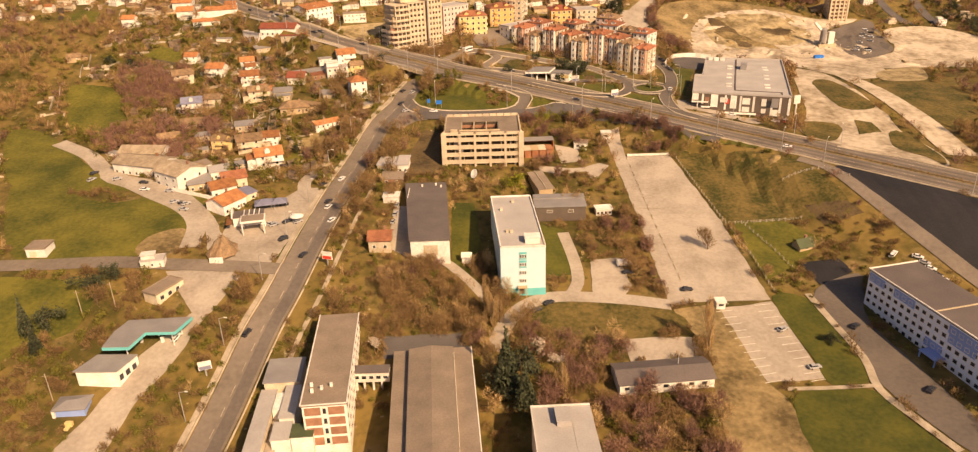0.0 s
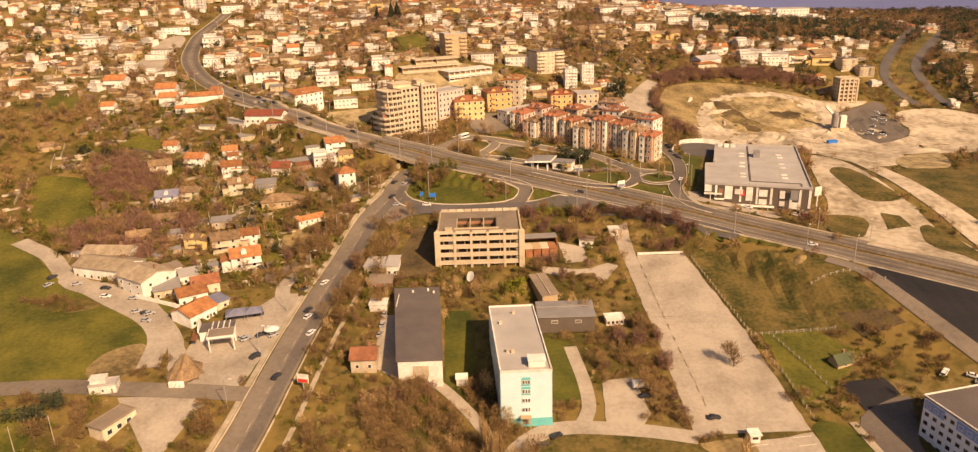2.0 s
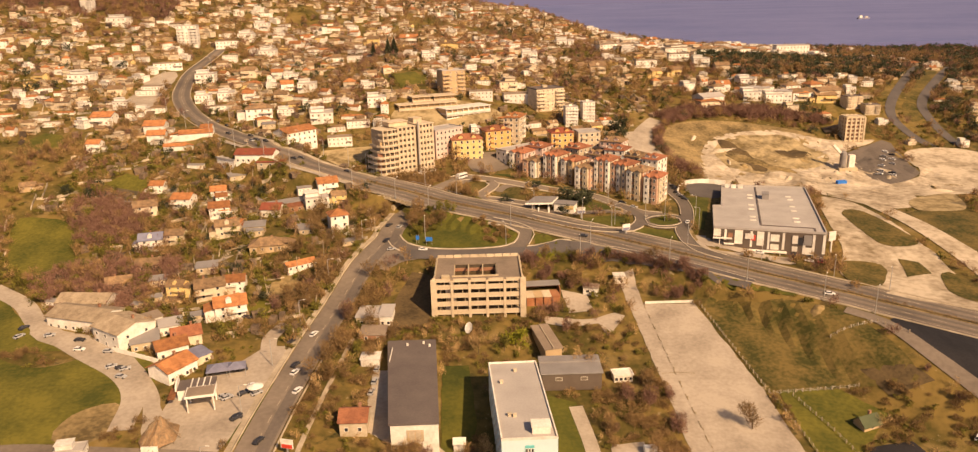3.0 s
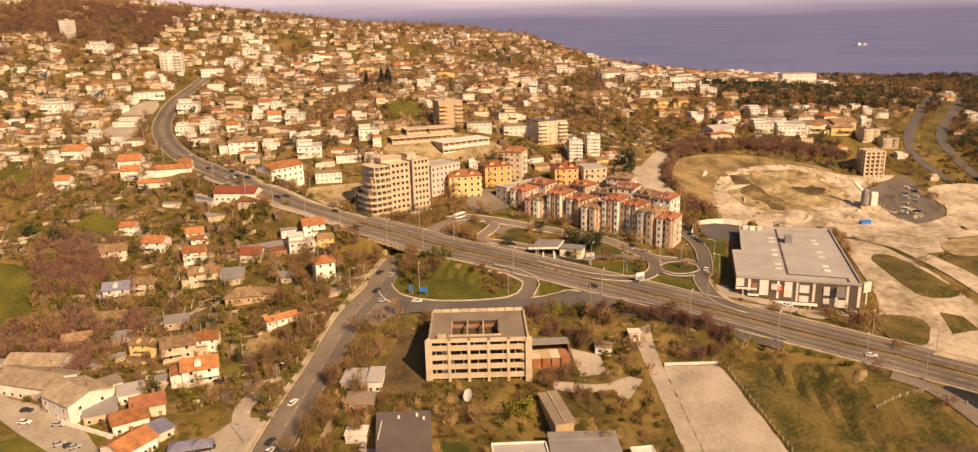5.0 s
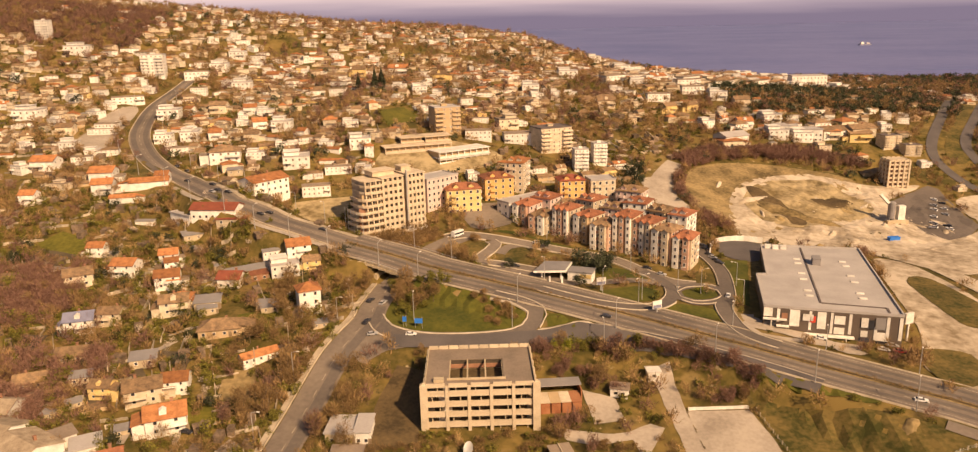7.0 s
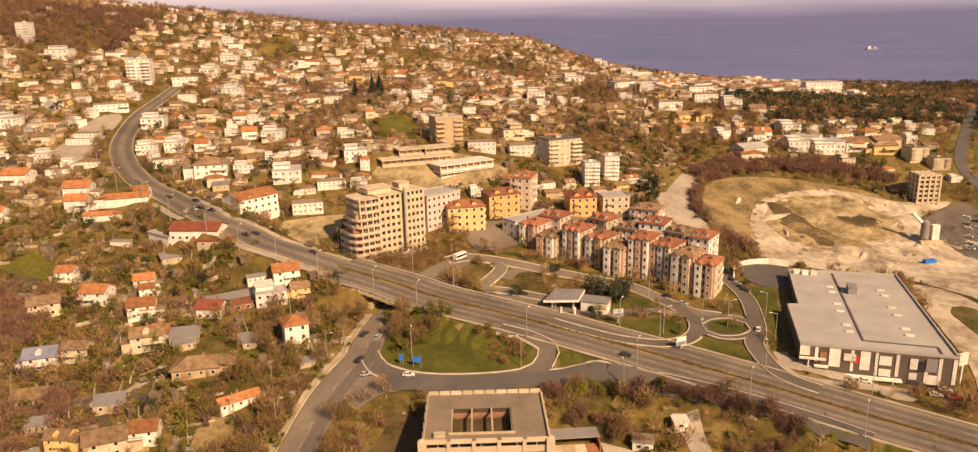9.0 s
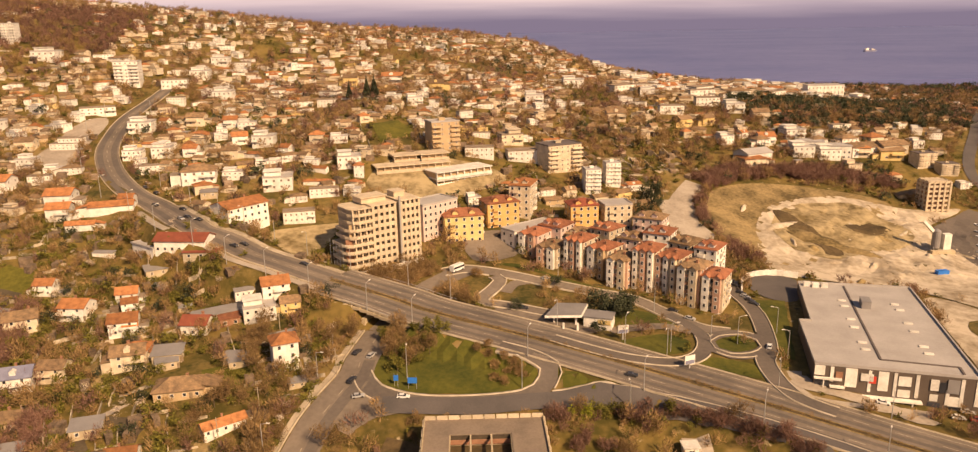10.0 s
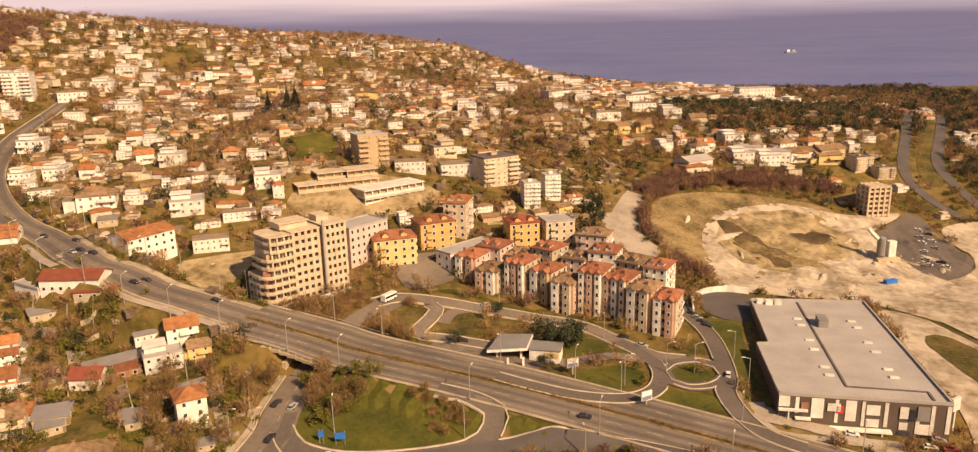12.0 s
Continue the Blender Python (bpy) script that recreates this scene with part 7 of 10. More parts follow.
for i, (x, y, z, n, w, wall, st) in enumerate((
        (23.5, 433.0, 20.5, 3, 9.0, "pink", ("white", "rose")), (31.0, 426.5, 18.8, 3, 9.0, "cream", ("rose", "white")), (40.5, 422.0, 17.5, 4, 8.5, "cream", ("white", "rose", "white")),
        (48.0, 415.5, 16.4, 4, 9.0, "cream", ("white", "tan")), (54.8, 410.5, 15.4, 4, 8.5, "rose", ("white", "cream")), (63.0, 407.5, 14.6, 5, 9.0, "cream", ("white", "rose", "white")),
        (70.3, 402.0, 13.8, 5, 9.0, "cream", ("rose", "white", "cream")), (77.3, 397.0, 13.2, 5, 9.0, "rose", ("white", "cream")), (82.5, 391.0, 12.6, 4, 8.0, "cream", ("white", "rose")))):
    block("cream and pink bayed apartment house with red tiled roof", x + (0.9, -0.8, 0.2)[i % 3], y + (1.6, -1.2, 0.4)[i % 3], z + (0, -0.9, 0.7)[i % 3], -37 + 5 * math.sin(i * 1.7), w * 0.94, 11, n, wall, "hip", ("tile_row", "tile_old", "tile_row")[i % 3], 3, 3, stripes=st, group="apartment row")
for i, (x, y, z, n, w, wall) in enumerate((
        (33.5, 441.0, 21.0, 3, 10, "pink"), (43.0, 437.0, 19.8, 3, 9, "cream"), (52.5, 432.5, 18.6, 4, 9, "cream"), (62.0, 428.0, 17.2, 4, 9, "pink"), (71.0, 424.0, 16.0, 5, 10, "white"),
        (79.5, 418.0, 15.0, 5, 9, "cream"), (86.0, 409.5, 14.0, 5, 8, "white"))):
    block("rear apartment house with a red tiled hip roof", x, y, z + (0.8, -0.6)[i % 2], -37 + 9 * math.sin(i * 2.1), w, 11, n, wall, "hip", ("tile_row", "tile_old")[i % 2], 3, 3, group="apartment row")
block("orange four-storey block with a red sheet roof", 46.0, 458.0, 23.0, 8, 12, 10, 4, "orange", "hip", "tile_red", 4, 3)
block("white block with open balcony floors", 60.5, 459.5, 22.5, 8, 12, 10, 4, "cream", "flat", "felt", 4, 3)
block("pink apartment block with a tiled roof", 73.0, 447.0, 19.5, -30, 12, 10, 4, "pink", "hip", "tile_old", 4, 3)
skeleton_block("unfinished_tower", "seven-storey concrete and brick tower under construction", 226.0, 504.0, 14.6, 0, 10.8, 9.0, 7, 2.35, 4, 3, "bare_concrete", deep=0.8, core="brick", rail=0.5)

# ---- far hillside town ----
house('gable_white', -83.2, 294.1, 14.0, 20)
house('gable_white', -87.0, 311.3, 9.8, 10)
house('gable_cream', -94.2, 306.8, 13.5, 20)
house('gable_yellow', -108.1, 309.5, 8.3, -5)
house('shed', -117.1, 317.4, 7.9, 15)
house('gable_old', -130.3, 315.0, 11.7, 20)
house('gable_blue', -130.2, 345.1, 11.9, 15)
house('gable_old', -125.0, 328.4, 12.1, 10)
house('gable_cream', -122.4, 349.2, 10.2, 0)
house('gable_white', -129.7, 378.7, 11.6, -5)
house('gable_white', -145.1, 391.9, 8.7, 0)
house('gable_cream', -142.6, 372.9, 12.7, 25)
house('gable_white', -115.4, 387.0, 9.1, 15)
house('gable_white', -110.1, 370.4, 11.4, 15)
house('hip_cream', -100.7, 355.3, 9.8, 5)
house('hip_old', -81.8, 337.3, 17.5, 10)
house('gable_long', -65.4, 324.6, 15.1, 35)
house('shed', -91.2, 354.9, 11.2, 10)
house('shed', -71.2, 352.3, 7.3, 0)
house('shed', -101.3, 324.5, 10.2, 15)
house('hip_tall', -54.3, 347.6, 9.6, 22, 1.2)
house('flat_white', -68.9, 376.0, 13.6, 20)
house('shed_long', -75.1, 387.0, 12.1, 25)
house('gable_white', -65.3, 384.3, 11.8, 20)
house('gable_yellow', -60.0, 379.9, 8.7, 15)
house('shed', -110.8, 402.5, 10.0, 30)
house('flat_long', -69.6, 444.0, 16.8, 12)
house('gable_white', -139.4, 448.4, 7.9, 5)
house('gable_white', -112.8, 382.8, 6.8, 20)
house('gable_white', -107.9, 370.5, 6.1, 20)
house('shed', -90.0, 351.8, 8.3, 20)
house('shed', -68.6, 350.3, 8.0, 20)
house('gable_cream', -101.5, 352.8, 12.5, 15)
house('works_white', -103.5, 223.0, 9.6, 10)
house('flat_white', -245.1, 535.1, 18.5, 0)
house('apartment_far', -285.9, 643.1, 11.1, 0)
house('flat_white', -258.4, 627.4, 19.2, 0)
house('apartment_far', -203.9, 614.0, 18.6, 10, 0.85)
house('flat_long', -202.5, 569.2, 24.0, 25, 0.7)
house('works_block', -197.6, 520.7, 20.0, 5, 0.6)
house('flat_long', -196.9, 524.0, 15.4, 0)
house('flat_white', -170.9, 544.8, 15.7, 5)
house('flat_white', -161.0, 508.6, 11.6, 5)
house('flat_white', -147.9, 510.4, 11.9, 5)
house('hip_white', -118.5, 474.4, 19.0, 12)
house('flat_white', -82.8, 467.0, 16.5, 10)
house('gable_long', -143.1, 443.4, 21.6, 15)
house('gable_white', -166.8, 449.4, 13.8, 5)
house('gable_white', -201.6, 466.1, 14.5, 0)
house('gable_white', -161.4, 437.8, 11.5, 10)
house('gable_long', -149.7, 430.5, 14.2, 10)
house('gable_white', -113.4, 522.7, 10.1, 20)
house('flat_white', -100.6, 515.3, 13.7, 0)
house('hip_cream', -74.6, 514.5, 9.0, 0)
house('flat_white', -54.8, 485.6, 14.1, 10)
house('gable_yellow', -76.7, 648.5, 12.3, 0)
house('flat_long', -81.3, 584.3, 13.7, 5)
house('apartment_tan', -11.8, 511.3, 19.0, 20, 0.95)
house('flat_long', 4.1, 509.0, 18.6, 0)
house('flat_cream', 21.5, 532.7, 15.6, 15)
house('flat_white', 40.9, 624.1, 15.1, 0)
house('gable_cream', 86.9, 594.9, 14.9, 0)
house('apartment_grey', 45.2, 506.7, 25.0, 24, 0.85)
house('apartment_white', 55.5, 485.6, 9.7, 5)
house('apartment_white', 66.6, 495.7, 9.6, 5)
house('flat_long', 26.2, 512.2, 22.5, 8)
house('gable_yellow', 128.2, 593.3, 11.0, 20)
house('gable_yellow', 143.1, 598.1, 11.0, 20)
house('flat_white', 143.2, 832.3, 19.6, 0)
house('flat_long', 125.8, 617.3, 20.1, 0)
house('hip_cream', 149.4, 535.5, 16.7, 10)
house('flat_white', 188.0, 578.5, 15.0, 0)
house('flat_white', 182.3, 553.0, 16.1, 0)
house('flat_white', 196.0, 550.4, 15.4, 0)
house('hip_cream', 213.5, 554.5, 18.6, 0)
house('gable_yellow', 230.9, 551.7, 22.2, 0)
house('slab_white', 300.0, 783.0, 42.0, 0, 1.3)
house('hip_old', 223.5, 510.5, 15.5, 0)
house('apartment_grey', 246.0, 544.0, 15.0, 10, 0.7)
house('apartment_grey', 254.3, 536.5, 13.0, 0, 0.6)
house('flat_long', 155.1, 639.5, 20.7, 0)
house('flat_white', 168.5, 625.4, 15.9, 0)
house('flat_white', 74.4, 689.9, 19.5, 0)
house('gable_white', 167.7, 568.4, 12.3, 0)
house('flat_white', 122.4, 864.3, 15.9, 0)
house('flat_white', 56.7, 614.8, 8.5, 0)
house('gable_cream', 180.3, 612.2, 13.4, 0)
house('gable_white', -50.4, 656.0, 18.3, 0)
house('flat_white', -31.0, 588.4, 12.0, 10)
house('gable_yellow', -21.0, 639.9, 13.3, 0)
house('flat_white', -171.3, 642.4, 14.9, 0)
house('flat_white', -167.7, 675.5, 14.7, 0)
house('flat_long', -154.1, 676.1, 15.6, 0)
house('gable_white', -132.6, 633.5, 11.3, 0)
house('flat_long', -178.1, 618.4, 20.2, 10)
house('flat_long', -168.6, 591.2, 12.8, 0)
house('flat_white', -146.5, 606.4, 15.1, 0)
house('gable_cream', -147.3, 558.9, 12.7, 0)
house('gable_white', -127.1, 554.1, 9.7, 10)
house('gable_white', -134.3, 510.4, 8.9, 0)
house('gable_cream', -113.0, 502.1, 10.3, 0)
house('gable_cream', -216.0, 518.0, 11.6, 5)
house('flat_white', -204.3, 496.2, 11.0, 0)
house('flat_long', -188.3, 476.7, 12.2, 10)
house('gable_cream', -237.1, 495.4, 11.4, 0)
lodge((-143.7, 290.5), (-123.0, 283.7), 12, 5.0, 'gable', 'white', 'tile_pale', 7, 'long two-storey white works building with a bleached tile roof')
lodge((-123.9, 281.2), (-112.3, 273.4), 13, 6.4, 'gable', 'white', 'tile_pale', 3, 'white works house with a bleached gable roof')
lodge((-145.4, 300.1), (-127.5, 298.3), 9, 4.4, 'gable', 'white', 'tile_pale', 6, 'rear works range with a bleached roof')
lodge((-108.7, 273.5), (-101.1, 276.5), 8, 3.2, 'mono', 'concrete', 'sheet', 3, 'grey lean-to store beside the works')
lodge((-98.6, 268.8), (-90.7, 273.7), 7, 4.0, 'gable', 'white', 'tile', 3, 'white annex with an orange tiled roof')
lodge((-90.1, 255.4), (-84.9, 264.4), 9, 4.4, 'gable', 'white', 'tile', 4, 'long white building with an orange tiled roof beside the lane')
lodge((-87.1, 264.3), (-82.4, 270.0), 6, 3.0, 'mono', 'cream', 'tile_blue', 2, 'low shed with a blue-grey sheet roof')
lodge((-103.5, 283.5), (-97.0, 286.5), 6, 3.4, 'mono', 'white', 'felt', 2, 'small pale-roofed annex behind the works')
lodge((-96.5, 276.0), (-88.5, 279.5), 7, 4.4, 'gable', 'cream', 'tile_row', 3, 'cream house with a red-brown roof beside the works')
lodge((-110.5, 285.5), (-105.0, 290.5), 5, 4.2, 'mono', 'white', 'felt_brown', 2, 'white lean-to at the works gable')
lodge((106.1, 235.4), (111.5, 237.4), 4, 2.4, 'gable', 'tan', 'leaf_sheet', 1, 'small hut with a green sheet roof')
house('hip_white', 197.0, 566.0, 13.0, 15)
house('hip_white', 215.0, 568.0, 14.0, 10)
house('hip_cream', 231.0, 569.0, 13.0, 20)
house('flat_cream', 203.0, 536.5, 11.0, 10)
house('flat_white', 144.5, 567.0, 11.0, 15)
house('hip_white', 164.0, 565.0, 12.0, 20)
house('flat_white', 187.0, 580.0, 13.0, 10)
house('flat_white', 253.5, 566.0, 9.0, 5)
lodge((181.1, 561.5), (194.7, 556.9), 10, 6.6, 'flat', 'white', 'felt', 6, 'long white terraced villa block')
lodge((193.3, 553.8), (207.5, 551.0), 10, 7.4, 'flat', 'white', 'felt', 6, 'long white terraced villa block')
lodge((209.7, 553.9), (226.9, 556.6), 10, 6.4, 'gable', 'white', 'tile_old', 6, 'white villa block with a weathered roof')
lodge((226.8, 553.7), (242.9, 557.7), 10, 7.4, 'gable', 'cream', 'tile_old', 4, 'cream villa block with a weathered roof')
lodge((145.4, 536.6), (160.4, 542.2), 12, 7.6, 'gable', 'white', 'felt', 5, 'white block with sloping pale roof beside the woods')
lodge((-112.6, 406.8), (-94.4, 404.7), 9, 4.6, 'gable', 'white', 'tile_red', 7, 'long white hall with a dark red sheet roof')
lodge((-101.2, 402.1), (-88.7, 401.8), 4, 2.6, 'mono', 'cream', 'tile_red', 3, 'low annex with a red sheet roof')
lodge((-124.1, 415.4), (-113.3, 407.2), 8, 4.2, 'flat', 'white', 'felt', 3, 'white flat-roofed annex of the red-roofed hall')
lodge((-92.5, 428.0), (-80.9, 441.5), 12, 8.4, 'gable', 'white', 'tile', 6, 'three-storey white guest house with an orange roof')
lodge((-89.0, 373.7), (-75.6, 381.7), 5, 3.2, 'mono', 'white', 'sheet', 6, 'long low shed with a grey sheet roof')
lodge((-92.4, 370.4), (-84.3, 369.6), 7, 4.2, 'gable', 'white', 'tile_red', 3, 'white house with a dark red roof')
lodge((-81.2, 374.0), (-75.4, 376.4), 5, 2.8, 'mono', 'brick', 'tile_row', 2, 'low annex with a bright orange-red roof')
lodge((-40.5, 290.5), (-33.0, 290.0), 9, 3.4, 'flat', 'concrete', 'felt', 2, 'grey flat-roofed shed beside the road')
lodge((-32.6, 290.2), (-28.6, 290.0), 8, 3.9, 'mono', 'white', 'felt', 2, 'narrow pale-roofed shed beside a grey one')
lodge((-38.0, 281.0), (-30.0, 280.5), 6, 2.6, 'mono', 'brick', 'felt_brown', 2, 'low patched shed with a brown roof')
lodge((41.2, 258.0), (46.8, 258.5), 3.5, 2.6, 'flat', 'white', 'white', 4, 'small white hut with dark windows')
rng = random.Random(11)
wall_kinds = ["gable_white"] * 2 + ["gable_cream"] * 7 + ["hip_cream"] * 2 + ["flat_white"] * 3 + ["flat_cream"] * 3 + ["hip_white"] * 2 + ["gable_yellow"] + ["gable_old"] * 4 + ["flat_long", "hip_tall", "gable_long", "shed", "shed", "hip_old"]


def clear_of(x, y, r):
    return all(is_free(x + r * math.cos(k * 1.047), y + r * math.sin(k * 1.047)) for k in range(6)) and is_free(x, y)


placed, far_rows = 0, []
for _ in range(60000):
    y = rng.uniform(445, 915)
    x = rng.uniform(-460, 420) * (0.55 + 0.45 * y / 900)
    dens = 0.25 + 0.75 * min(1, max(0, (y - 440) / 170))
    if x > 60 and y < 560 or x > 150 and y < 575:
        dens *= 0.1
    if -20 < x < 150 and 500 < y < 590:
        dens *= 0.2
    if x < -238 and 645 < y < 735:
        dens *= 0.06
    if 150 < x < 340 and 610 < y < 690:
        dens *= 0.2
    if rng.random() > dens or not clear_of(x, y, 3.3):
        continue
    if noise.noise(Vector((x * 0.018, y * 0.018, 3.0))) < -0.30:
        continue
    kind = rng.choice(wall_kinds)
    k = rng.uniform(0.34, 0.62)
    if placed < 140 and y < 590:
        house(kind, x, y, KINDS[kind][3] * k / 0.84, rng.uniform(-25, 30))
        placed += 1
    elif len(far_rows) < 2300 and placed >= 140:
        far_rows.append((kind, x, y, k, rng.uniform(-30, 35)))
        occupy_disc(x, y, 0.6 * KINDS[kind][3] * k)
for _ in range(6000):
    u, v = rng.random(), rng.random()
    x, y = 100 + 190 * u + 40 * v, 655 + 105 * u * 0.4 + 215 * v
    if len(far_rows) < 2750 and clear_of(x, y, 3.2):
        kind = rng.choice(["flat_white", "flat_white", "flat_cream", "flat_long", "hip_white", "gable_white", "flat_long"])
        k = rng.uniform(0.55, 0.95)
        far_rows.append((kind, x, y, k, rng.uniform(-10, 40)))
        occupy_disc(x, y, 0.62 * KINDS[kind][3] * k)
town_stuff("far_houses", "countless small white and orange-roofed houses on the far slope", far_rows)
for x, y, k, yaw in ((-190, 430, "gable_white", 0), (-210, 470, "gable_cream", 10), (-230, 500, "gable_white", 0), (-170, 375, "gable_old", 0),
                     (-205, 395, "gable_old", 15), (-225, 440, "gable_cream", 0), (-185, 460, "gable_white", 10), (-250, 455, "gable_cream", -10), (-260, 490, "gable_white", 5), (-140, 470, "gable_cream", 10), (-110, 460, "shed", 10)):
    if clear_of(x, y, 4.5):
        house(k, x, y, 9.0, yaw)

shed_rng = random.Random(21)
made = 0
for _ in range(900):
    x, y = shed_rng.uniform(-165, -45), shed_rng.uniform(285, 420)
    if made < 14 and clear_of(x, y, 2.6):
        house(shed_rng.choice(["shed", "shed", "gable_old", "shed_long"]), x, y, shed_rng.uniform(4.0, 6.5), shed_rng.uniform(-20, 40), 0.75)
        made += 1

# ---- low garden walls and hut roofs scattered over the hillside gardens ----
def garden_walls(count, x0, x1, y0, y1, seed):
    rs = random.Random(seed)
    bm = bmesh.new()
    for _ in range(count):
        x, y, a = rs.uniform(x0, x1), rs.uniform(y0, y1), rs.choice([0.2, 0.35, 1.75, 1.9]) + rs.uniform(-0.2, 0.2)
        for _ in range(rs.randint(2, 6)):
            nx_, ny_ = x + 2.4 * math.cos(a), y + 2.4 * math.sin(a)
            if not (is_free(x, y) and is_free(nx_, ny_)):
                break
            h, t = rs.uniform(0.6, 1.3), Vector((-math.sin(a), math.cos(a))) * 0.14
            lo = [bm.verts.new((px, py, ground_z(px, py) - 0.3)) for px, py in ((x - t.x, y - t.y), (nx_ - t.x, ny_ - t.y), (nx_ + t.x, ny_ + t.y), (x + t.x, y + t.y))]
            hi = [bm.verts.new(v.co + Vector((0, 0, 0.3 + h))) for v in lo]
            bm.faces.new(hi)
            for k in range(4):
                bm.faces.new((lo[k], lo[(k + 1) % 4], hi[(k + 1) % 4], hi[k]))
            x, y = nx_, ny_
            if rs.random() < 0.15:
                a += rs.choice([-1.57, 1.57])
    return bm


gw = islands(mat("garden_wall_render", (0.22, 0.17, 0.11), (0.58, 0.49, 0.37), 0.4, 2, 0.9, 0.1), 0.4)
tagged(part("garden_walls", garden_walls(330, -200, -35, 280, 440, 61), gw), "low pale garden walls between the hillside plots", "wall", kind="stuff")
tagged(part("garden_walls", garden_walls(600, -320, 120, 440, 640, 62), gw), "low pale garden walls between the houses", "wall", kind="stuff")


def lean_tos(count, x0, x1, y0, y1, seed):
    """Small huts, pens and lean-tos with sloping lids."""
    rs = random.Random(seed)
    bm = bmesh.new()
    for _ in range(count * 3):
        x, y, a = rs.uniform(x0, x1), rs.uniform(y0, y1), rs.uniform(-0.5, 0.7)
        if count <= 0 or not is_free(x, y):
            continue
        count -= 1
        w, d, h = rs.uniform(0.8, 2.2), rs.uniform(0.8, 1.8), rs.uniform(1.2, 2.4)
        z, c, s_ = ground_z(x, y), math.cos(a), math.sin(a)
        at = [(x + c * u * w - s_ * v * d, y + s_ * u * w + c * v * d) for u, v in ((-1, -1), (1, -1), (1, 1), (-1, 1))]
        lo = [bm.verts.new((px, py, z - 0.6)) for px, py in at]
        hi = [bm.verts.new((px, py, z + h + (0.5 if k > 1 else 0))) for k, (px, py) in enumerate(at)]
        bm.faces.new(hi)
        for k in range(4):
            bm.faces.new((lo[k], lo[(k + 1) % 4], hi[(k + 1) % 4], hi[k]))
    return bm


hut_mat = islands(mat("patched_hut_boards", (0.10, 0.07, 0.045), (0.30, 0.21, 0.14), 0.5, 2, 0.9, 0.1), 0.7)
for k in range(130):
    bm = lean_tos(1, -190, -40, 285, 440, 700 + k)
    if len(bm.faces):
        tagged(part("garden_hut", bm, hut_mat), "small patched board hut in a hillside garden", "hut", "garden huts")
    else:
        bm.free()
tagged(part("garden_huts", lean_tos(420, -320, 110, 440, 640, 72), hut_mat), "small huts and lean-tos between the houses", "hut", kind="stuff")

# ---- filling stations and small buildings by the left road ----
fuel = thing("filling_station", "filling station with a grey L-shaped canopy edged in turquoise", "filling station", pose(0, 0, 0))
CAN = [(-102.1, 182.7), (-94.8, 182.6), (-93.2, 189.9), (-84.9, 189.9), (-82.8, 197.7), (-100.6, 196.5), (-102.2, 190.6)]
part("canopy", prism(CAN, -9.6, -8.7), M["teal"], fuel, "turquoise canopy edge")
part("canopy_roof", prism([(p[0] * 0.985 - 1.45, p[1] * 0.985 + 2.85) for p in CAN], -8.69, -8.5), M["sheet"], fuel)
for x, y in ((-99, 194), (-92, 194.5), (-85.5, 195), (-86.5, 191), (-96.5, 184.5)):
    part("pillar", beam(bmesh.new(), (x, y, -16), (x, y, -9.6), 0.2), M["white"], fuel)
for x in (-96, -90):
    part("fuel_pump", boxes((x - 0.4, x + 0.4, 191.8, 192.4, -13.6, -11.6)), M["white"], fuel)
part("shop_wall", prism([(-107.3, 177.0), (-96.3, 176.7), (-94.1, 184.5), (-104.6, 184.4)], -19.5, -12.2), M["white"], fuel)
part("shop_roof", prism([(-107.7, 176.6), (-96.0, 176.3), (-93.6, 184.0), (-104.6, 184.3)], -12.19, -11.8), M["sheet"], fuel)
for i in range(3):
    part("window", window_mesh(1.8, 2.0), None, fuel, at=pose(-96.0 + 0.72 * i * 1.0, 177.9 + 2.4 * i, -15.8, 0, 0, 73))
occupy([(-109, 175), (-93, 175), (-81, 188), (-81, 199), (-103, 199)])
lane_station = thing("filling_station", "small filling station with a tiled shop and a pale canopy", "filling station", pose(-79.5, 249.0, ground_z(-79.5, 249), 0, 0, 12))
part("shop_wall", boxes((-5.5, 4.5, 0, 5.5, -1.5, 3.4)), M["white"], lane_station)
part("shop_roof", boxes((-5.8, 4.8, -0.3, 5.8, 3.42, 3.7)), M["felt_dark"], lane_station)
for k in range(4):
    part("roof_rib", boxes((-2.0 + 1.7 * k, -1.7 + 1.7 * k, -0.2, 5.7, 3.7, 3.95)), M["white"], lane_station)
bm = bmesh.new()
for k in range(8):
    a0, a1 = 3.1416 * k / 8, 3.1416 * (k + 1) / 8
    box(bm, -5.9, -5.5, 2.7 - 3.2 * math.cos(a0), 2.7 - 3.2 * math.cos(a1) + 0.02, 3.4, 3.7 + 1.7 * math.sin((a0 + a1) / 2))
part("arched_parapet", bm, M["white"], lane_station, "curved white parapet")
part("tiled_porch", boxes((-7.6, -5.7, -3.5, 3.5, 2.6, 2.9)), M["tile"], lane_station, "orange tiled porch roof")
part("canopy", boxes((-2.5, 5.5, -6.8, -0.9, 3.9, 4.5)), M["white"], lane_station)
part("canopy_roof", boxes((-2.2, 5.2, -6.5, -1.2, 4.5, 4.56)), M["felt_brown"], lane_station)
for x in (-2.0, 5.0):
    for y in (-6.4, -1.4):
        part("pillar", boxes((x - 0.2, x + 0.2, y - 0.2, y + 0.2, -1, 3.9)), M["white"], lane_station)
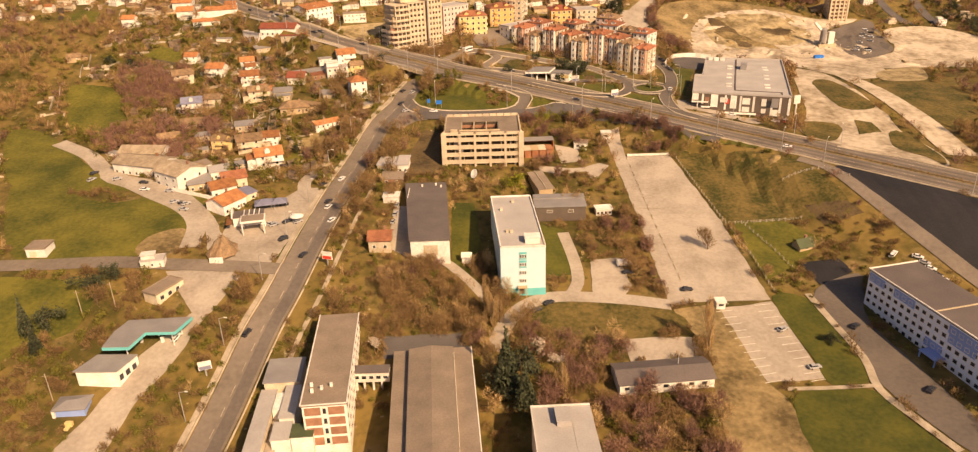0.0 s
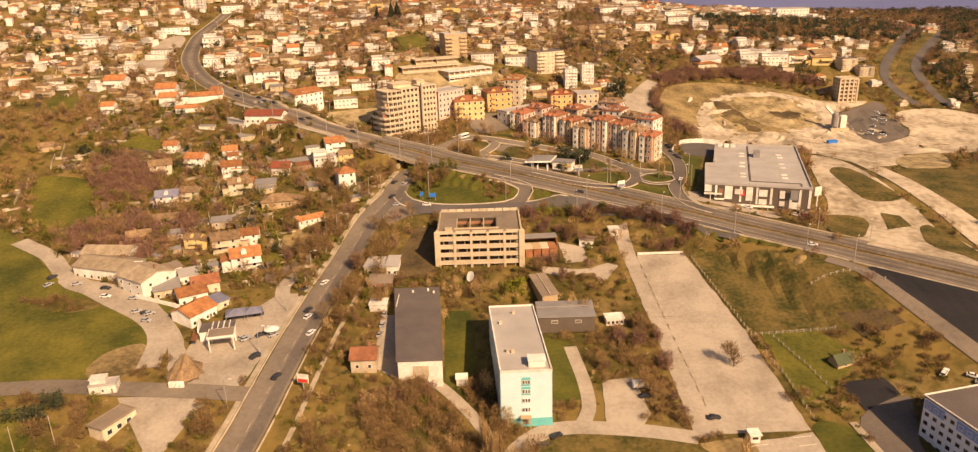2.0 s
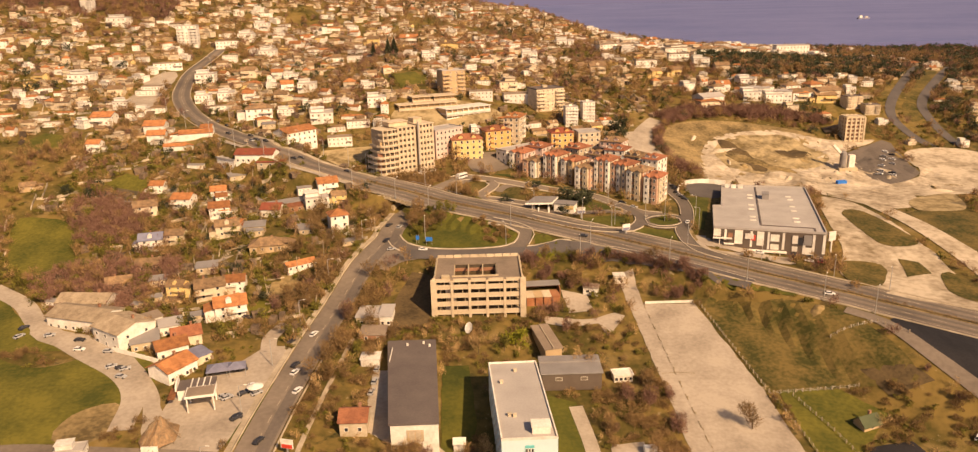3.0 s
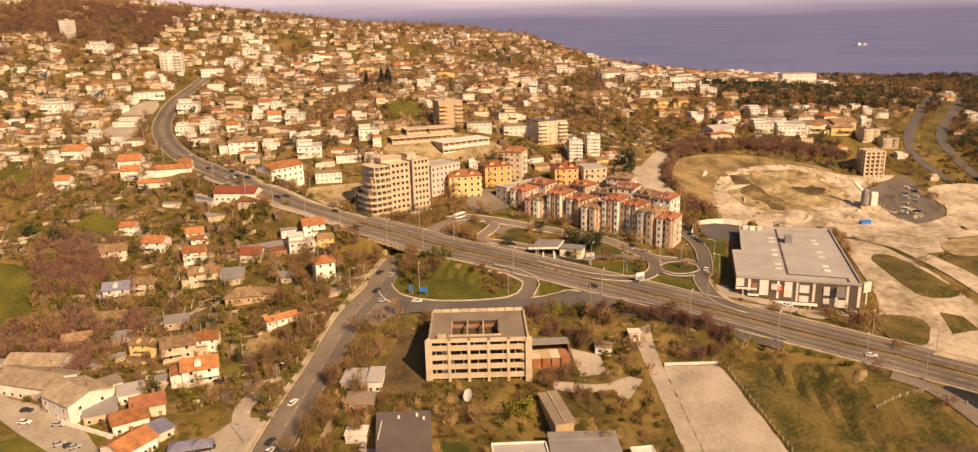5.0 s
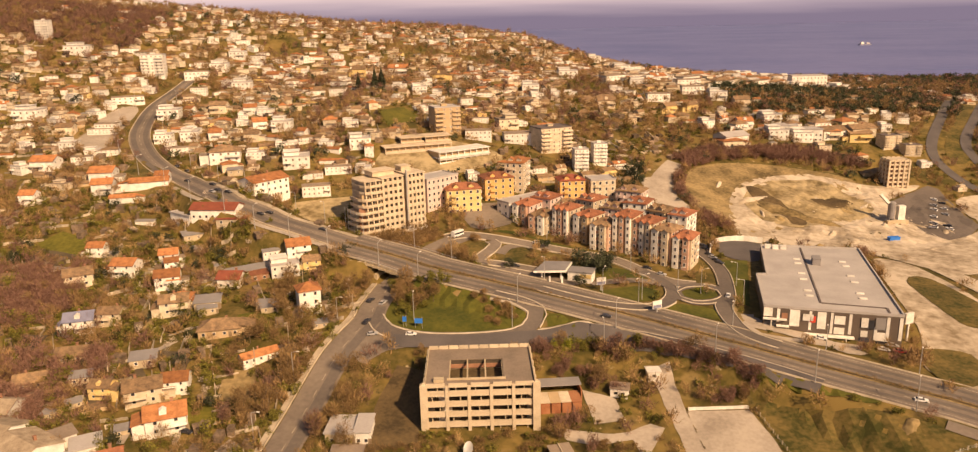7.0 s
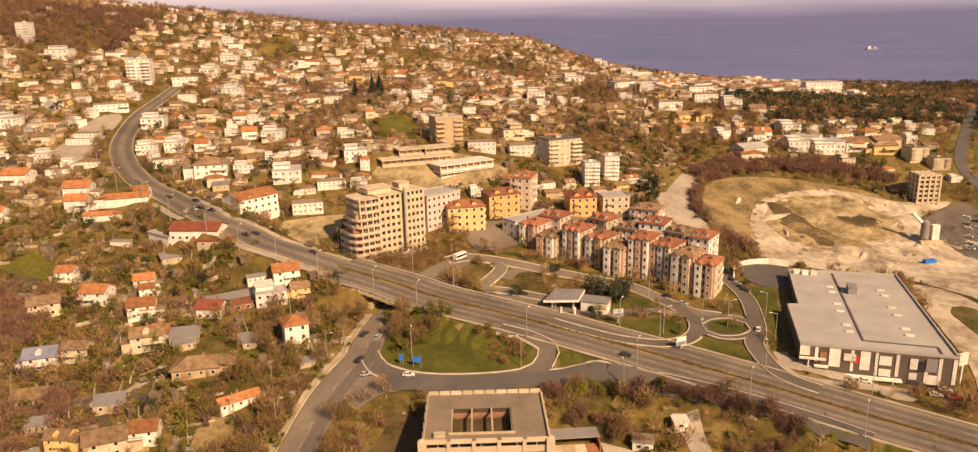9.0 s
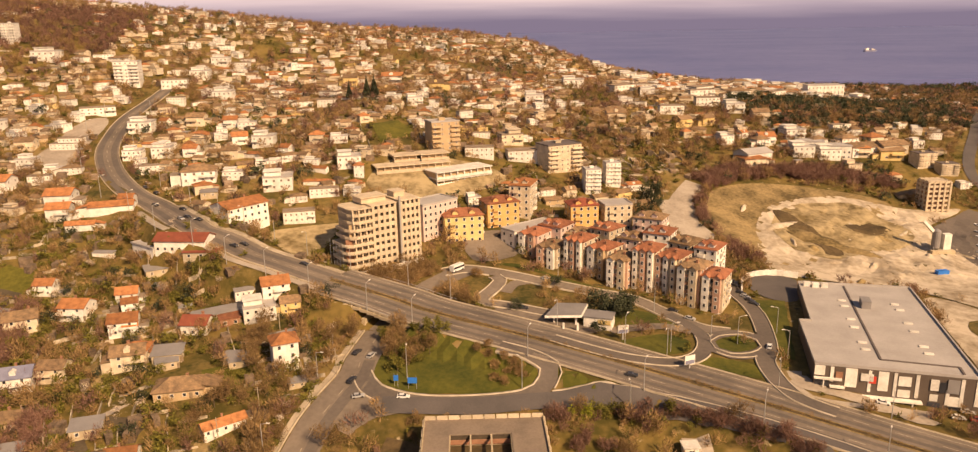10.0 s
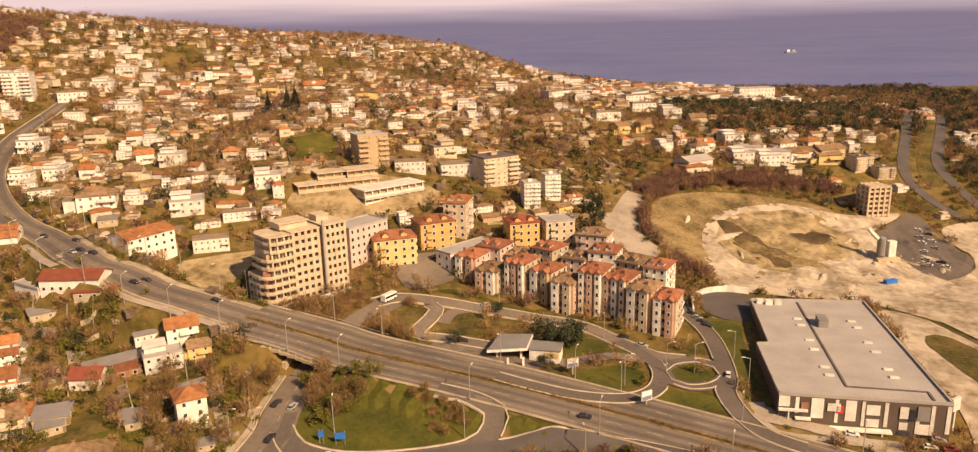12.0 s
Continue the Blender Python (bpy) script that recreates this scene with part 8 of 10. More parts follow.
occupy_disc(-79.5, 248, 8)
for x, y, r in ((-77.5, 261.5, 3.4), (-72.6, 262.5, 2.8)):
    tent = thing("canopy_tent", "pale blue-grey pitched canopy tent", "tent", pose(x, y, ground_z(x, y), 0, 0, 15), "canopy tents")
    part("cover", hip_roof(2 * r, 1.6 * r, 2.5, 1.3, 0.1, 0.3), M["tile_blue"], tent)
    for px, py in ((-r, -0.8 * r), (r, -0.8 * r), (r, 0.8 * r), (-r, 0.8 * r)):
        part("pole", beam(bmesh.new(), (px * 0.95, py * 0.95, -0.3), (px * 0.95, py * 0.95, 2.3), 0.07), M["metal"], tent)
parasol = thing("round_parasol", "round white parasol beside the grass strip", "parasol", pose(-64.0, 251.8, ground_z(-64, 251.8)))
part("shade", beam(bmesh.new(), (0, 0, 2.3), (0, 0, 3.2), 2.4, 0.2, 12), M["white"], parasol)
part("pole", beam(bmesh.new(), (0, 0, -0.3), (0, 0, 2.3), 0.07), M["metal"], parasol)
pump_house = thing("service_building", "long white service building with a brown flat roof", "building", pose(-96.0, 211.5, -9.3, 0, 0, -25))
part("wall", boxes((-2.6, 2.6, -5.2, 5.4, -2.5, 3.4)), M["cream"], pump_house)
part("roof", flat_roof(5.2, 10.6, 3.42, 0.2, 0.3), M["felt_brown"], pump_house)
for i in range(3):
    part("window", window_mesh(1.6, 1.5), None, pump_house, at=pose(2.6, -3.2 + 3.0 * i, 1.0, 0, 0, 90))
occupy_disc(-96, 211.5, 7)
hut = thing("garden_cabin", "small blue-walled cabin with a grey roof", "cabin", pose(-105.5, 169.5, -19.2, 0, 0, 5))
part("wall", boxes((-3.6, 3.6, -2.2, 2.6, -1.5, 2.5)), M["blue_panel"], hut)
part("roof", hip_roof(7.2, 4.8, 2.52, 1.0, 0.7), M["sheet"], hut, at=pose(0, 0.2, 0))
part("porch", boxes((-4.4, -3.7, -2.6, -1.8, -1.2, 2.3)), M["white"], hut)
occupy_disc(-105.5, 169.5, 7)
slide = thing("play_slide", "small yellow play slide", "slide", pose(-104.5, 164.5, ground_z(-104.5, 164.5)))
part("slide", boxes((-0.9, 0.9, -0.5, 0.5, 0, 1.2), (-0.5, 0.5, -2.0, -0.5, 0, 0.5)), M["yellow"], slide)
shed = thing("white_shed", "white shed with a dark flat roof beside the side road", "shed", pose(-142.8, 231.8, -3.9))
part("wall", boxes((-3.1, 3.1, -3.0, 3.0, -2, 3.1)), M["white"], shed)
part("roof", flat_roof(6.2, 6.0, 3.12, 0.2, 0.25), M["felt_brown"], shed)
part("door", boxes((-2.0, 0.4, -3.08, -2.95, 0, 2.3)), M["cream"], shed)
occupy_disc(-142.8, 231.8, 5)
thatch = thing("ruined_hut", "collapsed round hut with a brown tumbled roof and white wall", "hut", pose(-84.0, 232.0, -5.9) @ Matrix.Diagonal((1.1, 1.35, 1.3, 1)))
bm = bmesh.new()
rr = random.Random(4)
top = bm.verts.new((0.4, 0.8, 5.2))
ring = [[bm.verts.new(((4.6 - 1.9 * k) * math.cos(a * 0.4488) * rr.uniform(0.85, 1.1), (4.6 - 1.9 * k) * math.sin(a * 0.4488) * rr.uniform(0.85, 1.1), 0.9 + 2.1 * k + rr.uniform(-0.3, 0.3))) for a in range(14)] for k in range(2)]
for a in range(14):
    b = (a + 1) % 14
    bm.faces.new((ring[0][a], ring[0][b], ring[1][b], ring[1][a]))
    bm.faces.new((ring[1][a], ring[1][b], top))
part("roof", bm, M["tile_old"], thatch)
bm = bmesh.new()
for k in range(60):
    a, q = rr.uniform(0, 6.28), rr.uniform(0.2, 1)
    c = Vector((4.4 * q * math.cos(a), 4.4 * q * math.sin(a), 5.2 - 4.1 * q + 0.1))
    d = Vector((math.cos(a) + rr.uniform(-0.5, 0.5), math.sin(a) + rr.uniform(-0.5, 0.5), -0.9)) * rr.uniform(0.5, 1.2)
    beam(bm, c - d, c + d, 0.09, 0.07, 4)
part("timber_frame", bm, M["wood"], thatch)
part("wall", boxes((-2.2, 1.6, -4.8, -4.3, -1, 1.4)), M["white"], thatch)
occupy_disc(-84, 231, 5)
red_house = thing("house", "old house with an orange tiled gable roof among bushes", "house", pose(-33.0, 236.5, -7.0, 0, 0, 0), "houses of the town")
part("wall", gable_walls(7.2, 7.5, 4.6, 1.9), M["cream"], red_house)
part("roof", gable_roof(7.2, 7.5, 4.6, 1.9), M["tile_row"], red_house)
for x in (-1.8, 1.8):
    part("window", window_mesh(1.1, 1.3), None, red_house, at=pose(x, -3.75, 1.4))
chimney(red_house, 1.5, 1.0, 5.6)
occupy_disc(-33, 236.5, 5)
hut2 = thing("white_shed", "flat white shed beside the long hall", "shed", pose(-32.8, 268.5, -3.8))
part("wall", boxes((-2.8, 2.8, -2.4, 2.4, -2, 2.6)), M["white"], hut2)
part("roof", boxes((-3.1, 3.1, -2.7, 2.7, 2.62, 2.85)), M["white"], hut2)
hut3 = thing("utility_hut", "small white pitched-roof utility hut", "hut", pose(-4.6, 228.5, -8.9))
part("wall", gable_walls(3.0, 3.0, 2.4, 0.9), M["white"], hut3)
part("roof", gable_roof(3.0, 3.0, 2.4, 0.9, 0.25), M["white"], hut3)
station = thing("filling_station", "filling station with a grey flat canopy on white pillars", "filling station", pose(0, 0, 0))
part("canopy", prism([(21.7, 372.4), (33.5, 371.9), (37.2, 382.2), (26.9, 383.8)], 17.6, 18.3), M["white"], station)
part("canopy_roof", prism([(22.0, 372.7), (33.3, 372.2), (36.8, 382.0), (27.0, 383.5)], 18.31, 18.5), M["sheet"], station)
for x, y in ((25.0, 374.5), (32.0, 374.0), (28.5, 381), (34.5, 380.5), (27.2, 368), (31.6, 367.5)):
    part("pillar", boxes((x - 0.3, x + 0.3, y - 0.3, y + 0.3, 12.0, 17.6)), M["white"], station)
part("shop_wall", boxes((-4.5, 4.5, -3, 3, -2, 3.6)), M["white"], station, at=pose(39.5, 374.0, 14.0, 0, 0, -20))
part("shop_roof", boxes((-4.8, 4.8, -3.3, 3.3, 3.62, 3.9)), M["sheet"], station, at=pose(39.5, 374.0, 14.0, 0, 0, -20))
part("banner", boxes((-3.5, 0.5, -3.5, -3.2, 1.6, 3.0)), M["yellow"], station, "yellow banner", at=pose(43.0, 373.0, 14.0, 0, 0, -20))
occupy([(20, 365), (45, 363), (45, 380), (24, 385)])

silo = thing("batching_plant", "grey concrete batching silo with a white cabinet", "silo", pose(199.5, 456.0, ground_z(199.5, 456)))
bm = beam(bmesh.new(), (0, 0, 2.0), (0, 0, 9.5), 1.7, 1.7, 14)
beam(bm, (0, 0, 9.5), (0, 0, 10.3), 1.7, 0.4, 14)
beam(bm, (0, 0, 0.4), (0, 0, 2.0), 0.4, 1.7, 14)
part("silo", bm, M["sheet"], silo)
for q in (-1.2, 1.2):
    part("leg", boxes((q - 0.14, q + 0.14, -1.1, -0.85, -1, 2.6)), M["metal"], silo)
part("conveyor", beam(bmesh.new(), (-1.5, 0, 9.0), (-4.5, 3, 13.0), 0.9, 0.9, 4), M["white"], silo, "pale sloping conveyor housing")
part("cabinet", boxes((3.0, 6.2, -1.2, 1.4, 1.0, 8.0)), M["white"], silo)
part("base_plate", boxes((-3, 7, -3.5, -1.6, -0.6, 1.4)), M["concrete"], silo)
skip = thing("skip_container", "blue skip container on pale ground", "container", pose(188.0, 431.5, ground_z(188, 431.5), 0, 0, 8) @ Matrix.Diagonal((0.8, 0.8, 0.8, 1)))
part("body", boxes((-3.2, 3.2, -1.2, 1.2, 0.1, 1.9)), M["sign_blue"], skip)
part("rim", boxes((-3.3, 3.3, -1.3, -1.1, 1.9, 2.05), (-3.3, 3.3, 1.1, 1.3, 1.9, 2.05)), M["sign_blue"], skip)

# ---- spoil heaps in the excavation ----
def spoil_heap(x, y, rx, ry, h, seed, material):
    rs = random.Random(seed)
    bm = bmesh.new()
    rows = []
    turn = rs.uniform(0, 3.14)
    for k in range(5):
        f = 1 - k / 4.6
        ring_ = []
        for a in range(12):
            q = a * 0.5236
            u, v = rx * f * math.cos(q) * rs.uniform(0.8, 1.15), ry * f * math.sin(q) * rs.uniform(0.8, 1.15)
            px, py = x + u * math.cos(turn) - v * math.sin(turn), y + u * math.sin(turn) + v * math.cos(turn)
            ring_.append(bm.verts.new((px, py, ground_z(px, py) + h * (1 - f ** 1.4) - (0.3 if k == 0 else rs.uniform(-0.2, 0.2)))))
        rows.append(ring_)
    for a, b in zip(rows[:-1], rows[1:]):
        for i in range(12):
            j = (i + 1) % 12
            bm.faces.new((a[i], a[j], b[j], b[i]))
    bm.faces.new(rows[-1])
    ob = part("earth_bank", bm, M[material])
    for p in ob.data.polygons:
        p.use_smooth = True
    tagged(ob, "low heap of dug pale earth" if material == "sand" else "low heap of dug brown earth", "earth heap", "spoil heaps")


heap_rng = random.Random(8)
for i in range(34):
    x, y = heap_rng.uniform(118, 250), heap_rng.uniform(418, 492)
    if clear_of(x, y, 0.5):
        continue
    spoil_heap(x, y, heap_rng.uniform(2.5, 8), heap_rng.uniform(1.0, 2.6), heap_rng.uniform(0.5, 1.5), i, "sand" if i % 3 else "mound")
spoil_heap(150, 462, 16, 6, 2.4, 77, "mound")
spoil_heap(163, 452, 12, 4, 2.0, 78, "mound")
spoil_heap(140, 474, 14, 3, 1.4, 79, "sand")
spoil_heap(112.5, 283.5, 4.2, 2.2, 0.9, 80, "mound")

yard_wall = thing("yard_wall", "low white wall along the works yard", "wall", pose(0, 0, 0), kind="structure")
for a, b in (((-115.1, 274.3), (-96.6, 266.8)), ((-96.6, 266.8), (-95.2, 271.0))):
    steps_ = max(1, int(math.hypot(b[0] - a[0], b[1] - a[1]) / 3))
    for i in range(steps_):
        p0, p1 = (Vector(a).lerp(Vector(b), (i + q) / steps_) for q in (0, 1))
        zz = ground_z(*p0)
        part("wall_panel", prism([tuple(p0), tuple(p1), (p1.x, p1.y + 0.3), (p0.x, p0.y + 0.3)], zz - 0.8, zz + 1.5), M["white"], yard_wall)

# ---- underpass bridge ----
bridge = thing("road_bridge", "concrete bridge carrying the boulevard over the lower road", "bridge", pose(0, 0, 0), kind="structure")
bc = curve_points(BOULEVARD, 3.0)
bn = sides(bc)
bzs = on_deck(bc)
near_cut = [i for i in range(len(bc)) if along(CUT, bc[i:i + 1, 0], bc[i:i + 1, 1])[0][0] < 17]
for i in near_cut[:-1]:
    a0, a1, n0, n1 = bc[i], bc[i + 1], bn[i] * 12.6, bn[i + 1] * 12.6
    part("deck_slab", prism([tuple(a0 - n0), tuple(a1 - n1), tuple(a1 + n1), tuple(a0 + n0)], bzs[i] - 1.3, min(bzs[i], bzs[i + 1]) + 0.02), M["concrete"], bridge)
    for sgn in (-1, 1):
        q0, q1 = a0 + bn[i] * 12.3 * sgn, a1 + bn[i + 1] * 12.3 * sgn
        bm = bmesh.new()
        beam(bm, (*q0, bzs[i] + 1.05), (*q1, bzs[i + 1] + 1.05), 0.07)
        beam(bm, (*q0, bzs[i]), (*q0, bzs[i] + 1.05), 0.06)
        part("railing", bm, M["metal"], bridge)
mid = np.array([(LEFT_ROAD[-1][0] + UNDERPASS_EXIT[0][0]) / 2, (LEFT_ROAD[-1][1] + UNDERPASS_EXIT[0][1]) / 2])
for sgn in (-1, 1):
    part("abutment", boxes((-12, 12, -0.6, 0.6, -3, 3.6)), M["concrete"], bridge, at=pose(mid[0] + 6.8 * sgn, mid[1] - 2.6 * sgn, 15.0, 0, 0, 69))


# ---- vehicles ----
CAR_BUILT = {}


def build_car(paint):
    van = paint == "van"
    root = thing("van" if van else "car", "white delivery van parked on gravel" if van else f"parked or driving {paint} car", "van" if van else "car", Matrix(), "cars")
    m = M["car_white" if van else "car_" + paint]
    ln, wd, ht = (5.2, 1.95, 2.3) if van else (4.3, 1.75, 1.45)
    prof = [(-ln / 2, 0.35), (ln / 2, 0.35), (ln / 2, 0.75), (ln / 2 - 0.9, 0.95), (-ln / 2 + 0.1, 1.0)] if not van else [(-ln / 2, 0.4), (ln / 2, 0.4), (ln / 2, 1.1), (ln / 2 - 0.9, 1.35), (ln / 2 - 1.5, ht), (-ln / 2, ht)]

    def extrude(profile, half, inset=0.0):
        bm = bmesh.new()
        a = [bm.verts.new((x, -half + (inset if z > 1.05 else 0), z)) for x, z in profile]
        b = [bm.verts.new((x, half - (inset if z > 1.05 else 0), z)) for x, z in profile]
        bm.faces.new(a)
        bm.faces.new(b[::-1])
        for i in range(len(a)):
            j = (i + 1) % len(a)
            bm.faces.new((a[j], a[i], b[i], b[j]))
        bmesh.ops.recalc_face_normals(bm, faces=bm.faces)
        return bm
    part("body", extrude(prof, wd / 2), m, root)
    if not van:
        part("cabin", extrude([(-ln / 2 + 0.3, 0.96), (ln / 2 - 1.3, 0.96), (ln / 2 - 1.95, ht - 0.06), (-ln / 2 + 0.9, ht - 0.06)], wd / 2 - 0.08, 0.14), M["glass"], root, "dark glazed cabin")
        part("roof", boxes((-ln / 2 + 0.85, ln / 2 - 1.9, -wd / 2 + 0.2, wd / 2 - 0.2, ht - 0.06, ht)), m, root)
    else:
        part("windscreen", boxes((ln / 2 - 1.38, ln / 2 - 1.12, -wd / 2 + 0.15, wd / 2 - 0.15, 1.45, 2.0)), M["glass"], root)
    for x in (-ln / 2 + 0.75, ln / 2 - 0.8):
        for y in (-wd / 2 + 0.08, wd / 2 - 0.08):
            part("wheel", beam(bmesh.new(), (x, y - 0.1, 0.33), (x, y + 0.1, 0.33), 0.33, 0.33, 10), M["rubber"], root)
    for y in (-wd / 2 + 0.3, wd / 2 - 0.3):
        part("headlight", boxes((ln / 2 - 0.02, ln / 2 + 0.03, y - 0.18, y + 0.18, 0.6, 0.74)), M["white"], root)
    CAR_BUILT[paint] = root
    return root


def car(x, y, heading, paint):
    deck = along(BOULEVARD, np.array([x]), np.array([y]))
    z = max(ground_z(x, y), deck[1][0] if deck[0][0] < 11 else -99) + 0.22
    e = 1.5
    c, s = math.cos(radians(heading)), math.sin(radians(heading))
    pitch = math.degrees(math.atan2(ground_z(x + e * c, y + e * s) - ground_z(x - e * c, y - e * s), 2 * e)) if deck[0][0] > 11 else 0
    m = pose(x, y, z, 0, 0, heading) @ pose(0, 0, 0, 0, -pitch, 0) @ Matrix.Diagonal((0.9, 0.9, 0.9, 1))
    if paint in CAR_BUILT:
        return copy_thing(CAR_BUILT[paint], m)
    ob = build_car(paint)
    ob.matrix_basis = m
    return ob


for i in range(6):
    car(216.5 + 4.3 * i, 449.0 + 7.4 * i, 130, ("white", "silver", "white")[i % 3])
    if i != 2:
        car(222.0 + 3.6 * i, 445.5 + 7.2 * i, 130, ("white", "dark", "white", "silver")[i % 4])
car(-67.1, 195.3, 68, 'dark')
car(-57.6, 230.2, 66, 'dark')
car(-54.9, 262.1, 66, 'white')
car(-55.7, 266.2, 66, 'dark')
car(-52.1, 252.5, 66, 'white')
car(-53.6, 284.4, 66, 'white')
car(-66.1, 239.6, 40, 'dark')
car(-65.4, 254.9, 5, 'white')
car(-71.4, 248.9, 40, 'silver')
car(-86.6, 193.4, 70, 'white')
car(-71.3, 263.7, 10, 'dark')
car(46.1, 227.2, 5, 'van')
car(46.6, 223.0, 5, 'dark')
car(63.4, 214.2, 5, 'dark')
car(20.2, 207.4, 30, 'dark')
car(16.4, 204.2, 30, 'dark')
car(88.8, 177.5, 10, 'silver')
car(86.2, 194.5, 30, 'silver')
car(107.4, 195.5, 40, 'dark')
car(134.4, 230.0, 40, 'white')
car(140.9, 227.3, -35, 'white')
car(141.9, 224.7, -35, 'silver')
car(142.6, 222.2, -35, 'white')
car(143.3, 219.6, -35, 'dark')
car(144.1, 217.5, -35, 'white')
car(144.6, 214.9, -35, 'white')
car(145.0, 212.2, -35, 'dark')
car(145.0, 208.8, -35, 'silver')
car(114.1, 166.9, 40, 'dark')
car(-35.7, 355.8, 62, 'dark')
car(-35.4, 342.1, 62, 'dark')
car(-31.2, 353.9, 62, 'silver')
car(42.7, 339.4, -20, 'dark')
car(15.9, 385.9, -8, 'dark')
car(26.0, 409.1, -5, 'silver')
car(96.2, 412.6, -45, 'dark')
car(96.3, 408.7, -45, 'dark')
car(95.4, 401.7, -45, 'dark')
car(95.7, 398.1, -45, 'silver')
car(96.2, 395.1, -45, 'dark')
car(96.7, 392.2, -45, 'dark')
car(86.4, 404.4, 20, 'dark')
car(70.4, 378.8, -30, 'silver')
car(66.4, 385.1, -30, 'dark')
car(-20.5, 335.0, -3, 'white')
car(-32.8, 335.6, 10, 'silver')
car(-59.8, 403.1, -30, 'dark')
car(-110.2, 427.8, -45, 'silver')
car(14.2, 444.4, 20, 'dark')
car(16.5, 441.8, 20, 'silver')
car(10.4, 443.1, 20, 'dark')
car(89.1, 358.7, 65, 'white')
car(109.8, 330.7, -22, 'white')
car(-60.1, 279.7, 65, 'dark')
car(-78.6, 295.1, -10, 'dark')
car(-111.3, 265.0, 30, 'silver')
car(-106.6, 263.7, 30, 'silver')
car(-125.7, 274.8, 0, 'white')
car(-121.0, 280.8, 0, 'dark')
car(126.8, 324.5, -15, 'white')
car(131.1, 327.2, -15, 'silver')
car(131.5, 323.5, -15, 'red')
car(121.1, 294.1, -20, 'white')
car(-129.4, 452.4, -40, 'dark')
car(-115.5, 444.8, -40, 'dark')
car(-140.9, 472.4, -50, 'dark')
car(-142.1, 478.1, -50, 'silver')
car(-134.3, 466.8, -45, 'dark')
car(-108.6, 430.4, -35, 'dark')
car(-102.6, 425.0, -35, 'dark')
car(-85.4, 408.8, -30, 'dark')
car(-82.5, 411.4, -30, 'dark')
car(-106.1, 259.5, -10, 'silver')
car(-107.9, 263.9, -10, 'dark')
car(-116.0, 273.7, 0, 'silver')
car(-128.2, 280.5, 0, 'dark')
for x, y, h, paint in ((-30.6, 252, 80, 'silver'), (-30.3, 257.5, 80, 'silver'), (-30.5, 264, 85, 'silver'), (-139.5, 283.5, 20, 'silver'), (-150.5, 288.5, 60, 'dark'), (-149.0, 283.0, 60, 'silver')):
    car(x, y, h, paint)
car(-72.1, 265.2, 10, 'dark')
car(-67.3, 251.1, 40, 'dark')
car(-63.6, 251.2, 40, 'silver')
car(-72.4, 249.5, 30, 'silver')
car(-66.2, 240.2, 60, 'dark')
bus = thing("minibus", "white minibus standing at the kerb", "bus", pose(-6.5, 414.0, ground_z(-6.5, 414) + 0.3, 0, 0, 50) @ Matrix.Diagonal((0.62, 0.85, 0.8, 1)))
part("body", boxes((-4.8, 4.8, -1.2, 1.2, 0.4, 3.0), (-4.6, 4.6, -1.1, 1.1, 3.0, 3.15)), M["car_white"], bus)
part("window_band", boxes((-4.5, 4.85, -1.23, 1.23, 1.5, 2.4)), M["glass"], bus)
for x in (-3.1, 3.2):
    for y in (-1.1, 1.1):
        part("wheel", beam(bmesh.new(), (x, y - 0.14, 0.45), (x, y + 0.14, 0.45), 0.48, 0.48, 12), M["rubber"], bus)

# ---- signs, lamps, poles ----
def street_lamp(x, y, heading, tall=9.0, level=None):
    z = ground_z(x, y) if level is None else level
    m = pose(x, y, z, 0, 0, heading)
    if "lamp" in BUILT:
        return copy_thing(BUILT["lamp"], m)
    root = thing("street_lamp", "tall grey steel street lamp", "street lamp", m, "street lamps")
    part("pole", beam(bmesh.new(), (0, 0, -0.3), (0, 0, tall), 0.14, 0.08, 8), M["metal"], root)
    part("arm", beam(bmesh.new(), (0, 0, tall), (1.8, 0, tall + 0.5), 0.06, 0.05, 6), M["metal"], root)
    part("lantern", boxes((1.6, 2.5, -0.16, 0.16, tall + 0.42, tall + 0.58)), M["white"], root)
    BUILT["lamp"] = root
    return root


lamp_line = curve_points(BOULEVARD, 26.0)
lamp_side = sides(lamp_line)
lamp_z = on_deck(lamp_line)
for i in range(2, len(lamp_line) - 1):
    for sgn in (-1, 1):
        q = lamp_line[i] + lamp_side[i] * 12.2 * sgn
        street_lamp(q[0], q[1], math.degrees(math.atan2(-lamp_side[i][1] * sgn, -lamp_side[i][0] * sgn)), level=lamp_z[i])
for x, y, h in ((-20, 343, 90), (12, 338, 120), (45, 360, 60), (58, 356, 0), (72, 362, 0), (80, 361, 0), (95.2, 368.5, 180), (92, 352, 180), (40, 328, 90), (60, 385, 200), (30, 406, 250)):
    street_lamp(x, y, h)
for i in range(1, 9):
    q = curve_points(LEFT_ROAD, 3.0)
    j = min(len(q) - 2, i * 8)
    nn = sides(q)[j]
    street_lamp(q[j][0] + nn[0] * 8.4, q[j][1] + nn[1] * 8.4, math.degrees(math.atan2(-nn[1], -nn[0])))
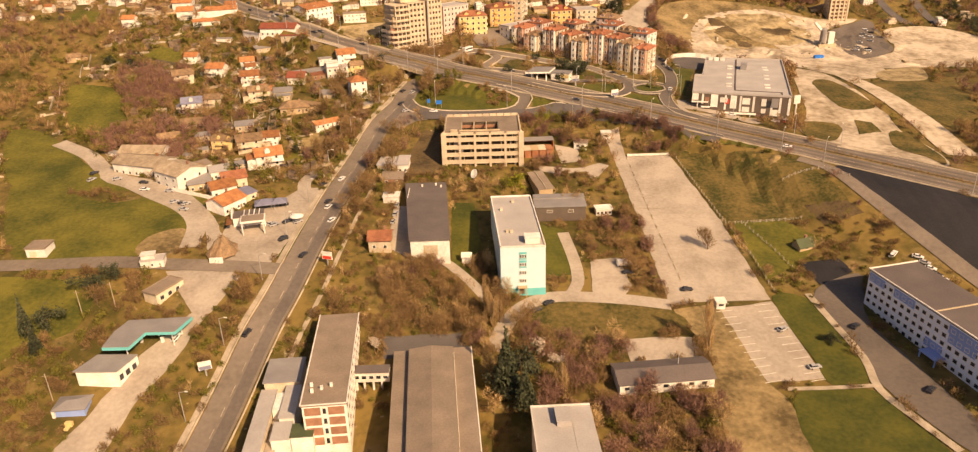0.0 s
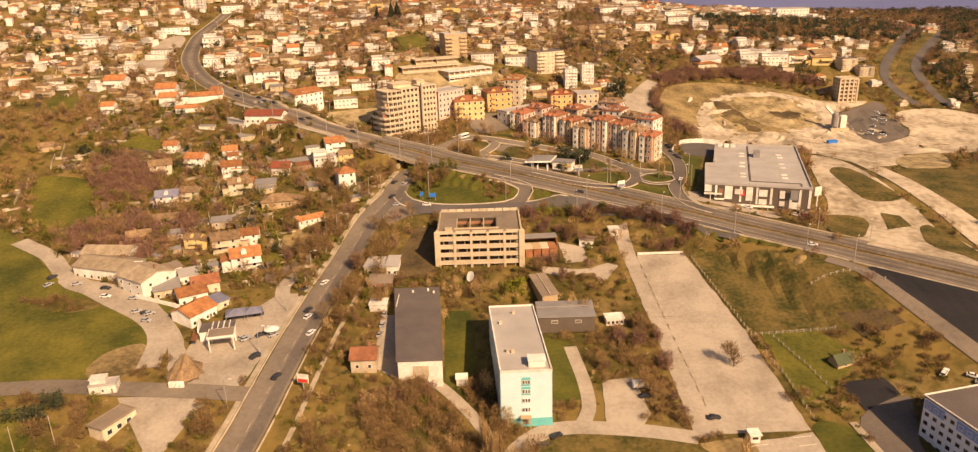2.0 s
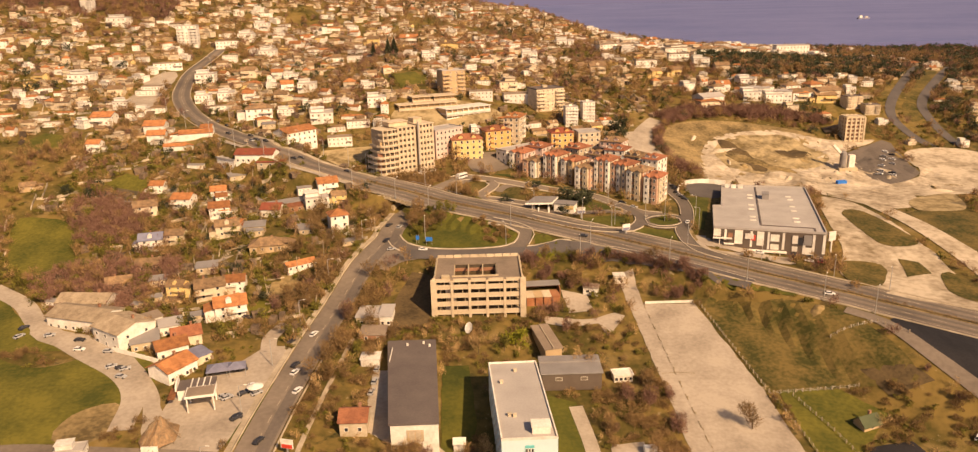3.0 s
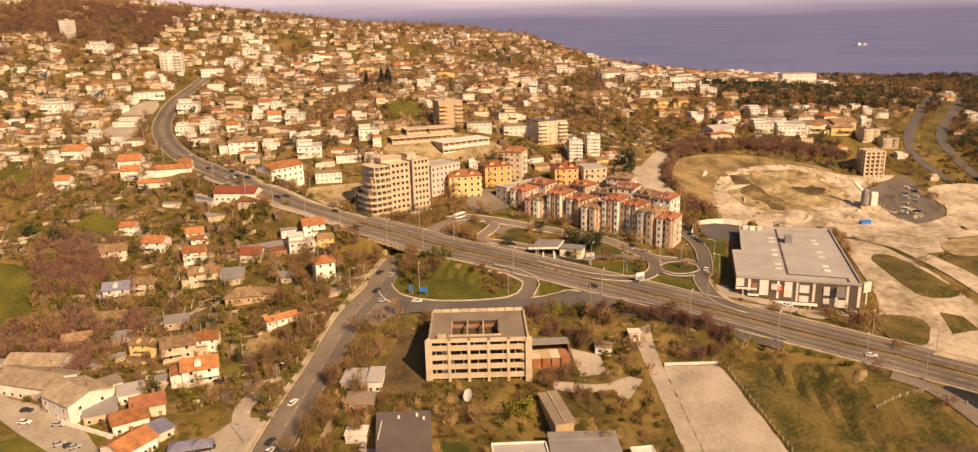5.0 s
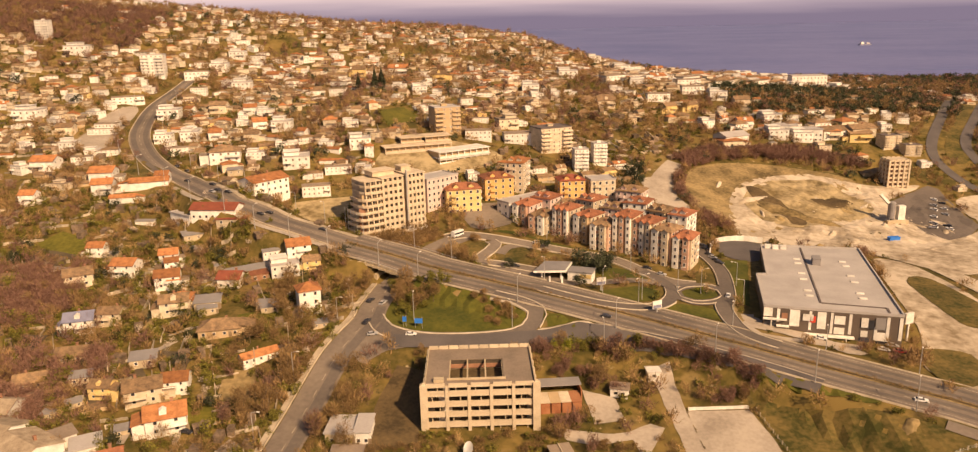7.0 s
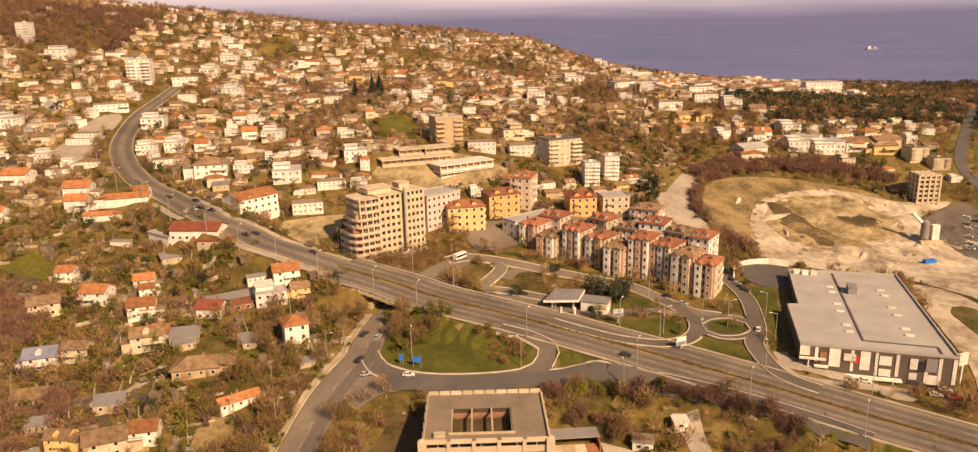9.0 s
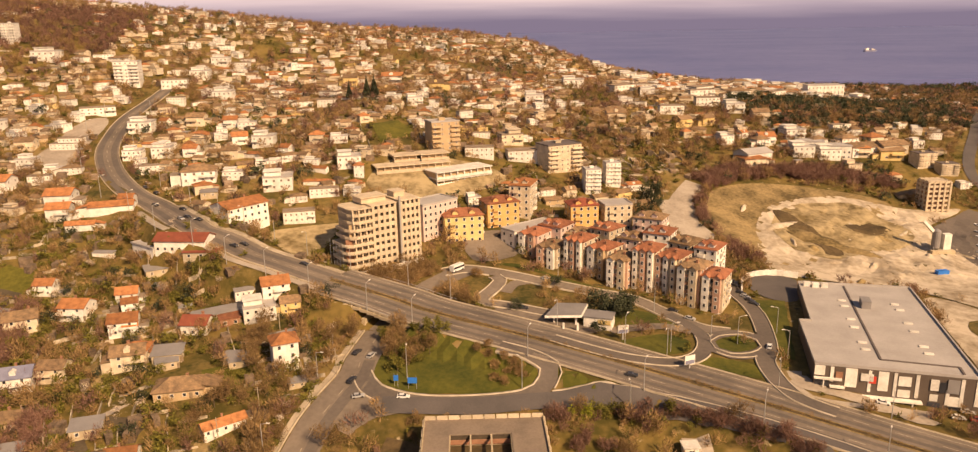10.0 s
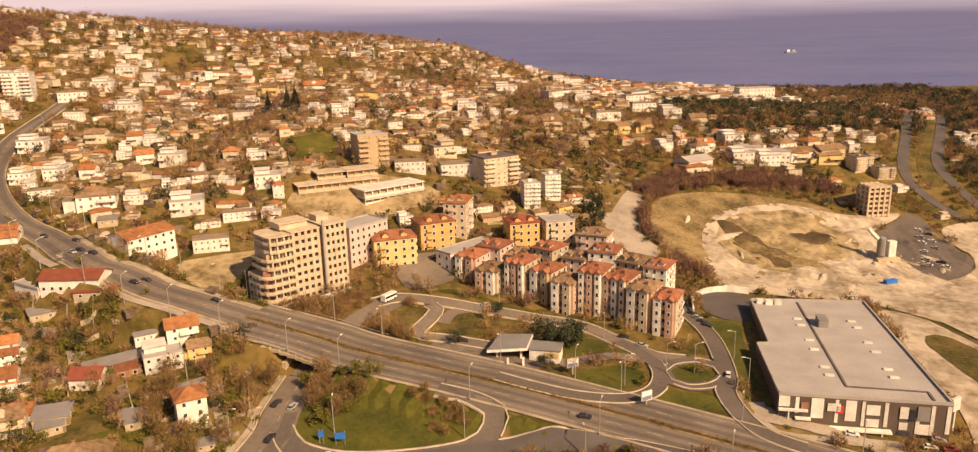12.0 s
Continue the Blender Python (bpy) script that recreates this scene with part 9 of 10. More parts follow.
for x, y, w in ((-22.8, 339.5, 1.3), (-18.2, 338.4, 2.6)):
    sign = thing("road_sign", "blue road sign on two posts, its back half seen", "road sign", pose(x, y, ground_z(x, y), 0, 0, -5))
    part("board", boxes((-w / 2, w / 2, -0.05, 0.05, 1.9, 3.6)), M["sign_blue"], sign)
    for px in (-w / 2 + 0.2, w / 2 - 0.2):
        part("post", beam(bmesh.new(), (px, 0.1, -0.3), (px, 0.1, 4.0), 0.06), M["metal"], sign)
for x, y, yaw, tall in ((-48.7, 225.1, -15, 3.4), (-74.7, 181.0, 20, 3.0), (60.8, 345.8, 20, 2.6), (44.9, 362.8, 10, 3.4)):
    sign = thing("billboard", "white billboard with a red panel on a post", "billboard", pose(x, y, ground_z(x, y), 0, 0, yaw))
    part("board", boxes((-1.7, 1.7, -0.15, 0.15, tall - 1.0, tall + 1.6)), M["white"], sign)
    part("poster", boxes((-1.5, 1.5, -0.2, -0.16, tall - 0.9, tall + 0.2)), M["sign_red"] if x < -48 and x > -50 else M["tile_blue"], sign, "plain coloured poster")
    part("post", boxes((-0.2, 0.2, -0.12, 0.12, -0.4, tall - 1.0)), M["metal"], sign)
for x, y in ((-116.5, 201.7), (-108.3, 205.3), (-112, 172), (-40, 345), (-52, 352), (-58, 330), (-66, 320), (-62, 372)):
    pole = thing("utility_pole", "pale wooden utility pole", "utility pole", pose(x, y, ground_z(x, y)), "utility poles")
    part("pole", beam(bmesh.new(), (0, 0, -0.4), (0, 0, 8.5), 0.15, 0.1, 7), M["kerb"], pole)
    part("crossarm", boxes((-0.9, 0.9, -0.06, 0.06, 7.7, 7.85)), M["wood"], pole)

# ---- fences round the meadow and plaza ----
def fence(points, label, gap=2.2, tall=1.3):
    root = thing("fence", label, "fence", pose(0, 0, 0))
    p = np.concatenate([np.linspace(a, b, max(2, int(np.hypot(b[0] - a[0], b[1] - a[1]) / gap)), endpoint=False) for a, b in zip(points[:-1], points[1:])])
    post = bpy.data.meshes.new("post")
    bm = boxes((-0.11, 0.11, -0.11, 0.11, -0.5, tall))
    bm.to_mesh(post)
    bm.free()
    post.materials.append(M["kerb"])
    for x, y in p:
        part("post", post, None, root, at=pose(x, y, ground_z(x, y)))
    bm = bmesh.new()
    for (ax, ay), (bx, by) in zip(p[:-1], p[1:]):
        for h in (0.5, 1.0):
            beam(bm, (ax, ay, ground_z(ax, ay) + h), (bx, by, ground_z(bx, by) + h), 0.025, None, 4)
    part("wire", bm, M["metal"], root)


fence([(78.2, 300), (84.5, 262), (89.5, 232), (90.5, 212)], "row of pale concrete fence posts along the plaza")
fence([(87.0, 252), (107.5, 254), (116, 254)], "row of pale concrete posts across the meadow")
fence([(92.5, 251), (98, 236), (101, 224)], "row of pale fence posts beside a plot")
fence([(112, 272), (128, 275), (136, 266)], "row of dark posts round the garden plot")

# ---- ship far out on the sea ----
ship = thing("ship", "pale ship far out on the hazy sea", "ship", pose(812, 1690, 39.9, 0, 0, 10) @ Matrix.Diagonal((0.36, 0.36, 0.3, 1)))
part("hull", prism([(-38, -8), (30, -8), (42, 0), (30, 8), (-38, 8)], 0, 9), M["tile_blue"], ship)
part("superstructure", boxes((-30, -12, -6, 6, 9, 24)), M["white"], ship)
part("crane_house", boxes((10, 16, -5, 5, 9, 20)), M["white"], ship)
part("foremast", boxes((22, 26, -4, 4, 9, 18)), M["white"], ship)

# ---- trees ----
def twigs(rs, count, r, h, z0, length, width, out=0.6, up=0.7, hollow=0.25, lumps=5):
    """Thin slivers spread through an uneven crown: three corners each."""
    d = rs.normal(size=(count, 3))
    d /= np.linalg.norm(d, axis=1)[:, None]
    centre = rs.normal(size=(lumps, 3)) * np.array([r * 0.45, r * 0.45, h * 0.22])
    pick = rs.randint(0, lumps, count)
    rad = (hollow + (1 - hollow) * rs.rand(count) ** 0.5)[:, None]
    c = centre[pick] + d * rad * np.array([r * 0.62, r * 0.62, h * 0.34])
    c[:, 2] += z0 + h * 0.5
    way = d * out + rs.normal(size=(count, 3)) * 0.35 + np.array([0, 0, up])
    way /= np.linalg.norm(way, axis=1)[:, None]
    side = np.cross(way, rs.normal(size=(count, 3)))
    side /= np.linalg.norm(side, axis=1)[:, None]
    ln = length * rs.uniform(0.6, 1.3, (count, 1))
    wd = width * rs.uniform(0.6, 1.4, (count, 1))
    return np.stack([c - side * wd / 2, c + side * wd / 2, c + way * ln], 1).reshape(-1, 3)


def clumps(rs, count, r, h, z0, size, lumps=7, taper=0.0):
    """Small leaf blades in lumps; taper: narrows towards the top."""
    centre = rs.normal(size=(lumps, 3)) * np.array([r * 0.5, r * 0.5, h * 0.26])
    c = centre[rs.randint(0, lumps, count)] + rs.normal(size=(count, 3)) * np.array([r * 0.3, r * 0.3, h * 0.15])
    c[:, 2] += z0 + h * 0.5
    if taper:
        f = np.clip(1 - taper * (c[:, 2] - z0) / h, 0.06, 1)
        ang, rad = rs.uniform(0, 6.283, count), rs.rand(count) ** 0.5 * r
        c[:, 0], c[:, 1] = np.cos(ang) * rad * f, np.sin(ang) * rad * f
    a, b = rs.normal(size=(count, 3)), rs.normal(size=(count, 3))
    a /= np.linalg.norm(a, axis=1)[:, None]
    b = np.cross(a, b)
    b /= np.linalg.norm(b, axis=1)[:, None]
    s = size * rs.uniform(0.6, 1.4, (count, 1))
    return np.stack([c - a * s, c + a * s * 0.9 - b * s * 0.5, c + b * s], 1).reshape(-1, 3)


def trunk_mesh(rs, h, crown_r, thick=0.16, limbs=6):
    bm = bmesh.new()
    bend = Vector((rs.uniform(-0.3, 0.3), rs.uniform(-0.3, 0.3), h * 0.45))
    beam(bm, (0, 0, -0.6), bend, thick, thick * 0.7, 6)
    beam(bm, bend, (bend.x * 1.6, bend.y * 1.6, h * 0.85), thick * 0.7, thick * 0.2, 5)
    for k in range(limbs):
        a = 6.283 * k / limbs + rs.uniform(-0.4, 0.4)
        st = bend * rs.uniform(0.7, 1.2)
        beam(bm, st, (st.x + crown_r * 0.75 * math.cos(a), st.y + crown_r * 0.75 * math.sin(a), min(h * 0.92, st.z + h * rs.uniform(0.2, 0.4))), thick * 0.42, thick * 0.1, 4)
    return bm


TREE_KINDS = {}


def tree_kind(name, label, crown_name, mats, make, h, r, seeds, limbs=6, thick=0.16):
    """Several shapes of one kind of tree: meshes of trunk and crown."""
    TREE_KINDS[name] = []
    for s in seeds:
        rs = np.random.RandomState(s)
        bm = trunk_mesh(rs, h, r, thick, limbs)
        trunk = bpy.data.meshes.new("trunk")
        bm.to_mesh(trunk)
        bm.free()
        trunk.materials.append(M["bark"])
        co = make(rs)
        crown = mesh_of("crown", co, np.arange(len(co)).reshape(-1, 3), M[mats])
        TREE_KINDS[name].append((trunk, crown, co, label, h))


tree_kind("bare", "leafless winter tree with a fine brown crown", "crown", "twig", lambda rs: twigs(rs, 800, 3.0, 6.5, 1.6, 1.25, 0.15), 8.0, 3.0, (1, 2, 3))
tree_kind("plum", "leafless tree with reddish brown twigs", "crown", "twig_plum", lambda rs: twigs(rs, 760, 2.6, 6.0, 1.0, 1.2, 0.15), 7.0, 2.6, (4, 5))
tree_kind("pale", "leafless tree with pale tan twigs", "crown", "twig_pale", lambda rs: twigs(rs, 680, 2.6, 6.0, 1.5, 1.1, 0.14), 7.5, 2.6, (6, 7))
tree_kind("bush", "low leafless thicket bush", "crown", "twig", lambda rs: twigs(rs, 560, 2.2, 2.8, 0.0, 0.9, 0.15, lumps=6), 2.6, 2.0, (8, 9, 10), 5, 0.06)
tree_kind("green", "tree with fresh olive green leaves", "crown", "leaf", lambda rs: clumps(rs, 620, 2.3, 4.6, 1.0, 0.30), 5.5, 2.2, (11, 12))
tree_kind("green_bush", "olive green evergreen shrub", "crown", "leaf", lambda rs: clumps(rs, 420, 1.8, 2.4, 0.1, 0.26), 2.4, 1.6, (13, 14), 4, 0.06)
tree_kind("bright", "rounded tree in bright yellow-green leaf", "crown", "leaf_bright", lambda rs: clumps(rs, 900, 3.2, 5.0, 0.6, 0.28), 5.5, 2.8, (15, 16))
tree_kind("conifer", "dark green pointed conifer tree", "crown", "needle", lambda rs: clumps(rs, 1500, 3.2, 11.0, 0.8, 0.36, taper=0.93), 11.5, 1.2, (17, 18), 5)
tree_kind("pine", "dark broad evergreen tree", "crown", "needle", lambda rs: clumps(rs, 900, 3.2, 6.0, 1.5, 0.36), 7.5, 2.6, (19, 20))
tree_kind("poplar", "tall narrow pale tan poplar", "crown", "twig_pale", lambda rs: twigs(rs, 900, 1.5, 12.0, 0.5, 1.6, 0.13, 0.15, 1.4), 12.0, 0.9, (21, 22), 8, 0.2)
tree_kind("blossom", "small tree in pale blossom", "crown", "blossom", lambda rs: clumps(rs, 480, 2.0, 3.4, 1.0, 0.22), 4.5, 1.8, (23, 24))
TREE_COUNT = [0]


def tree(kind, x, y, size=1.0, turn=0.0, level=None):
    trunk, crown, co, label, h = TREE_KINDS[kind][TREE_COUNT[0] % len(TREE_KINDS[kind])]
    TREE_COUNT[0] += 1
    low = h < 3
    ob = new("bush" if low else "tree", trunk)
    ob.matrix_basis = pose(x, y, (ground_z(x, y) if level is None else level) - 0.05, 0, 0, turn) @ Matrix.Diagonal((size, size, size * (0.9 + 0.25 * ((TREE_COUNT[0] * 7) % 10) / 10), 1))
    tagged(ob, label, "bush" if low else "tree", "bushes" if low else "trees")
    c = new("crown", crown)
    c.parent = ob
    return ob


# named trees near the buildings
for k, x, y, s in (("conifer", 6.5, 171, 1.5), ("pale", 2.5, 178.5, 0.9), ("conifer", 11.0, 165.5, 1.25), ("pine", 10.5, 176.5, 1.2), ("pale", 3.0, 166, 0.8), ("pine", 7.0, 171, 1.0), ("poplar", 63.1, 187.4, 1.05), ("poplar", 20.5, 172, 0.95), ("poplar", 3.0, 198.0, 0.95), ("poplar", 5.2, 199.2, 0.9), ("poplar", 1.4, 199.5, 0.85),
                   ("pine", -118.1, 211.6, 0.85), ("pine", -113.1, 217.1, 0.75), ("conifer", -127.6, 192.5, 0.9), ("conifer", -122, 186, 0.8), ("pine", -124, 197, 0.9), ("bright", 12.5, 278.0, 1.0), ("green", 9.0, 275, 0.9), ("pale", 0.5, 273, 0.9), ("bright", 27.8, 326.5, 0.8),
                   ("pine", 41.5, 380.5, 1.0), ("pine", 45.7, 381.6, 1.1), ("pine", 50.0, 383.0, 1.0), ("pine", 48.0, 379.0, 0.9), ("pine", 37.0, 366.5, 0.6), ("bare", 75.8, 237.0, 0.95), ("bare", 90.2, 221.0, 0.6), ("pale", -6.5, 393.0, 0.75), ("pine", 96.5, 189.0, 0.4), ("pine", 98.0, 188.0, 0.38),
                   ("blossom", 16, 186, 1.0), ("blossom", 20, 181, 0.9), ("blossom", 14.5, 161.5, 0.9), ("blossom", -30, 189, 0.8), ("pale", 33, 262, 0.9), ("pine", 28.5, 404.0, 0.6), ("pine", 14.0, 385.0, 0.5), ("conifer", -60, 600, 1.0), ("conifer", -56, 603, 1.1), ("conifer", -70, 598, 0.9),
                   ("pine", 80.6, 483, 0.9), ("pine", 83.2, 479, 0.8), ("conifer", 86.2, 489.3, 0.7), ("pine", 76.1, 470, 0.8), ("pine", 77.2, 463, 0.7), ("pine", 85.9, 495.1, 0.8), ("bright", 80.0, 362.5, 0.4), ("pale", 82.0, 360.5, 0.5)):
    tree(k, x, y, s, 37 * x)
    occupy_disc(x, y, 1.5)

rng = random.Random(5)


def pick_kind(x, y):
    v = noise.noise(Vector((x * 0.02, y * 0.02, 0.0)))
    w = rng.random()
    if w < 0.42:
        return "bare" if v > -0.1 else "plum"
    if w < 0.66:
        return "bush"
    if w < 0.74:
        return "pale"
    if w < 0.86:
        return "green_bush"
    if w < 0.93:
        return "green"
    return "blossom" if w < 0.96 else "pine"


def plant(count, x0, x1, y0, y1, size=(0.5, 0.95), kinds=None, wood=0.0, tries=12):
    """Separate trees over a stretch of the plan, where the ground is free."""
    made = 0
    for _ in range(count * tries):
        x, y = rng.uniform(x0, x1), rng.uniform(y0, y1)
        if not is_free(x, y) or made >= count or noise.noise(Vector((x * 0.03, y * 0.03, 7.0))) < wood:
            continue
        tree(kinds[rng.randrange(len(kinds))] if kinds else pick_kind(x, y), x, y, rng.uniform(*size), rng.uniform(0, 360))
        made += 1


plant(60, -30, 18, 186, 226, (0.55, 0.95), ["bare", "bush", "bush", "plum", "green_bush", "pale"])
plant(36, 18, 62, 150, 200, (0.6, 1.0), ["bare", "bush", "plum", "green_bush", "pale", "bush"])
plant(24, 20, 58, 205, 262, (0.45, 0.8), ["bush", "bush", "bare", "plum"])
plant(26, -50, -22, 190, 300, (0.45, 0.8), ["bush", "bare", "green_bush", "green", "bush"])
plant(12, 20, 62, 285, 318, (0.45, 0.75), ["bush", "bare", "plum", "bush"])
plant(9, 25, 92, 303, 320, (0.5, 0.85), ["plum", "bare", "plum", "bush", "plum"])
plant(5, -32, -14, 285, 330, (0.4, 0.6), ["bush", "bare"])
plant(12, -85, -70, 150, 215, (0.5, 0.9), ["bare", "bush", "green_bush"])
plant(16, -150, -104, 160, 222, (0.5, 0.9), ["bare", "bush", "green_bush", "green"])
plant(6, -34, -12, 345, 362, (0.6, 0.8), ["bare", "green"])
plant(22, -72, -36, 255, 372, (0.55, 1.0), ["bare", "bare", "plum", "pale", "green_bush"])
plant(12, -10, 30, 386, 402, (0.5, 0.8), ["bare", "bush", "pale"])
plant(10, 88, 180, 230, 300, (0.3, 0.6), ["bush", "bush", "bare", "plum"])
plant(14, 100, 240, 268, 320, (0.5, 0.8), ["bare", "plum", "bush"], tries=20)
# bare trees kept off the lawns but standing on the teardrop's bank
for x, y in COPSE:
    tree(("bare", "green", "green_bush")[int(abs(x) * 7) % 3], x, y, 0.85, x * 50)
for x, y in LAWN_BUSHES:
    tree("bush", x, y, 0.72, x * 50)
for x, y in ((-24, 352), (-21, 355), (-18, 352), (-25, 358), (-22, 360), (-17, 357), (-14, 354), (-20, 349)):
    tree("bare", x, y, 0.7, x * 50)


def wood_stuff(name, label, kind, count, x0, x1, y0, y1, size, seed, dens=None, keep=0.45, jitter=1.0):
    """Countless far trees and bushes as one mesh."""
    rs = np.random.RandomState(seed)
    shapes = TREE_KINDS[kind]
    chunks = []
    made, tries = 0, 0
    while made < count and tries < count * 25:
        tries += 1
        x, y = rs.uniform(x0, x1), rs.uniform(y0, y1)
        if not is_free(x, y) or (dens and rs.rand() > dens(x, y)):
            continue
        co = shapes[made % len(shapes)][2].reshape(-1, 3, 3)
        co = co[rs.rand(len(co)) < keep]
        if len(co) == 0:
            continue
        mid = co.mean(1, keepdims=True)
        co = mid + (co - mid) * (0.75 / keep ** 0.5) ** 0.9
        a, s = rs.uniform(0, 6.283), rs.uniform(*size)
        c, n = math.cos(a), math.sin(a)
        p = co.reshape(-1, 3) * s
        chunks.append(np.column_stack([p[:, 0] * c - p[:, 1] * n + x, p[:, 0] * n + p[:, 1] * c + y, p[:, 2] + ground_cache(x, y)]))
        made += 1
    co = np.concatenate(chunks)
    ob = new(name, mesh_of(name, co, np.arange(len(co)).reshape(-1, 3), shapes[0][1].materials[0]))
    return tagged(ob, label, "trees", kind="stuff")


def ground_cache(x, y):
    i = int(np.clip(np.searchsorted(gx, x) - 1, 0, nx - 2))
    j = int(np.clip(np.searchsorted(gy, y) - 1, 0, ny - 2))
    u, v = (x - gx[i]) / (gx[i + 1] - gx[i]), (y - gy[j]) / (gy[j + 1] - gy[j])
    return grid_z[j, i] * (1 - u) * (1 - v) + grid_z[j, i + 1] * u * (1 - v) + grid_z[j + 1, i] * (1 - u) * v + grid_z[j + 1, i + 1] * u * v - 0.1


def patchy(scale, cut, offset):
    return lambda x, y: 1.0 if noise.noise(Vector((x * scale, y * scale, offset))) > cut else 0.12


def near_line(*lines):
    """Keeps to a belt along lines of the plan."""
    def chance(x, y):
        return 1.0 if min(float(along(q, np.array([x]), np.array([y]))[0][0]) for q in lines) < 6.5 else 0.0
    return chance


wood_stuff("woodland", "leafless brown woodland between the houses", "bare", 1900, -460, 330, 290, 620, (0.42, 0.85), 1, patchy(0.02, 0.0, 1.0), 0.16)
wood_stuff("woodland", "reddish leafless thickets on the hillside", "plum", 1050, -460, 330, 290, 640, (0.42, 0.9), 2, patchy(0.02, 0.05, 9.0), 0.16)
wood_stuff("scrub", "low leafless scrub on the hillside", "bush", 2300, -460, 330, 280, 640, (0.5, 1.1), 3, patchy(0.025, -0.2, 4.0), 0.18)
wood_stuff("scrub", "olive evergreen scrub on the hillside", "green_bush", 2000, -460, 330, 280, 640, (0.45, 1.0), 4, patchy(0.02, 0.0, 14.0), 0.2)
wood_stuff("woodland", "olive trees among the houses", "green", 900, -460, 330, 330, 900, (0.45, 0.85), 5, patchy(0.02, 0.1, 18.0), 0.16)
wood_stuff("woodland", "far leafless woodland on the upper slope", "bare", 3400, -520, 420, 600, 930, (0.45, 0.85), 6, patchy(0.015, -0.15, 21.0), 0.10)
wood_stuff("woodland", "far reddish woodland on the upper slope", "plum", 2000, -520, 420, 600, 930, (0.45, 0.85), 16, patchy(0.02, -0.1, 55.0), 0.10)
wood_stuff("woodland", "far dark evergreen trees", "pine", 520, -480, 420, 440, 930, (0.4, 0.8), 7, patchy(0.012, 0.15, 25.0), 0.14)
wood_stuff("woodland", "dark wood behind the villas", "pine", 620, 175, 330, 600, 690, (0.5, 0.8), 8, None, 0.16)
wood_stuff("woodland", "leafless wood on the hill beside the excavation", "plum", 420, 95, 222, 425, 540, (0.5, 0.85), 9, near_line([(112, 506), (108, 488), (108, 470), (114, 450), (126, 440), (133, 431)], [(118, 490), (117, 470), (111, 441)], [(112, 508), (132, 524), (157, 531), (190, 532), (218, 526)]), 0.3)
wood_stuff("woodland", "leafless trees along the coast", "bare", 300, 160, 560, 560, 930, (0.35, 0.65), 10, None, 0.12)
wood_stuff("scrub", "pale dry scrub", "pale", 700, -300, 300, 170, 600, (0.25, 0.6), 12, patchy(0.02, 0.1, 31.0), 0.2)
wood_stuff("scrub", "scrub on the near slopes", "bush", 900, -170, 180, 150, 300, (0.35, 0.8), 13, patchy(0.03, -0.1, 33.0), 0.35)
wood_stuff("scrub", "olive shrubs on the near slopes", "green_bush", 600, -170, 180, 150, 300, (0.3, 0.7), 14, patchy(0.03, 0.0, 37.0), 0.35)
wood_stuff("thicket", "leafless thicket below the blue building", "bush", 130, -30, 18, 186, 226, (0.6, 1.0), 41, None, 0.7)
wood_stuff("thicket", "leafless trees below the blue building", "bare", 45, -30, 18, 186, 226, (0.5, 0.85), 42, None, 0.7)
wood_stuff("thicket", "leafless thicket round the long shed", "bush", 110, 14, 62, 140, 200, (0.6, 1.1), 43, None, 0.7)
wood_stuff("thicket", "leafless trees round the long shed", "plum", 50, 14, 62, 140, 200, (0.6, 1.0), 44, None, 0.7)
wood_stuff("thicket", "leafless bushes beside the plaza", "bush", 90, 20, 58, 205, 262, (0.4, 0.8), 45, None, 0.6)
wood_stuff("thicket", "bushes along the uphill road", "bush", 80, -50, -22, 190, 285, (0.4, 0.8), 46, None, 0.6)
wood_stuff("thicket", "bushes among the sheds", "bush", 16, -30, 62, 268, 318, (0.4, 0.75), 47, None, 0.6)
wood_stuff("hedgerow", "reddish leafless hedgerow beside the lower road", "plum", 14, 20, 95, 303, 325, (0.45, 0.8), 48, None, 0.6)
wood_stuff("thicket", "bare trees left of the uphill road", "bare", 80, -75, -34, 255, 372, (0.5, 0.95), 49, None, 0.6)
wood_stuff("thicket", "scrub round the filling station", "bush", 120, -155, -70, 150, 222, (0.5, 1.0), 50, None, 0.6)
wood_stuff("thicket", "olive shrubs round the filling station", "green_bush", 70, -155, -70, 150, 222, (0.5, 1.0), 51, None, 0.6)
wood_stuff("hedgerow", "leafless trees along the boulevard", "plum", 90, 95, 260, 262, 318, (0.5, 0.8), 52, None, 0.5)



def tree_row(line, step, kinds, size, spread=1.5, level=None):
    """Separate trees along a line of the plan."""
    for q in curve_points(line, step):
        x, y = q[0] + rng.uniform(-spread, spread), q[1] + rng.uniform(-spread, spread)
        tree(rng.choice(kinds), x, y, rng.uniform(*size), rng.uniform(0, 360), level)


tree_row(HEDGE[1:], 3.4, ["plum", "plum", "bare", "plum", "green"], (0.62, 0.82))
tree_row(HEDGE[1:], 7.0, ["bush", "plum"], (0.45, 0.65), 2.0)
wood_stuff("thicket", "purple-brown leafless copse on the hillside", "plum", 150, -176, -140, 350, 384, (0.6, 0.95), 61, None, 0.4)
wood_stuff("thicket", "purple-brown leafless copse below the gardens", "plum", 150, -162, -112, 296, 332, (0.55, 0.9), 62, None, 0.4)
wood_stuff("woodland", "dark leafless wood on the bare hilltop", "plum", 900, -350, -232, 640, 740, (0.5, 0.85), 55, None, 0.1)
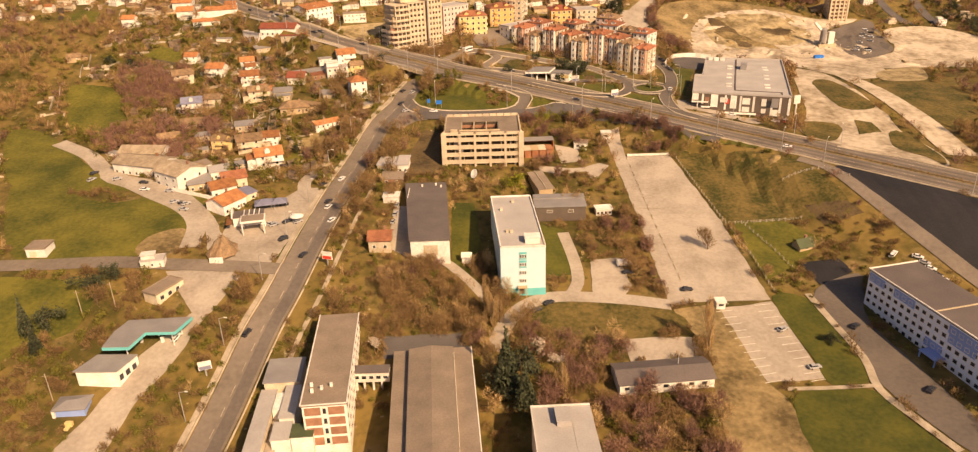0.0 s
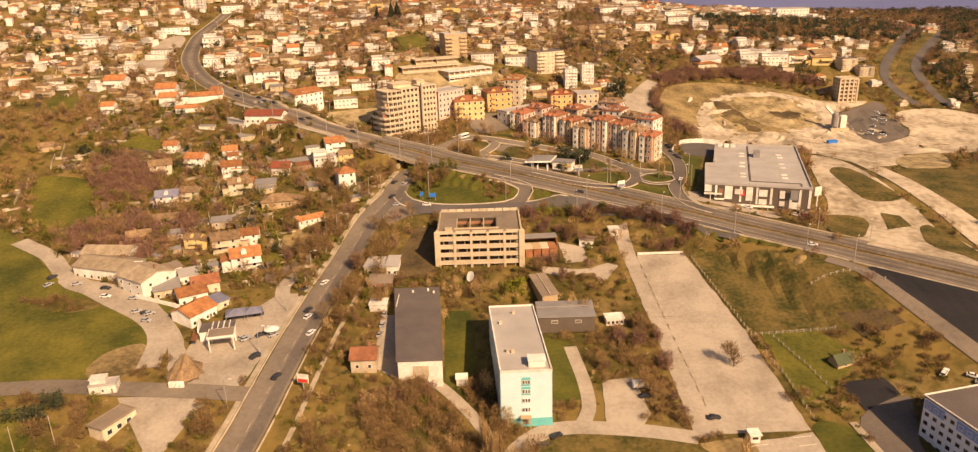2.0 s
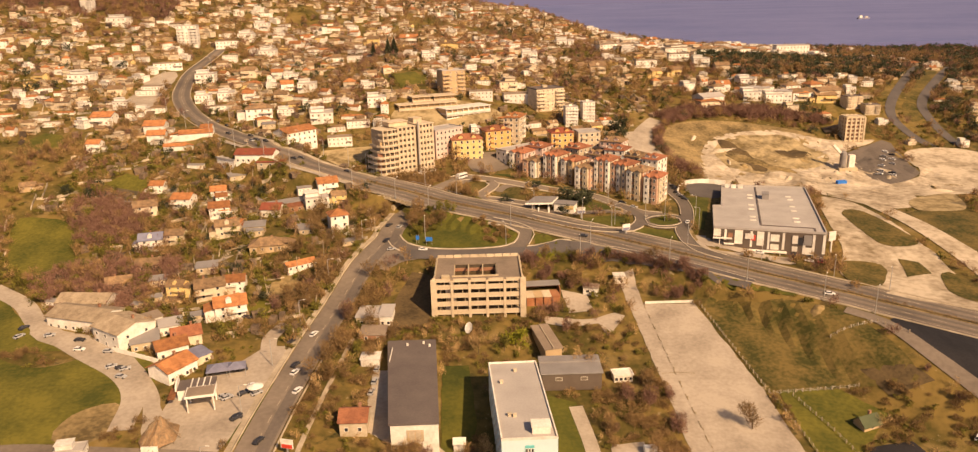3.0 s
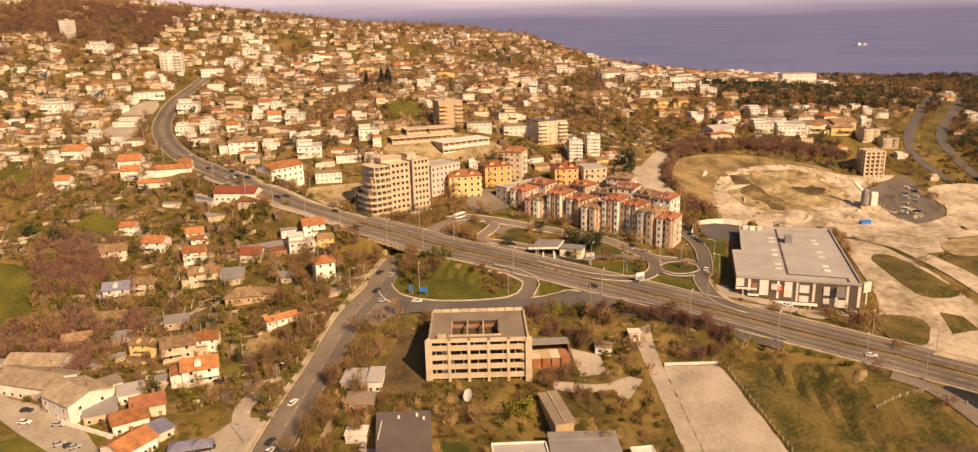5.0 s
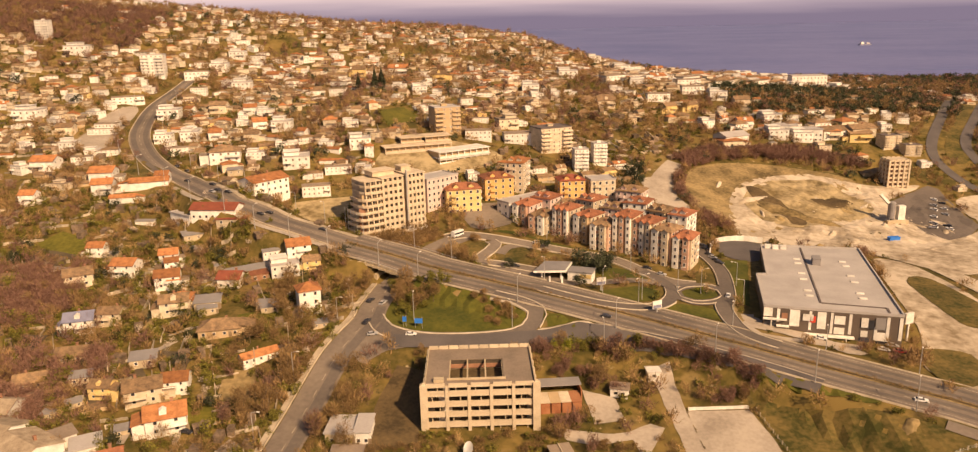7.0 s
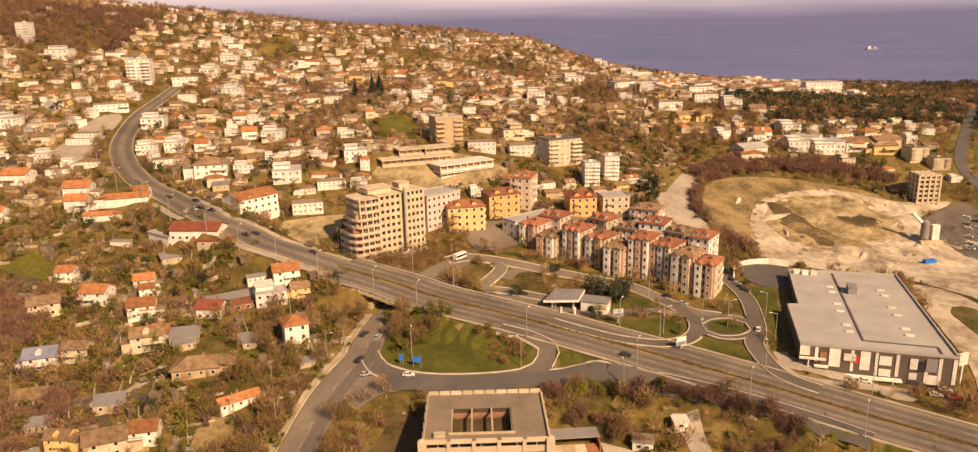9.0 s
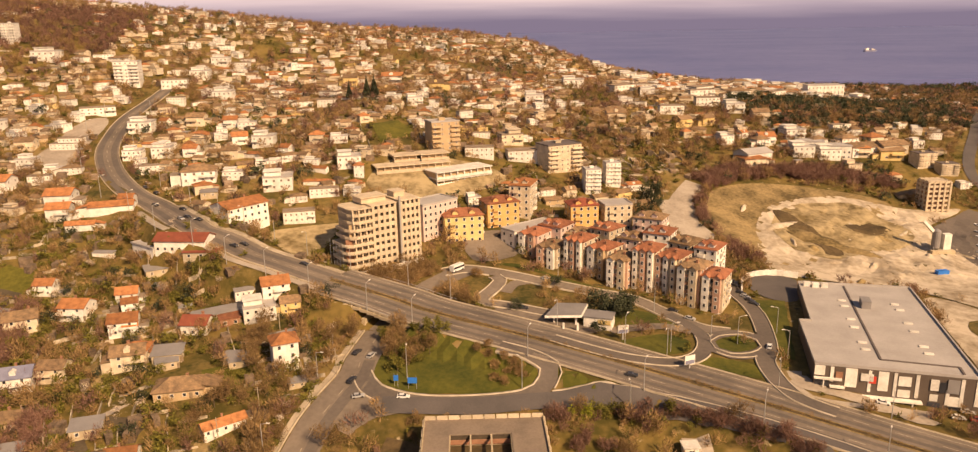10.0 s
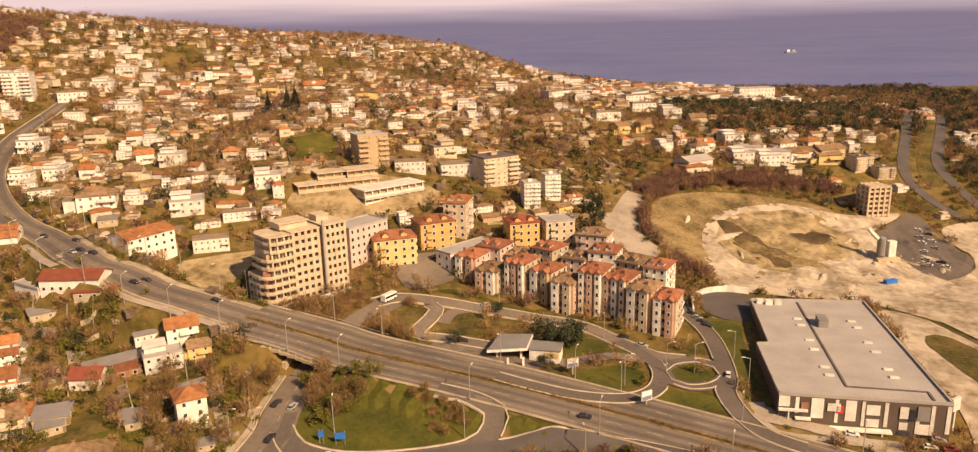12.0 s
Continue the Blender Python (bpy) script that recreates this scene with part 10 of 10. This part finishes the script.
wood_stuff("woodland", "far dark wood towards the coast", "pine", 720, 290, 518, 640, 1040, (0.5, 0.9), 53, None, 0.1)
wood_stuff("woodland", "far leafless wood towards the coast", "plum", 900, 270, 518, 640, 1040, (0.5, 0.9), 54, None, 0.1)
wood_stuff("thicket", "olive trees in the copse", "green", 60, -176, -112, 296, 384, (0.6, 1.0), 60, None, 0.35)
wood_stuff("thicket", "leafless shrubs on the bank below the tower", "bush", 110, -38, 2, 392, 416, (0.5, 1.0), 57, None, 0.6)
wood_stuff("thicket", "leafless trees on the bank below the tower", "bare", 40, -36, 0, 394, 416, (0.4, 0.7), 58, None, 0.6)
wood_stuff("woodland", "dark hazy evergreen wood beside the avenue", "pine", 330, 296, 470, 470, 680, (0.5, 0.95), 59, None, 0.16)
wood_stuff("woodland", "dark leafless wood beside the avenue", "plum", 420, 296, 470, 470, 680, (0.5, 0.95), 56, None, 0.16)
wood_stuff("thicket", "leafless garden trees", "bare", 110, -170, -45, 285, 430, (0.4, 0.75), 63, None, 0.35)
wood_stuff("thicket", "evergreen garden shrubs", "green_bush", 420, -190, -45, 282, 440, (0.5, 1.0), 64, None, 0.4)
wood_stuff("thicket", "olive garden trees", "green", 120, -190, -45, 282, 440, (0.5, 0.9), 65, None, 0.35)
wood_stuff("thicket", "dark evergreen garden trees", "pine", 46, -190, -45, 290, 440, (0.4, 0.65), 66, None, 0.4)
wood_stuff("thicket", "blossoming garden trees", "blossom", 60, -190, -45, 282, 440, (0.4, 0.8), 67, None, 0.4)


def row_stuff(name, label, kind, line, step, size, level, seed, keep=0.3, spread=0.3):
    """Countless small plants along a line, as one mesh."""
    rs = np.random.RandomState(seed)
    p = curve_points(line, step)
    z = level(p)
    chunks = []
    for (x, y), h in zip(p, z):
        co = TREE_KINDS[kind][rs.randint(len(TREE_KINDS[kind]))][2].reshape(-1, 3, 3)
        co = co[rs.rand(len(co)) < keep].reshape(-1, 3) * rs.uniform(*size)
        chunks.append(co + np.array([x + rs.uniform(-spread, spread), y + rs.uniform(-spread, spread), h + 0.3]))
    co = np.concatenate(chunks)
    return tagged(new(name, mesh_of(name, co, np.arange(len(co)).reshape(-1, 3), TREE_KINDS[kind][0][1].materials[0])), label, "hedge", kind="stuff")


row_stuff("median_hedge", "low reddish shrubs planted along the median", "bush", EAST, 2.2, (0.22, 0.42), on_deck, 81)
row_stuff("hedgerow", "dense purple-brown row of leafless trees below the boulevard", "plum", HEDGE[2:], 1.5, (0.55, 0.8), lambda p: surface(p[:, 0], p[:, 1]) - 0.5, 83, 0.5, 1.2)
row_stuff("avenue_trees", "dark evergreen trees beside the avenue", "pine", [(x + 14, y) for x, y in FAR_AVENUE_B], 5.0, (0.5, 0.9), lambda p: surface(p[:, 0], p[:, 1]), 82, 0.4, 6.0)
for off, dash in ((0.0, (3, 3)), (0.3, (1, 6))):
    ribbon("joint", SERVICE_JOINT, 0.16, M["mound"], "weedy brown joint between two paved strips", lift=0.31, offset=off, category="joint", dash=dash)
ribbon("joint", [(56.5, 262), (61.5, 262.5), (66.5, 262)], 0.14, M["mound"], "dark crack across the paving", lift=0.31, category="joint")

# parking bays
for i in range(12):
    for x0, x1 in ((0.0, 4.6), (11.4, 16.0)):
        u = i / 11
        ax, bx, yy = 69.2 + 4.6 * u, 87.0 + 3.0 * u, 206.5 - 34.5 * u
        a = ax + (bx - ax) * x0 / 16
        b = ax + (bx - ax) * x1 / 16
        ribbon("bay_line", [(a, yy), ((a + b) / 2, yy + 0.4), (b, yy + 0.8)], 0.22, M["paint"], "faded white parking bay line", lift=0.30, category="marking")
